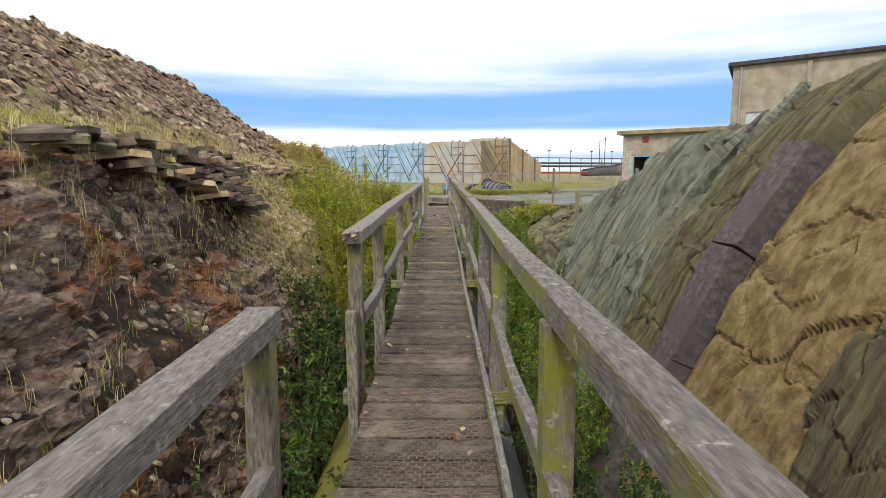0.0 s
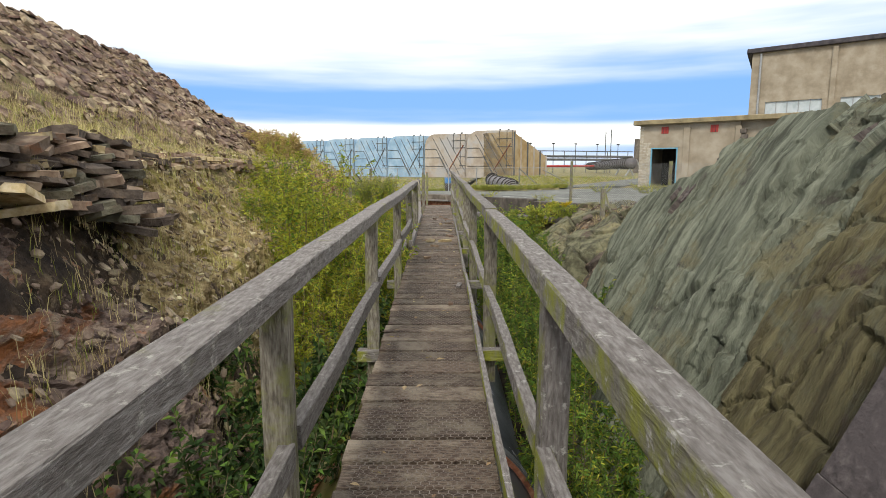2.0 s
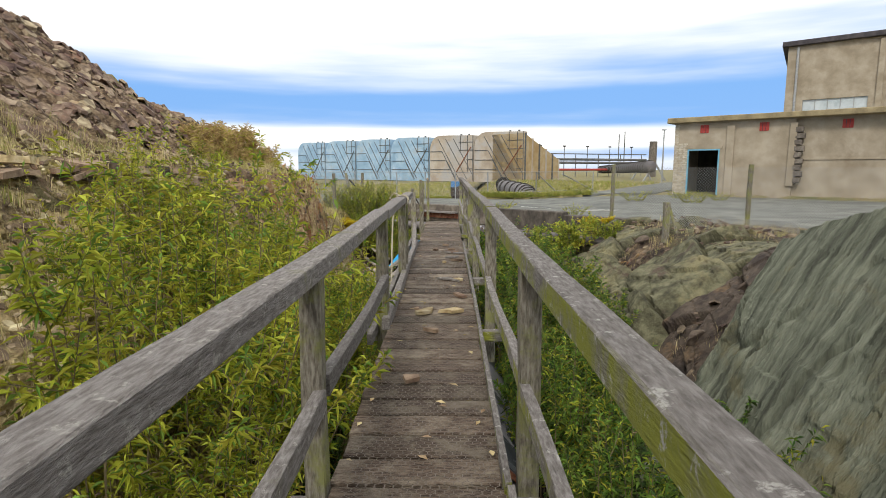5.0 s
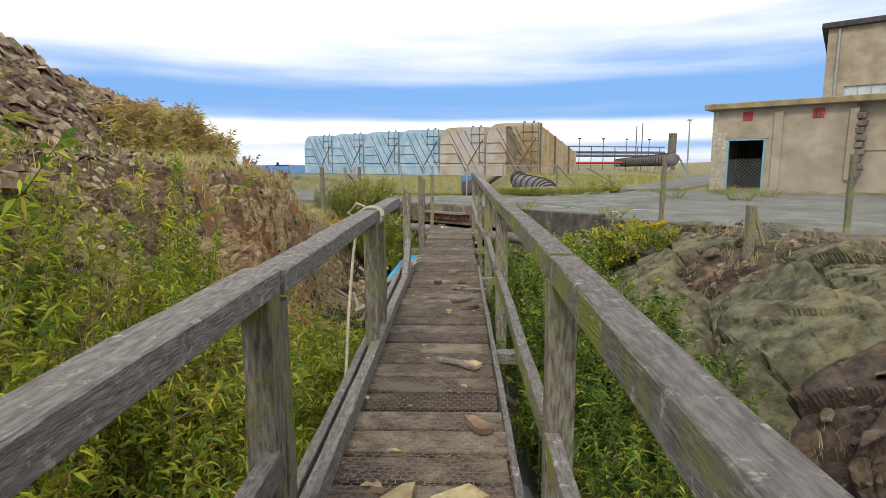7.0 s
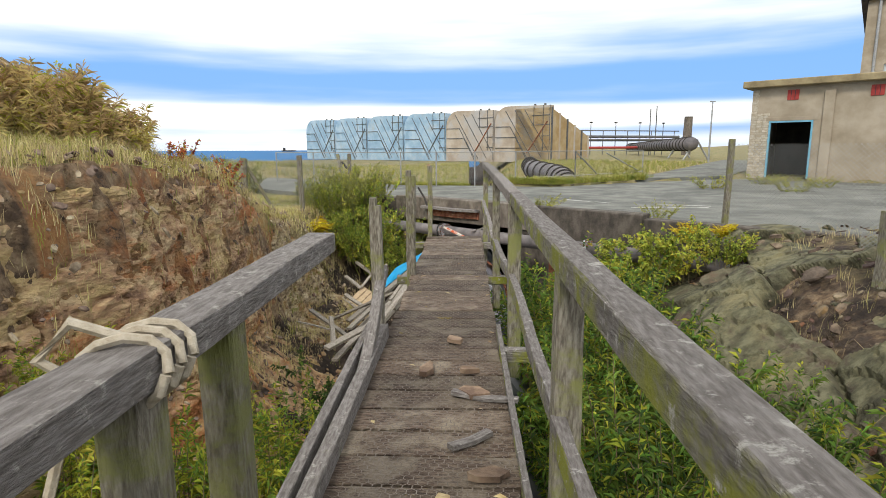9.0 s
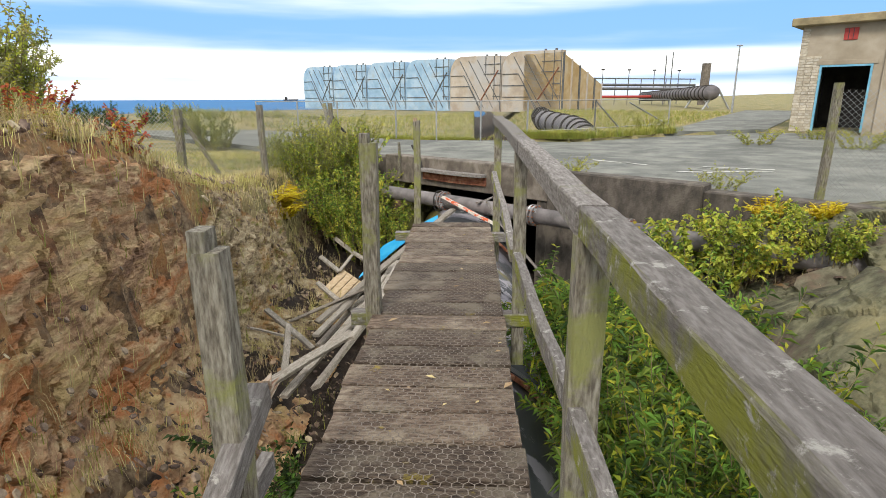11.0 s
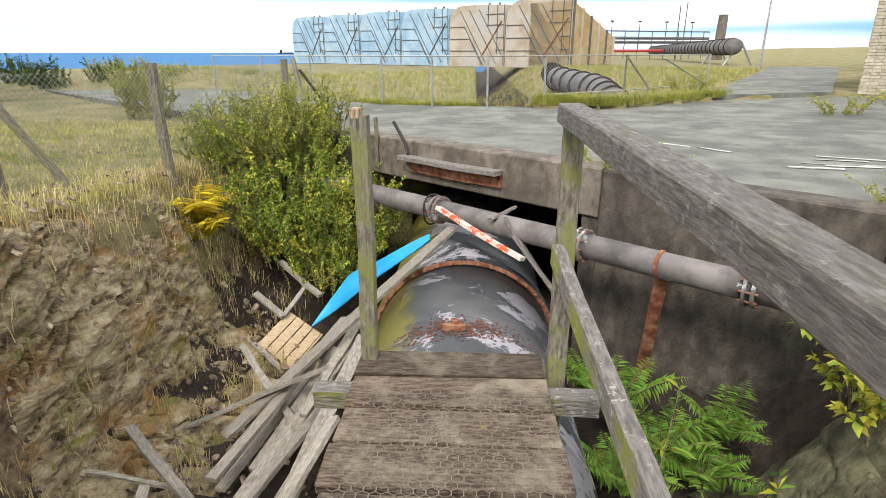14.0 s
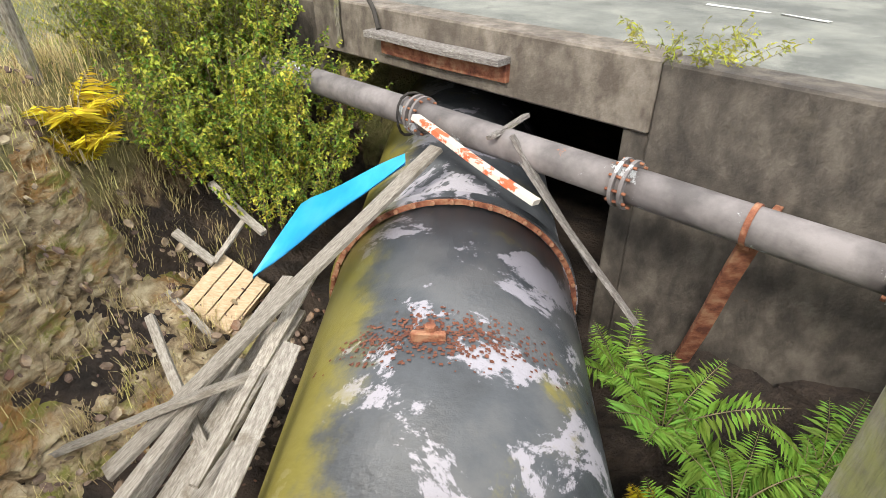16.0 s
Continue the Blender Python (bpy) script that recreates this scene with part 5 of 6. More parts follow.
# rope looped over the left rail
M_ROPE = material("rope", [(0.35, 0.3, 0.22), (0.5, 0.45, 0.36)], scale=30, bump=0.4, rough=0.9)
rope = thing("rope", "old pale rope tied round the handrail, its end hanging down", "rope")
rx0, ry0, rz0 = rail_x(15.8, False), 15.8, rail_z(15.8) - 0.045
for k in range(3):
    part("coil", tube([(rx0 + 0.085 * math.cos(a * 0.524), ry0 + 0.05 * k + 0.02 * math.sin(a), rz0 + 0.07 * math.sin(a * 0.524)) for a in range(13)], 0.011, 6), M_ROPE, rope)
part("knot", tube([(rx0 - 0.02, ry0 + 0.03, rz0 + 0.06), (rx0 - 0.1, ry0, rz0 + 0.1), (rx0 - 0.16, ry0 - 0.02, rz0 + 0.03), (rx0 - 0.1, ry0, rz0 - 0.02)], 0.012, 6), M_ROPE, rope)
part("tail", tube([(rx0 - 0.09, ry0, rz0 + 0.02), (rx0 - 0.11, ry0 - 0.15, 0.75), (rx0 - 0.1, ry0 - 0.38, 0.45), (rx0 - 0.08, ry0 - 0.75, -0.25), (rx0 - 0.07, ry0 - 0.9, -0.7)], 0.011, 6), M_ROPE, rope)


# ---- rock outcrop ----
def rock_mat(name, cols, patch, p2=None, at=(0.5, 0.66), stretch=(0.45, 4.2, 0.3), scale=2.6):
    return material(name, cols, scale=scale, stretch=stretch, bump=1.0, bump_scale=13, dist=0.006, rough=0.9, patch=patch, patch_scale=0.8, patch_at=at, patch2=p2, patch2_scale=1.6, patch2_at=(0.56, 0.7))


M_ROCKGREEN = rock_mat("green slate rock", [(0.08, 0.088, 0.066), (0.18, 0.198, 0.15), (0.29, 0.312, 0.24)], (0.21, 0.195, 0.115), (0.085, 0.08, 0.066))
M_ROCKOLIVE = rock_mat("olive slate rock", [(0.072, 0.061, 0.033), (0.132, 0.117, 0.06), (0.21, 0.187, 0.098)], (0.155, 0.165, 0.118), (0.1, 0.075, 0.06))
M_ROCKOCHRE = rock_mat("ochre rock", [(0.14, 0.092, 0.035), (0.235, 0.168, 0.07), (0.33, 0.255, 0.122)], (0.16, 0.13, 0.075), (0.12, 0.085, 0.06), (0.56, 0.74), (1, 1.4, 1), 4.5)
M_ROCKDARK = rock_mat("purple-grey rock", [(0.07, 0.057, 0.054), (0.12, 0.1, 0.094), (0.185, 0.158, 0.146)], (0.18, 0.14, 0.085))
M_BLOCK = material("lichened block", [(0.085, 0.075, 0.05), (0.14, 0.13, 0.088), (0.22, 0.205, 0.145)], scale=5, bump=0.9, bump_scale=9, dist=0.006, rough=0.9, vary=0.25, patch=(0.17, 0.12, 0.085), patch_scale=1.2, patch_at=(0.5, 0.66), patch2=(0.27, 0.24, 0.09), patch2_scale=2.5, patch2_at=(0.6, 0.7))
M_BLOCKDARK = material("dark block", [(0.055, 0.04, 0.033), (0.1, 0.077, 0.06), (0.165, 0.13, 0.1)], scale=5, bump=0.9, bump_scale=9, dist=0.006, rough=0.9, vary=0.3, patch=(0.24, 0.16, 0.09), patch_scale=1.2, patch_at=(0.55, 0.68))
M_CONCRIB = material("dark concrete rib", [(0.06, 0.05, 0.052), (0.092, 0.078, 0.08), (0.14, 0.122, 0.12)], scale=10, bump=0.6, bump_scale=20, rough=0.9, patch=(0.085, 0.072, 0.074), patch_scale=2.4, patch_at=(0.45, 0.65))
SLOPE_Z = [-3.2, -1.0, -0.15, 0.42, 1.2, 1.66, 2.1, 2.5, 3.1, 3.4]
SLOPE_X = [2.05, 3.17, 3.55, 3.86, 4.36, 4.7, 5.08, 5.5, 6.3, 6.8]


def slab(y0, y1, proud, mat, label, seed, cleave=1.0, amp=0.06, blocky=0.0, n=(60, 110)):
    """A bed of rock on the slope: planar, split by straight cleavage that runs up the dip; thick sides close it."""
    ny, nq = n
    Y, S = np.meshgrid(np.linspace(y0, y1, ny), np.linspace(0, 1, nq), indexing="ij")
    ztop = np.interp(Y, CREST_Y, CREST_Z) + 0.14 * fbm(Y * 1.3, Y * 0, seed + 2, 4)
    Z = -3.2 + (ztop + 3.2) * S
    X = np.interp(Z, SLOPE_Z, SLOPE_X)
    # splinters: straight ledges with one raised edge, long up the slope
    yl = Y + 0.16 * Z + 0.05 * fbm(Y * 0.5, Z * 0.3, seed, 2)
    ul = (yl + 0.22 * fbm(yl * 1.4, Z * 0.1, seed + 1, 3)) * cleave
    torn = 0.3 + 0.7 * smooth01(-0.2, 0.25, fbm(Y * 0.8, Z * 0.5, seed + 6, 3))
    split = 1.0 * strips(ul, Z, 0.46, 1.9, seed) + torn * (0.8 * strips(ul, Z, 0.17, 0.95, seed + 20) + 0.45 * strips(ul, Z, 0.062, 0.5, seed + 40)) + 0.2 * strips(ul, Z, 0.03, 0.3, seed + 60)
    cleft = np.exp(-(fbm(ul * 1.5, Z * 0.3, seed + 8, 4) / 0.03) ** 2)
    d = proud + amp * (split - 1.1 * cleft + 0.25 * fbm(Y * 7, Z * 7, seed + 5, 3)) + 0.12 * fbm(Y * 0.55, Z * 0.5, seed + 9, 3)
    # joints across the bed, along which plates broke away
    if blocky:
        ph, joint = plates(yl + 0.1 * fbm(Y * 2, Z * 2, seed + 3, 3), Z + 0.12 * fbm(Y * 2, Z * 2, seed + 4, 3), 0.75, 0.85, seed + 70, 0.9)
        d += blocky * 0.6 * ph - 0.05 * np.exp(-(joint / 0.05) ** 2)
    X = X - d * 0.85
    Z = Z + d * 0.5
    rim = np.minimum(Y - y0, y1 - Y) / 0.25
    X += np.where(rim < 1, (1 - np.clip(rim, 0, 1)) ** 2 * 0.12, 0)
    Y = Y + 0.10 * fbm(Z * 1.3, Y * 0.2, seed + 7, 4)
    front = np.stack([X, Y, Z], -1).reshape(-1, 3)
    back = front + np.array([1.1, 0, -0.9])
    k = ny * nq
    idx = np.arange(k).reshape(ny, nq)
    f = np.stack([idx[:-1, :-1], idx[:-1, 1:], idx[1:, 1:], idx[1:, :-1]], -1).reshape(-1, 4).tolist()
    for a, b in zip(idx[0, :-1], idx[0, 1:]):
        f.append((a, a + k, b + k, b))
    for a, b in zip(idx[-1, :-1], idx[-1, 1:]):
        f.append((a, b, b + k, a + k))
    for a, b in zip(idx[:-1, -1], idx[1:, -1]):
        f.append((a, a + k, b + k, b))
    ob = part("rock_slab", (np.concatenate([front, back]).tolist(), [tuple(int(i) for i in q) for q in f]), mat)
    return tagged(ob, label, "rock", group="rock outcrop")


slab(10.7, 14.9, 0.12, M_ROCKGREEN, "grey-green slab of splintered slate leaning over the cutting", 3, n=(340, 170), amp=0.075)
slab(9.2, 10.85, -0.06, M_ROCKGREEN, "dark-cleft band of splintered green slate", 11, n=(190, 170), amp=0.13)
slab(7.35, 9.3, 0.08, M_ROCKOLIVE, "olive-brown slate bed stained with lichen", 21, n=(170, 170), amp=0.075, blocky=0.12)
slab(4.6, 6.75, 0.12, M_ROCKOCHRE, "broad ochre rock face with blocky cracks", 31, n=(150, 190), amp=0.018, cleave=0.7, blocky=0.11)
slab(2.6, 4.75, 0.16, M_ROCKOLIVE, "jutting olive-brown rock shelf", 41, n=(150, 160), amp=0.045, cleave=0.6, blocky=0.3)
slab(0.3, 2.7, 0.22, M_ROCKDARK, "purple-grey rock ledge with deep cracks", 45, n=(120, 150), amp=0.045, cleave=0.6, blocky=0.3)
slab(-3.5, 0.4, 0.2, M_ROCKDARK, "dark purple-grey rock face beside the walkway", 51, n=(90, 120), amp=0.04, cleave=0.6, blocky=0.25)
rib = thing("concrete_rib", "dark square-edged concrete rib running up the rock face", "concrete rib")
for i, (za, zb) in enumerate(((-3.2, -1.05), (-1.05, 0.35), (0.35, 1.62))):
    xa, xb = float(np.interp(za, SLOPE_Z, SLOPE_X)), float(np.interp(zb, SLOPE_Z, SLOPE_X))
    geo, mm = beam((xa - 0.12, 7.06 - 0.02 * i, za + 0.06), (xb - 0.12, 7.06, zb + 0.06), 0.56, 0.42, 0.01, 0.008, rng)
    part("block", geo, M_CONCRIB, rib, m=mm)
crest = thing("rock_crest", "purple-grey crumbling rock crest with pale splinters", "rock")
for k in range(34):
    y = rng.uniform(6.5, 13.5)
    z = float(np.interp(y, CREST_Y, CREST_Z)) - rng.uniform(0.05, 0.7)
    x = float(np.interp(z, SLOPE_Z, SLOPE_X)) + rng.uniform(-0.1, 0.4)
    s = rng.uniform(0.1, 0.34)
    g = slate_geo(rng, s * 0.45, s * 1.9, s * 0.5, 6)
    part("splinter", g, M_ROCKGREEN if k % 3 == 0 else M_ROCKDARK, crest, m=pose(x, y, z - 0.05, rng.uniform(30, 60), rng.uniform(-40, 0), rng.uniform(-110, -60)))


def boulder(r, mat, at, label, squash=(1, 1, 0.6), rot=(0, 0, 0), seed=1, group="broken rock"):
    """An angular block: a subdivided lump cut by noise and flat planes."""
    bm = bmesh.new()
    bmesh.ops.create_icosphere(bm, subdivisions=3, radius=1.0)
    rr = random.Random(seed)
    planes = [(Vector((rr.gauss(0, 1), rr.gauss(0, 1), rr.gauss(0, 1))).normalized(), rr.uniform(0.35, 0.7)) for _ in range(10)]
    for v in bm.verts:
        p = v.co.normalized()
        for nrm, dd in planes:
            e = p.dot(nrm)
            if e > dd:
                p = p - nrm * (e - dd)
        p += p * 0.07 * noise.fractal(p * 2.1 + Vector((seed, 0, 0)), 0.8, 2.0, 4)
        v.co = Vector((p.x * squash[0], p.y * squash[1], p.z * squash[2])) * r
    bm.verts.index_update()
    g = [v.co.copy() for v in bm.verts], [[v.index for v in f.verts] for f in bm.faces]
    bm.free()
    ob = part("boulder", g, mat, m=pose(*at, *rot))
    return tagged(ob, label, "rock", group=group)


def bedded_bank(y0, y1, mat, label, seed, ny=260, nq=150):
    """The broken bank right of the walkway: big tilted plates with open joints, stepping up to the road."""
    Y, Q = np.meshgrid(np.linspace(y0, y1, ny), np.linspace(0, 1, nq), indexing="ij")
    X = 1.9 + 5.0 * Q
    Z = np.interp(X, [1.5, 2.6, 4.1, 5.4, 6.3, 12], [-3, -2.5, -1.15, -0.25, 0.0, 0.0])
    wu, wv = Y + 0.45 * X + 0.05 * fbm(Y * 1.5, X * 1.5, seed, 3), X - 0.15 * Y + 0.05 * fbm(Y * 1.5, X * 1.5, seed + 1, 3)
    big, joint = plates(wu, wv, 1.6, 1.2, seed + 2, 1.3)
    small, crack = plates(wu, wv, 0.55, 0.42, seed + 12, 0.9)
    d = 0.22 + 0.8 * big + 0.06 * small - 0.2 * np.exp(-(joint / 0.04) ** 2) - 0.04 * np.exp(-(crack / 0.05) ** 2) + 0.025 * fbm(Y * 3, X * 3, seed + 5, 5, 0.6)
    d = d * smooth01(0, 0.5, np.minimum(Y - y0, y1 - Y)) - 0.25 * smooth01(0.78, 1.0, Q)
    X, Z = X - 0.55 * d, Z + 0.8 * d
    idx = np.arange(ny * nq).reshape(ny, nq)
    faces = np.stack([idx[:-1, :-1], idx[:-1, 1:], idx[1:, 1:], idx[1:, :-1]], -1).reshape(-1, 4)
    ob = part("rocky_bank", (np.stack([X, Y, Z], -1).reshape(-1, 3).tolist(), faces.tolist()), mat)
    return tagged(ob, label, "rock", group="cutting sides")


M_PLATE = material("lichened plate rock", [(0.05, 0.048, 0.03), (0.112, 0.11, 0.066), (0.2, 0.195, 0.122)], scale=4, stretch=(1, 1.6, 1), bump=1.0, bump_scale=10, dist=0.006, rough=0.9, patch=(0.25, 0.225, 0.12), patch_scale=0.7, patch_at=(0.5, 0.68), patch2=(0.1, 0.07, 0.055), patch2_scale=0.9, patch2_at=(0.53, 0.66))
bedded_bank(17.6, 26.4, M_PLATE, "olive lichened rock plates stepping up from the cutting", 90)
bedded_bank(14.4, 18.2, M_BLOCKDARK, "dark brown crumbling rock bank with stones", 130, 130, 150)
brng = random.Random(77)
for i in range(12):
    y = 15.6 + 10.0 * brng.random()
    x = 3.0 + 2.4 * brng.random()
    r = brng.uniform(0.2, 0.45)
    boulder(r, brng.choice((M_BLOCK, M_BLOCKDARK)), (x, y, float(land(x, y)) + 0.2), "angular rock bedded in the bank", (1.2, 0.8, 0.5), (brng.uniform(0, 20), brng.uniform(-45, -20), brng.uniform(-40, 20)), 200 + i)


# ---- layered rock of the left bank ----
def bank_face(y0, y1, mat, label, seed, ny=260, nq=120, dip=0.18, top=0.97, bedding=0.2, rubble=0.1):
    """The left side of the cutting as a face of thin, dipping beds with torn edges."""
    Y, Q = np.meshgrid(np.linspace(y0, y1, ny), np.linspace(0, 1, nq), indexing="ij")
    zl = np.interp(Y, BANK_Y, BANK_Z)
    xl = np.interp(Y, [-8, 4, 7, 13, 17, 20, 24, 27, 29, 32], [-3.5, -3.5, -3.75, -4.9, -4.2, -3.5, -3.85, -4.15, -4.4, -3.8])
    xm = np.interp(Y, [-8, 7, 13, 20, 24, 28, 32], [-2.55, -2.6, -3.0, -3.0, -3.4, -3.4, -3.0])
    zm = np.interp(Y, [-8, 7, 13, 20, 24, 28, 32], [-0.2, -0.1, 0.3, -0.6, -1.9, -2.2, -1.9])
    f = np.clip(1 - Q / 0.45, 0, 1) * 0.6
    s = np.clip((Q - 0.45) / 0.55, 0, 1) * top
    X = np.where(Q < 0.45, xm + f * (-1.35 - xm), xm + (xl - xm) * s)
    Z = np.where(Q < 0.45, -3 + (zm + 3) * (1 - f) ** 1.2, zm + (zl - zm) * smooth01(0, 1, s))
    bed = Z + dip * Y + 0.25 * fbm(Y * 0.5, Z * 0.5, seed + 1, 3)
    beds = np.floor((fbm(Y * 0.7, bed * 3.2, seed + 2, 4) + 1) * 5) / 5
    ph, joint = plates(Y + 0.2 * fbm(Y * 2, Z * 2, seed + 6, 3), bed + 0.1 * fbm(Y * 2, Z * 3, seed + 7, 3), 0.55, 0.2, seed + 30, 0.8)
    d = 0.10 + bedding * (beds - 1) + rubble * fbm(Y * 3.0, bed * 7, seed + 3, 5, 0.62) + bedding * 0.35 * ph - 0.03 * np.exp(-(joint / 0.06) ** 2) + 0.16 * fbm(Y * 0.9, Z * 0.9, seed + 4, 3)
    d -= 0.12 * np.exp(-(fbm(Y * 1.4, bed * 3.0, seed + 5, 3) / 0.03) ** 2)
    d -= 0.35 * np.clip(1 - np.minimum(Y - y0, y1 - Y) / 0.6, 0, 1) + 0.25 * np.clip(Q - 0.93, 0, 1) / 0.07
    X, Z = X + d * 0.85, Z + d * 0.35
    idx = np.arange(ny * nq).reshape(ny, nq)
    faces = np.stack([idx[:-1, :-1], idx[1:, :-1], idx[1:, 1:], idx[:-1, 1:]], -1).reshape(-1, 4)
    ob = part("rocky_bank", (np.stack([X, Y, Z], -1).reshape(-1, 3).tolist(), faces.tolist()), mat)
    return tagged(ob, label, "rock", group="cutting sides")


M_BANKDARK = material("dark bedded rock", [(0.09, 0.065, 0.057), (0.21, 0.15, 0.125), (0.42, 0.32, 0.24)], scale=4.0, stretch=(1, 1.0, 2.6), bump=1.0, bump_scale=10, dist=0.008, rough=0.9, along=True,
                      patch=(0.38, 0.15, 0.055), patch_scale=0.55, patch_at=(0.5, 0.62), patch2=(0.3, 0.25, 0.09), patch2_scale=1.3, patch2_at=(0.6, 0.68))
M_BANKRED = material("rust-stained rock", [(0.22, 0.125, 0.075), (0.47, 0.3, 0.17), (0.63, 0.48, 0.28)], scale=3.0, stretch=(1, 1.0, 3.0), bump=1.0, bump_scale=10, dist=0.008, rough=0.9, along=True,
                     patch=(0.46, 0.19, 0.07), patch_scale=0.6, patch_at=(0.5, 0.62), patch2=(0.56, 0.42, 0.2), patch2_scale=0.8, patch2_at=(0.5, 0.64))
bank_face(-2.0, 9.0, M_BANKDARK, "dark purple-brown bedded rock streaked with rust", 5, 380, 150, bedding=0.12)
M_BANKGREY = material("olive-brown rock", [(0.15, 0.11, 0.068), (0.4, 0.31, 0.19), (0.6, 0.51, 0.34)], scale=4.0, stretch=(1, 1.0, 3.0), bump=1.0, bump_scale=12, dist=0.008, rough=0.9, along=True, patch=(0.36, 0.2, 0.07), patch_scale=0.8, patch_at=(0.5, 0.64), patch2=(0.25, 0.25, 0.06), patch2_scale=1.6, patch2_at=(0.52, 0.66))
bank_face(24.6, 29.0, M_BANKGREY, "olive-brown crumbling rock side of the cutting", 18, 190, 150, dip=-0.1, bedding=0.06, rubble=0.09)
bank_face(17.5, 25.0, M_BANKRED, "rust-red and ochre bedded rock side of the cutting", 8, 300, 150, dip=-0.1, bedding=0.06, rubble=0.07)
M_OCHREARTH = material("ochre earth", [(0.2, 0.14, 0.07), (0.41, 0.31, 0.15), (0.58, 0.47, 0.26)], scale=7, bump=1.0, bump_scale=16, dist=0.008, rough=0.95, patch=(0.36, 0.31, 0.08), patch_scale=1.5, patch_at=(0.5, 0.64), patch2=(0.2, 0.15, 0.11), patch2_scale=1.1, patch2_at=(0.56, 0.68))
bank_face(8.4, 18.0, M_OCHREARTH, "ochre earth slope with crumbling stones", 12, 280, 130, bedding=0.05, rubble=0.09)

# ---- dry stone ledge on the left bank ----
dry = thing("dry_stone_wall", "tumbled dry-stone wall of dark and ochre slates", "stone wall")
stone_meshes = [[mesh_of("stone", *slate_geo(rng, rng.uniform(0.16, 0.3), rng.uniform(0.18, 0.36), rng.uniform(0.045, 0.1), 8), m) for m in (M_STONE, M_OCHRE, M_BLOCK, M_BLOCKDARK)] for _ in range(8)]
z = 1.74
while z > 0.8:
    y = float(np.interp(z, [0.8, 1.3, 1.7], [9.0, 6.9, 4.3])) + rng.uniform(0, 0.3)
    while y < 9.7 + 0.4 * (z - 0.8):
        xl = float(np.interp(y, [-8, 4, 7, 13, 17], [-3.5, -3.5, -3.75, -4.9, -4.2]))
        part("stone", stone_meshes[rng.randrange(8)][rng.choice((0, 0, 1, 2, 3, 3))], None, dry, m=pose(xl + (0.3 + (1.74 - z) * 0.6) * (1 + 0.07 * max(0.0, y - 7)) + rng.uniform(-0.08, 0.1), y, z - 0.05 + rng.uniform(-0.03, 0.03), rng.uniform(-12, 12), rng.uniform(0, 16), rng.uniform(0, 360)))
        y += rng.uniform(0.24, 0.44)
    z -= 0.075
for k in range(95):
    y = 9.4 + 7.2 * rng.random()
    xl = float(np.interp(y, [4, 7, 13, 17], [-3.5, -3.75, -4.9, -4.2]))
    zt = 0.22 * rng.random()
    part("stone", stone_meshes[rng.randrange(8)][rng.choice((0, 0, 1, 3))], None, dry, m=pose(xl + 0.36 + zt * 0.8 + rng.uniform(-0.12, 0.12), y, 1.58 - zt - 0.08 * max(0.0, y - 14), rng.uniform(-9, 9), rng.uniform(0, 14), rng.uniform(0, 360)))


M_BANKSTONE = material("bank stone", [(0.08, 0.055, 0.042), (0.2, 0.145, 0.108), (0.38, 0.3, 0.22)], scale=5, bump=0.5, rough=0.9, grain=0.5, patch=(0.26, 0.14, 0.07), patch_scale=0.8, patch_at=(0.56, 0.66))


M_OCHRECHIP = material("ochre chip", [(0.15, 0.112, 0.068), (0.29, 0.228, 0.14), (0.43, 0.36, 0.24)], scale=5, bump=0.5, rough=0.9, grain=0.5, patch=(0.38, 0.24, 0.12), patch_scale=0.8, patch_at=(0.56, 0.66))
M_DARKCHIP = material("dark chip", [(0.05, 0.034, 0.026), (0.11, 0.078, 0.058), (0.2, 0.15, 0.11)], scale=5, bump=0.5, rough=0.9, grain=0.5, patch=(0.2, 0.1, 0.05), patch_scale=0.8, patch_at=(0.56, 0.66))


def scatter(name, n, area, size, mat, label, category, seed, tilt=0.5, lift=(0, 0)):
    """Many small flat stones strewn over the ground, as one spread."""
    r = np.random.default_rng(seed)
    x, y = area(r, n)
    z = land(x, y)
    e = 0.15
    nx, ny = -(land(x + e, y) - z) / e, -(land(x, y + e) - z) / e
    nx, ny = np.clip(nx, -1.2, 1.2), np.clip(ny, -1.2, 1.2)
    s = size[0] + (size[1] - size[0]) * r.random(len(x)) ** 2.5
    a = r.uniform(0, 2 * np.pi, len(x))
    V, F = [], []
    base = [(-1, -0.6), (0.2, -0.75), (1, -0.2), (0.7, 0.6), (-0.4, 0.7), (-1.05, 0.2)]
    for i in range(len(x)):
        nrm = Vector((nx[i] + r.normal() * tilt * 0.5, ny[i] + r.normal() * tilt * 0.5, 1)).normalized()
        t = nrm.orthogonal().normalized()
        t = Matrix.Rotation(a[i], 3, nrm) @ t
        b = nrm.cross(t)
        c = Vector((x[i] + lift[0] * r.random(), y[i], z[i] + lift[1])) + nrm * float(s[i]) * 0.05
        k = len(V)
        h = float(s[i] * r.uniform(0.15, 0.4))
        si = float(s[i])
        jit = r.uniform(0.75, 1.2, 6)
        for lev, sc in ((-0.3 * h, 1.05), (h, 0.9)):
            for (px, py), jj in zip(base, jit):
                V.append(c + t * (px * si * sc * float(jj)) + b * (py * si * sc * float(jj)) + nrm * lev)
        F.append((k + 6, k + 7, k + 8, k + 9, k + 10, k + 11))
        F += [(k + q, k + (q + 1) % 6, k + 6 + (q + 1) % 6, k + 6 + q) for q in range(6)]
    ob = part(name, (V, F), mat)
    return tagged(ob, label, category, kind="stuff")


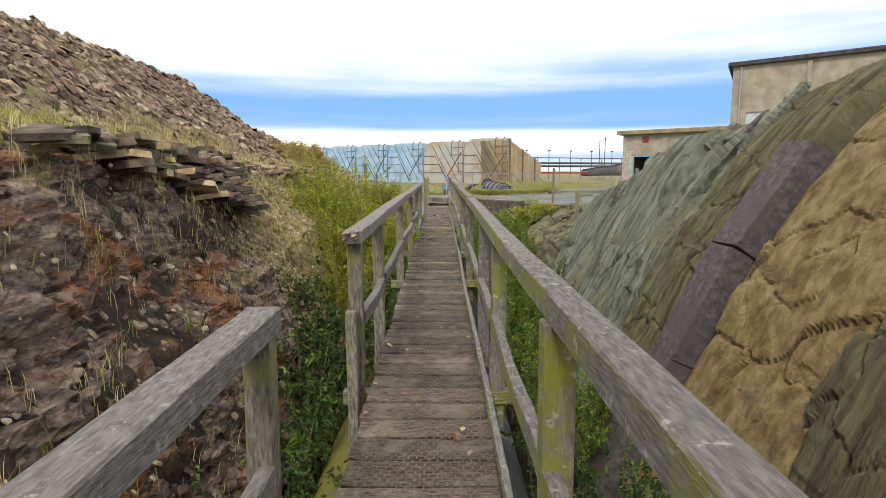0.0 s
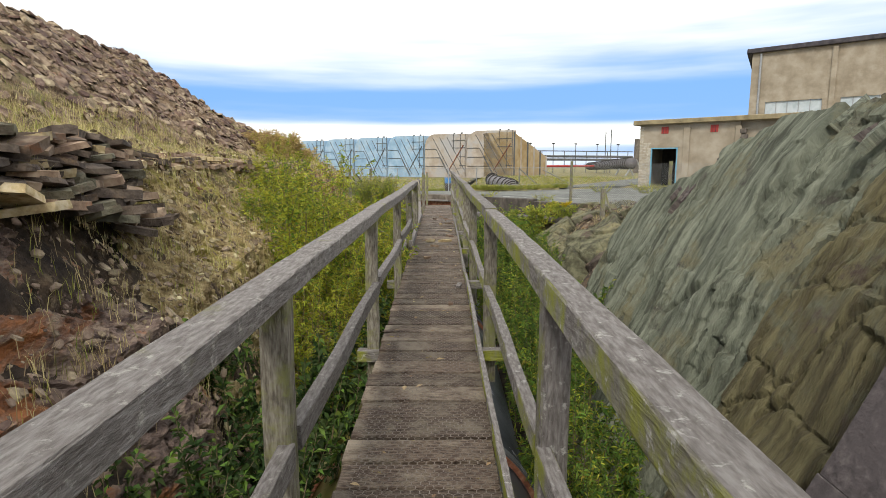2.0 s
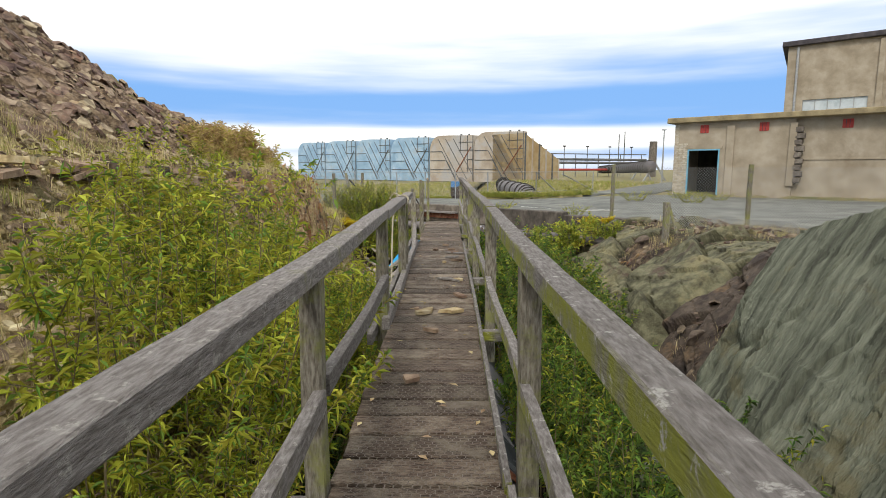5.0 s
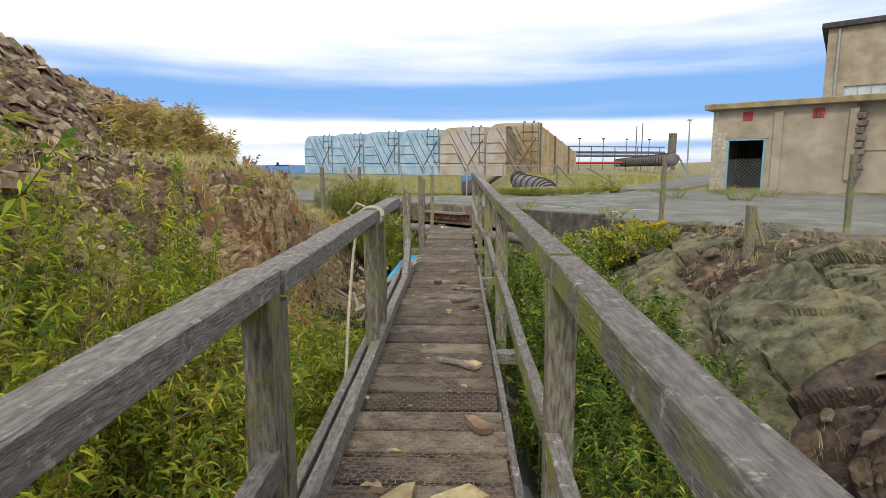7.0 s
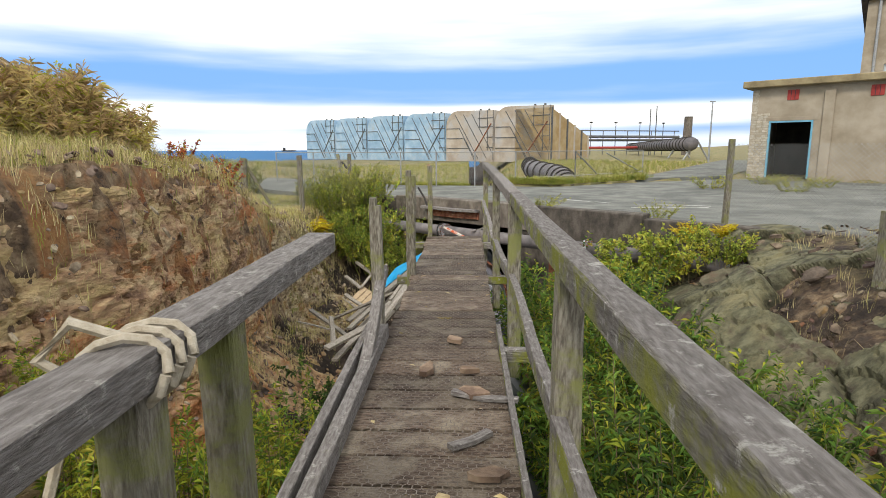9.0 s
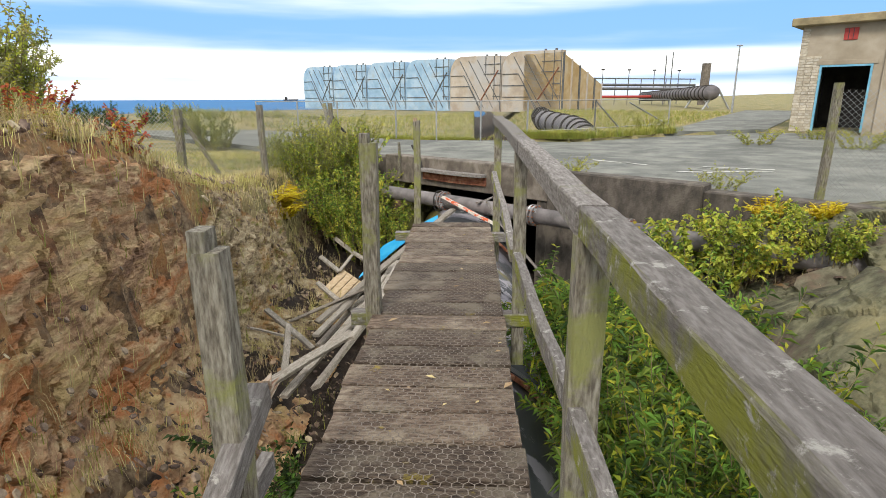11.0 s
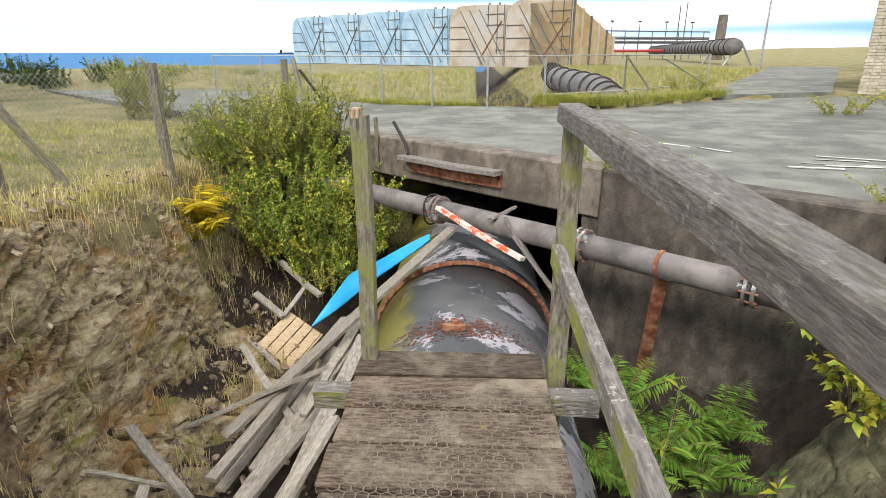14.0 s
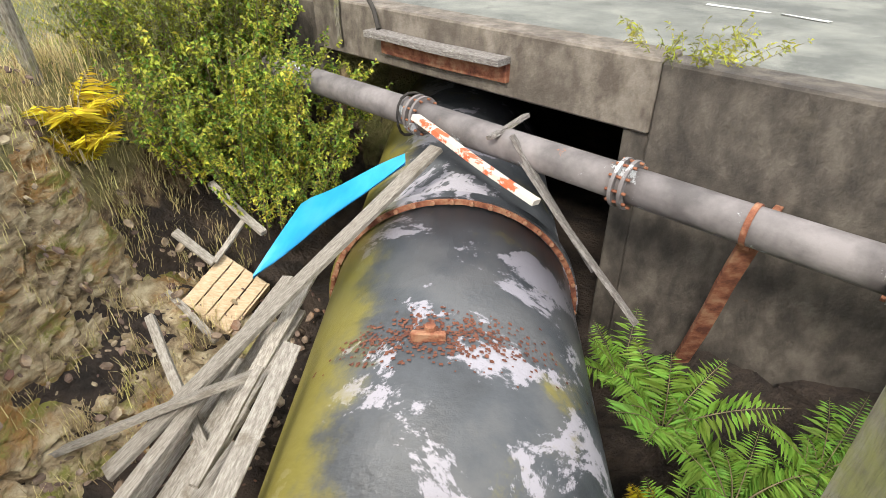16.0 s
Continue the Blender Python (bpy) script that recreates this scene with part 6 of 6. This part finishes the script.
def on_heap(r, n):
    x, y = r.uniform(-14, -5.4, n * 2), r.uniform(2, 27.5, n * 2)
    keep = (1.9 + 0.82 * (-5.9 - x) > 1.6)
    return x[keep][:n], y[keep][:n]


scatter("heap_stones", 19000, on_heap, (0.03, 0.18), M_STONES, "loose brown slate waste covering the spoil heap", "stones", 3, 0.6)
scatter("bank_stones", 5000, lambda r, n: (r.uniform(-4.7, -2.0, n), r.uniform(8.2, 18, n)), (0.01, 0.05), M_OCHRECHIP, "pale ochre gravel strewn over the earth slope", "stones", 14, 0.8, (0.2, 0.1))
scatter("bank_stones", 1800, lambda r, n: (r.uniform(-4.2, -1.7, n), r.uniform(1, 9, n)), (0.012, 0.06), M_BANKSTONE, "slate chips strewn over the bank", "stones", 4, 0.8, (0.2, 0.1))
scatter("bank_stones", 2600, lambda r, n: (r.uniform(-4.6, -1.7, n), r.uniform(17, 29, n)), (0.012, 0.06), M_BANKSTONE, "brown slate chips strewn over the bank", "stones", 24, 0.8, (0.2, 0.1))
scatter("bank_stones", 1100, lambda r, n: (r.uniform(2.2, 7, n), r.uniform(15, 26, n)), (0.02, 0.1), M_DARKCHIP, "broken stones strewn over the rocky bank", "stones", 5, 0.5, (-0.1, 0.15))


# ---- plants ----
def leaf_mat(name, a, b, c, tr=0.35):
    return material(name, [a, b, c], scale=1.3, bump=0.0, rough=0.65, grain=0.35, translucent=tr, spec=0.3)


M_WILLOW = leaf_mat("willow leaf", (0.26, 0.3, 0.03), (0.41, 0.42, 0.045), (0.56, 0.53, 0.08))
M_GREEN = leaf_mat("green leaf", (0.085, 0.15, 0.025), (0.155, 0.25, 0.04), (0.25, 0.36, 0.065))
M_DEEP = leaf_mat("deep green leaf", (0.03, 0.06, 0.018), (0.058, 0.1, 0.026), (0.1, 0.155, 0.04))
M_BRAMBLE = leaf_mat("bramble leaf", (0.23, 0.28, 0.04), (0.42, 0.45, 0.065), (0.64, 0.56, 0.08))
M_GREYLEAF = leaf_mat("grey-green leaf", (0.17, 0.18, 0.07), (0.28, 0.29, 0.12), (0.4, 0.39, 0.19))
M_FERN = leaf_mat("fern frond", (0.1, 0.19, 0.03), (0.17, 0.3, 0.04), (0.25, 0.38, 0.06))
M_FERNGOLD = leaf_mat("golden fern frond", (0.48, 0.36, 0.02), (0.66, 0.52, 0.03), (0.6, 0.56, 0.06))
M_REDLEAF = leaf_mat("red leaf", (0.3, 0.05, 0.035), (0.46, 0.1, 0.055), (0.5, 0.19, 0.07))
M_STRAW = leaf_mat("dry grass", (0.43, 0.34, 0.17), (0.58, 0.48, 0.26), (0.48, 0.44, 0.15), 0.25)
M_GRASS = leaf_mat("grass", (0.17, 0.21, 0.04), (0.28, 0.3, 0.055), (0.4, 0.38, 0.09), 0.25)
M_TAWNY = leaf_mat("tawny grass", (0.42, 0.3, 0.12), (0.6, 0.45, 0.22), (0.55, 0.46, 0.17), 0.25)
M_STEM = material("stem", [(0.12, 0.1, 0.06), (0.24, 0.19, 0.1)], scale=8, bump=0.2, rough=0.85)


def leaves_at(P, T, length, width, r, droop=0.3):
    """Pointed folded leaves at points P that grow along T: arrays in, vertices and faces out."""
    n = len(P)
    T = T / np.linalg.norm(T, axis=1, keepdims=True)
    up = r.normal(size=(n, 3)) * 0.5 + np.array([0, 0, 1.0])
    S = np.cross(T, up)
    S /= np.linalg.norm(S, axis=1, keepdims=True) + 1e-9
    N = np.cross(S, T)
    L = length * r.uniform(0.6, 1.25, (n, 1))
    W = width * r.uniform(0.7, 1.2, (n, 1))
    mid = P + T * L * 0.45
    tip = P + T * L - np.array([0, 0, 1.0]) * L * droop
    a, b = mid + S * W * 0.5 + N * W * 0.15, mid - S * W * 0.5 + N * W * 0.15
    V = np.stack([P, a, tip, b], 1).reshape(-1, 3)
    k = np.arange(n)[:, None] * 4
    F = np.concatenate([k + np.array([[0, 1, 2]]), k + np.array([[0, 2, 3]])])
    return V, F


def shrub(name, label, seed, stems, height, spread, per_stem, leaf, mats, lean=0.35, low=0.15, branch=2, category="shrub", droop=0.3, stem_r=0.012):
    """A many-stemmed plant: curved stems with side twigs, and single leaves set along all of them."""
    r = np.random.default_rng(seed)
    geos, P, T = [], [], []
    for s in range(stems):
        a, rad = r.uniform(0, 2 * np.pi), spread * np.sqrt(r.random()) * 0.45
        b = np.array([rad * np.cos(a), rad * np.sin(a), -0.1])
        h = height * r.uniform(0.55, 1.0)
        out = np.array([np.cos(a), np.sin(a), 0]) * lean * r.uniform(0.3, 1.3) * spread * 0.6 + r.normal(size=3) * [0.12, 0.12, 0] * height * 0.3
        line = [b + np.array([0, 0, h + 0.1]) * t + out * t ** 1.7 for t in np.linspace(0, 1, 6)]
        geos.append(tube(line, [stem_r * (1 - 0.85 * t) for t in np.linspace(0, 1, 6)], 4, False))
        lines = [(line, per_stem)]
        for q in range(branch):
            i = r.integers(1, 5)
            d = r.normal(size=3) * [1, 1, 0.4] + [0, 0, 0.5]
            d = d / np.linalg.norm(d) * h * r.uniform(0.12, 0.3)
            tw = [line[i] + d * t + np.array([0, 0, 0.1 * h]) * t * t for t in np.linspace(0, 1, 4)]
            geos.append(tube(tw, [stem_r * 0.5, stem_r * 0.4, stem_r * 0.25, stem_r * 0.1], 3, False))
            lines.append((tw, per_stem // 2))
        for ln, cnt in lines:
            ln = np.array(ln)
            lo = low if len(ln) == 6 else 0.1
            t = lo + (1 - lo) * r.random(cnt)
            f = t * (len(ln) - 1)
            i = np.minimum(f.astype(int), len(ln) - 2)
            p = ln[i] + (ln[i + 1] - ln[i]) * (f - i)[:, None]
            d = (ln[i + 1] - ln[i]) / np.linalg.norm(ln[i + 1] - ln[i], axis=1, keepdims=True)
            P.append(p)
            T.append(d * 0.55 + r.normal(size=(cnt, 3)) * 0.6)
    root = thing(name, label, category)
    part("stem_tangle", join(*geos), M_STEM, root)
    P, T = np.concatenate(P), np.concatenate(T)
    pick = r.random(len(P))
    lo = 0.0
    for m, share in mats:
        sel = (pick >= lo) & (pick < lo + share)
        lo += share
        if sel.any():
            V, F = leaves_at(P[sel], T[sel], leaf[0], leaf[1], r, droop)
            part("foliage", (V.tolist(), F.tolist()), m, root)
    return root


def planted(master, spots, group, seed=1):
    """The master at the first spot and copies of it at the others: x, y, base z, scale."""
    r = random.Random(seed)
    master["group"] = group
    for i, (x, y, z, s) in enumerate(spots):
        ob = master if i == 0 else copy_thing(master, pose(0, 0, 0))
        ob.matrix_basis = pose(x, y, z, r.uniform(-5, 5), r.uniform(-5, 5), r.uniform(0, 360)) @ Matrix.Diagonal((s, s, s * r.uniform(0.9, 1.1), 1))


willow = shrub("willow_shrub", "bright yellow-green willow shrub with many thin stems", 7, 42, 2.9, 2.0, 95, (0.10, 0.022), ((M_WILLOW, 0.75), (M_GREEN, 0.25)), low=0.25, branch=4)
planted(willow, [(-1.95, 12.3, -1.25, 1.02), (-2.5, 13.4, -0.95, 0.93), (-1.8, 14.6, -1.6, 0.85), (-2.7, 15.3, -1.0, 0.8), (-3.5, 14.6, 0.2, 0.62), (-1.9, 11.0, -1.9, 0.72), (-2.9, 16.6, -0.9, 0.55), (-1.9, 16.3, -1.7, 0.75), (-2.6, 17.8, -1.2, 0.55)], "willows by the walkway", 2)
willow2 = shrub("willow_herb", "tall yellow-green willowherb with narrow leaves", 17, 34, 1.5, 1.2, 64, (0.1, 0.02), ((M_GREEN, 0.5), (M_WILLOW, 0.5)), low=0.25, branch=2, stem_r=0.008)
planted(willow2, [(-1.5, 18.6, -2.0, 0.9), (-1.7, 20.0, -2.2, 0.9), (-2.9, 14.4, -0.2, 0.75), (-3.3, 15.6, 0.0, 0.7), (-3.0, 17.2, -0.4, 0.8), (-3.2, 13.2, 0.1, 0.6), (-1.45, 13.6, -1.5, 1.0), (-1.4, 15.4, -1.6, 1.0), (-1.5, 17.0, -1.8, 1.0), (-2.3, 18.4, -1.4, 0.8)], "willowherb in the cutting", 3)
leafy = shrub("leafy_shrub", "dense fresh-green shrub of small narrow leaves", 19, 44, 1.5, 1.25, 105, (0.075, 0.017), ((M_GREEN, 0.62), (M_DEEP, 0.18), (M_WILLOW, 0.2)), low=0.12, branch=3, stem_r=0.008)
planted(leafy, [(1.35, 14.2, -2.0, 1.15), (1.5, 15.6, -1.9, 1.2), (1.25, 16.8, -1.9, 1.25), (1.55, 18.2, -1.8, 1.3), (1.3, 19.6, -1.9, 1.3), (1.7, 20.8, -1.9, 1.2), (1.35, 21.9, -2.1, 1.45), (1.9, 22.9, -2.0, 1.3), (1.25, 23.4, -2.4, 1.4), (1.7, 12.6, -2.1, 1.1), (1.45, 11.0, -2.2, 1.1),
                (1.4, 9.0, -2.4, 1.1), (1.6, 7.2, -2.5, 1.0), (2.2, 17.2, -1.9, 1.1), (2.3, 21.6, -1.9, 0.9), (2.5, 19.4, -1.9, 1.0)], "green shrubs in the cutting", 13)
dark_bush = shrub("dark_bush", "dense dark green bush low in the cutting", 27, 30, 1.5, 1.5, 80, (0.075, 0.035), ((M_DEEP, 0.75), (M_GREEN, 0.25)), low=0.1, branch=3)
planted(dark_bush, [(-1.75, 4.6, -2.4, 1.1), (-1.7, 6.2, -2.2, 1.2), (-1.8, 8.0, -2.1, 1.3), (-1.7, 9.6, -2.1, 1.3), (-1.65, 3.0, -2.6, 1.0), (-1.65, 12.8, -2.4, 1.0), (1.5, 5.4, -2.8, 1.0), (1.6, 3.6, -2.9, 1.0), (-1.6, 15.2, -2.5, 1.0), (-1.7, 17.4, -2.5, 1.0), (-1.75, 21.4, -2.7, 1.0), (2.1, 15.6, -2.5, 1.0), (2.3, 13.4, -2.4, 1.0), (2.4, 23.6, -2.5, 0.9), (-2.6, 9.0, -0.9, 0.5), (-2.5, 5.0, -0.9, 0.45), (-19.0, 47.0, -0.2, 1.0), (-20.6, 48.0, -0.2, 1.1), (-22.2, 49.0, -0.2, 1.0), (-17.4, 48.5, -0.2, 0.9)], "bushes in the cutting", 4)
bramble = shrub("bramble", "tangled bramble bush with yellowing leaves", 37, 46, 1.5, 1.9, 80, (0.06, 0.04), ((M_BRAMBLE, 0.6), (M_GREEN, 0.4)), lean=0.6, low=0.12, branch=3)
planted(bramble, [(-2.9, 30.0, -1.5, 0.9), (-3.1, 30.6, -1.3, 1.0), (-2.4, 30.6, -1.8, 1.0), (-2.35, 29.8, -2.0, 0.75), (-3.5, 31.2, -0.9, 1.0)], "brambles by the wall", 5)
yellowing = shrub("bramble", "bramble with broad bright yellow-green leaves", 39, 30, 1.35, 1.6, 42, (0.11, 0.075), ((M_BRAMBLE, 0.8), (M_GREEN, 0.2)), lean=0.7, low=0.2, branch=3)
planted(yellowing, [(3.3, 25.6, -1.2, 0.85), (3.9, 25.4, -0.9, 0.7), (4.6, 24.9, -0.6, 0.5)], "yellowing brambles", 15)
sallow = shrub("sallow_bush", "grey-green sallow bush with reddish twigs", 47, 46, 1.7, 1.6, 110, (0.06, 0.026), ((M_GREYLEAF, 0.55), (M_BRAMBLE, 0.45)), low=0.2, branch=4)
planted(sallow, [(-3.5, 31.4, -0.7, 0.95), (-3.9, 30.6, -0.7, 0.9), (-3.2, 32.2, -0.5, 0.85), (-4.1, 31.9, -0.4, 0.8), (-20.2, 38.6, -0.3, 3.6), (-21.8, 38.0, -0.3, 3.3), (-19.4, 39.8, -0.3, 2.6), (-21.0, 40.2, -0.3, 3.4), (-5.2, 32.8, -0.3, 0.5), (-9.0, 37.0, -0.3, 0.8), (-13.0, 43.0, -0.2, 0.8), (-15.0, 50.0, -0.3, 0.8), (-18.0, 52.0, -0.3, 0.9), (-12.0, 51.5, -0.3, 0.7), (-20.5, 53.0, -0.3, 0.8), (-9.5, 52.5, -0.3, 0.6), (-16.5, 51.0, -0.3, 0.7)], "sallow bushes", 6)
redbush = shrub("red_bush", "low bush turned autumn red on the bank edge", 57, 24, 0.55, 1.1, 60, (0.05, 0.025), ((M_REDLEAF, 0.8), (M_BRAMBLE, 0.2)), low=0.2)
planted(redbush, [(-4.55, 23.9, 0.75, 1.25), (-4.85, 23.3, 0.95, 1.2), (-4.5, 24.5, 0.5, 0.8)], "red bushes", 7)
goldbush = shrub("broom_bush", "dense golden-olive bush at the end of the heap", 77, 90, 1.15, 1.5, 110, (0.17, 0.008), ((M_TAWNY, 0.88), (M_WILLOW, 0.12)), low=0.1, branch=4, stem_r=0.005)
planted(goldbush, [(-5.7, 22.0, 1.35, 1.0), (-5.0, 22.2, 1.15, 0.75), (-6.5, 22.4, 1.6, 0.9), (-4.2, 22.6, 0.85, 0.5)], "golden bushes", 11)
weeds = shrub("yard_weed", "scrubby weed growing through the asphalt", 67, 22, 0.55, 1.0, 34, (0.07, 0.016), ((M_GREYLEAF, 0.5), (M_WILLOW, 0.5)), low=0.2, lean=0.8, stem_r=0.005)
planted(weeds, [(1.75, 28.9, -0.08, 0.8), (9.4, 37.2, -0.1, 1.1), (11.6, 35.4, -0.1, 1.1), (12.6, 39.5, -0.1, 1.0), (8.0, 44.5, 0.0, 1.2), (4.2, 27.4, -0.05, 0.6), (13.9, 37.6, -0.1, 0.8)], "yard weeds", 8)


def fern(name, label, seed, fronds, length, mats, spread=0.75, droop=0.62):
    """A shuttlecock of arching fronds, each with paired, tapering leaflets."""
    r = np.random.default_rng(seed)
    root = thing(name, label, "fern")
    P, T, LL, geos = [], [], [], []
    for k in range(fronds):
        a = 2 * np.pi * k / fronds + r.uniform(-0.3, 0.3)
        L = length * r.uniform(0.7, 1.1)
        d = np.array([np.cos(a), np.sin(a), 0])
        out, fall = spread * r.uniform(0.35, 1.15), droop * r.uniform(0.4, 1.1)
        line = [d * L * out * t ** 1.2 + np.array([0, 0, L * (0.95 * t - fall * t * t)]) for t in np.linspace(0, 1, 9)]
        geos.append(tube(line, [0.006 * (1 - 0.8 * t) for t in np.linspace(0, 1, 9)], 3, False))
        side = np.cross(d, [0, 0, 1])
        for t in np.linspace(0.12, 0.98, 26):
            f = t * 8
            i = min(int(f), 7)
            p = line[i] + (line[i + 1] - line[i]) * (f - i)
            w = L * 0.26 * math.sin(math.pi * min(1, t * 0.9 + 0.12)) ** 0.8
            for sg in (-1, 1):
                P.append(p)
                T.append(side * sg + d * 0.35 + [0, 0, r.normal() * 0.12])
                LL.append(w)
    P, T, LL = np.array(P), np.array(T), np.array(LL)
    V, F = leaves_at(P, T, 1.0, 0.2, r, 0.1)
    V = V.reshape(-1, 4, 3)
    V = P[:, None, :] + (V - P[:, None, :]) * LL[:, None, None]
    part("rachis", join(*geos), M_STEM, root)
    part("foliage", (V.reshape(-1, 3).tolist(), F.tolist()), mats, root)
    return root


gfern = fern("fern", "fresh green fern at the foot of the wall", 3, 11, 0.85, M_FERN)
planted(gfern, [(1.35, 26.7, -2.05, 1.0), (1.7, 26.2, -2.2, 1.05), (1.25, 25.9, -2.3, 0.9), (2.0, 26.0, -2.3, 0.9), (1.6, 25.4, -2.5, 1.0), (1.2, 27.3, -2.2, 0.8), (2.3, 26.4, -2.1, 0.8), (1.35, 13.4, -1.9, 0.9), (1.45, 16.2, -1.7, 0.8), (-1.55, 6.0, -1.9, 0.8), (-1.5, 21.6, -2.3, 0.9), (1.1, 24.7, -2.5, 0.9)], "green ferns", 9)
yfern = fern("fern", "golden yellow bracken fern on the bank", 5, 22, 0.62, M_FERNGOLD, 0.68, 0.5)
planted(yfern, [(-4.05, 29.05, -0.85, 1.6), (-3.85, 28.9, -1.0, 1.15), (4.3, 26.0, -0.4, 0.9), (4.8, 25.4, -0.25, 0.8), (1.2, 26.3, -2.5, 0.5)], "golden ferns", 10)


def grass_spread(name, n, area, h, mat, label, seed, clump=8, lift=(0, 0)):
    """Blades of grass in clumps over the ground, as one spread."""
    r = np.random.default_rng(seed)
    x, y = area(r, n)
    x, y = np.repeat(x, clump) + r.normal(size=len(x) * clump) * 0.05, np.repeat(y, clump) + r.normal(size=len(y) * clump) * 0.05
    z = land(x, y) + lift[1]
    x = x + lift[0]
    m = len(x)
    a = r.uniform(0, 2 * np.pi, m)
    H = h * r.uniform(0.4, 1.15, m)
    w = 0.0012 + 0.0018 * r.random(m) + 0.00008 * np.hypot(x, y - 12) 
    lean = r.uniform(0.15, 1.1, m) * H
    dx, dy = np.cos(a), np.sin(a)
    b0 = np.stack([x - dy * w, y + dx * w, z - 0.03], 1)
    b1 = np.stack([x + dy * w, y - dx * w, z - 0.03], 1)
    mid0 = np.stack([x - dy * w * 0.7 + dx * lean * 0.35, y + dx * w * 0.7 + dy * lean * 0.35, z + H * 0.6], 1)
    mid1 = np.stack([x + dy * w * 0.7 + dx * lean * 0.35, y - dx * w * 0.7 + dy * lean * 0.35, z + H * 0.6], 1)
    tip = np.stack([x + dx * lean, y + dy * lean, z + H * 0.97], 1)
    V = np.stack([b0, b1, mid1, mid0, tip], 1).reshape(-1, 3)
    k = np.arange(m)[:, None] * 5
    F = [tuple(q) for q in (k + np.array([[0, 1, 2, 3]])).tolist()] + [tuple(q) for q in (k + np.array([[3, 2, 4]])).tolist()]
    ob = part(name, (V.tolist(), F), mat)
    return tagged(ob, label, "grass", kind="stuff")


def shelf_area(r, n):
    y = r.uniform(0, 26, n)
    xl = np.interp(y, [-8, 4, 7, 13, 17, 20, 24, 27], [-3.5, -3.5, -3.75, -4.9, -4.2, -3.5, -3.85, -4.15])
    return xl - 0.1 - 1.9 * r.random(n) ** 1.2, y


def island(r, n):
    u, v = r.uniform(-34, -3.0, n * 2), r.uniform(5.5, 46, n * 2)
    keep = v > np.interp(u, ROAD_U, ROAD_V) + 0.1
    keep &= ~((v > 13.9) & (u > -3.4 - (v - 14) * 0.205 - 0.2))
    u, v = u[keep][:n], v[keep][:n]
    return 1.3 + 0.766 * u + 0.643 * v, 28.8 - 0.643 * u + 0.766 * v


def left_flat(r, n):
    return r.uniform(-13, -3.9, n), r.uniform(25.5, 36, n)


def road_rim(r, n):
    u = r.uniform(-12, -3.0, n)
    v = np.interp(u, ROAD_U, ROAD_V) + r.exponential(0.35, n)
    return 1.3 + 0.766 * u + 0.643 * v, 28.8 - 0.643 * u + 0.766 * v


grass_spread("dry_grass", 3600, shelf_area, 0.26, M_STRAW, "pale dry grass along the bank shelf", 1)
grass_spread("green_grass", 1500, shelf_area, 0.26, M_GRASS, "tufts of green grass along the bank shelf", 2)
grass_spread("dry_grass", 2200, left_flat, 0.1, M_STRAW, "dry straw-coloured grass by the fence", 3)
grass_spread("green_grass", 3200, left_flat, 0.08, M_GRASS, "yellow-green grass by the fence", 4)
grass_spread("dry_grass", 3400, island, 0.26, M_STRAW, "dry grass covering the ground beyond the road", 5)
grass_spread("green_grass", 4600, island, 0.34, M_GRASS, "green grass covering the ground beyond the road", 6)
grass_spread("green_grass", 2600, road_rim, 0.3, M_GRASS, "grass fringe along the road edge", 7)
grass_spread("dry_grass", 800, lambda r, n: (r.uniform(-4.4, -1.9, n), 17 - 15 * r.random(n) ** 1.4), 0.16, M_STRAW, "sparse dry tufts on the earth bank", 8, 12, (0.13, 0.1))
grass_spread("green_grass", 420, lambda r, n: (r.uniform(-4.4, -1.9, n), r.uniform(1, 26, n)), 0.15, M_GRASS, "sparse green tufts on the earth bank", 9, 9, (0.13, 0.1))
grass_spread("dry_grass", 500, lambda r, n: (r.uniform(3.4, 8, n), r.uniform(15.5, 26.5, n)), 0.24, M_STRAW, "dry tufts among the broken rock", 10, 7)
grass_spread("dry_grass", 800, lambda r, n: (r.uniform(-4.6, -3.4, n), r.uniform(22, 30, n)), 0.22, M_STRAW, "dry grass hanging over the bank edge", 11, 8)
grass_spread("dry_grass", 620, lambda r, n: (r.uniform(-4.4, -2.7, n), r.uniform(18.5, 29.5, n)), 0.15, M_STRAW, "dry tufts clinging to the rock side", 12, 10, (0.14, 0.08))
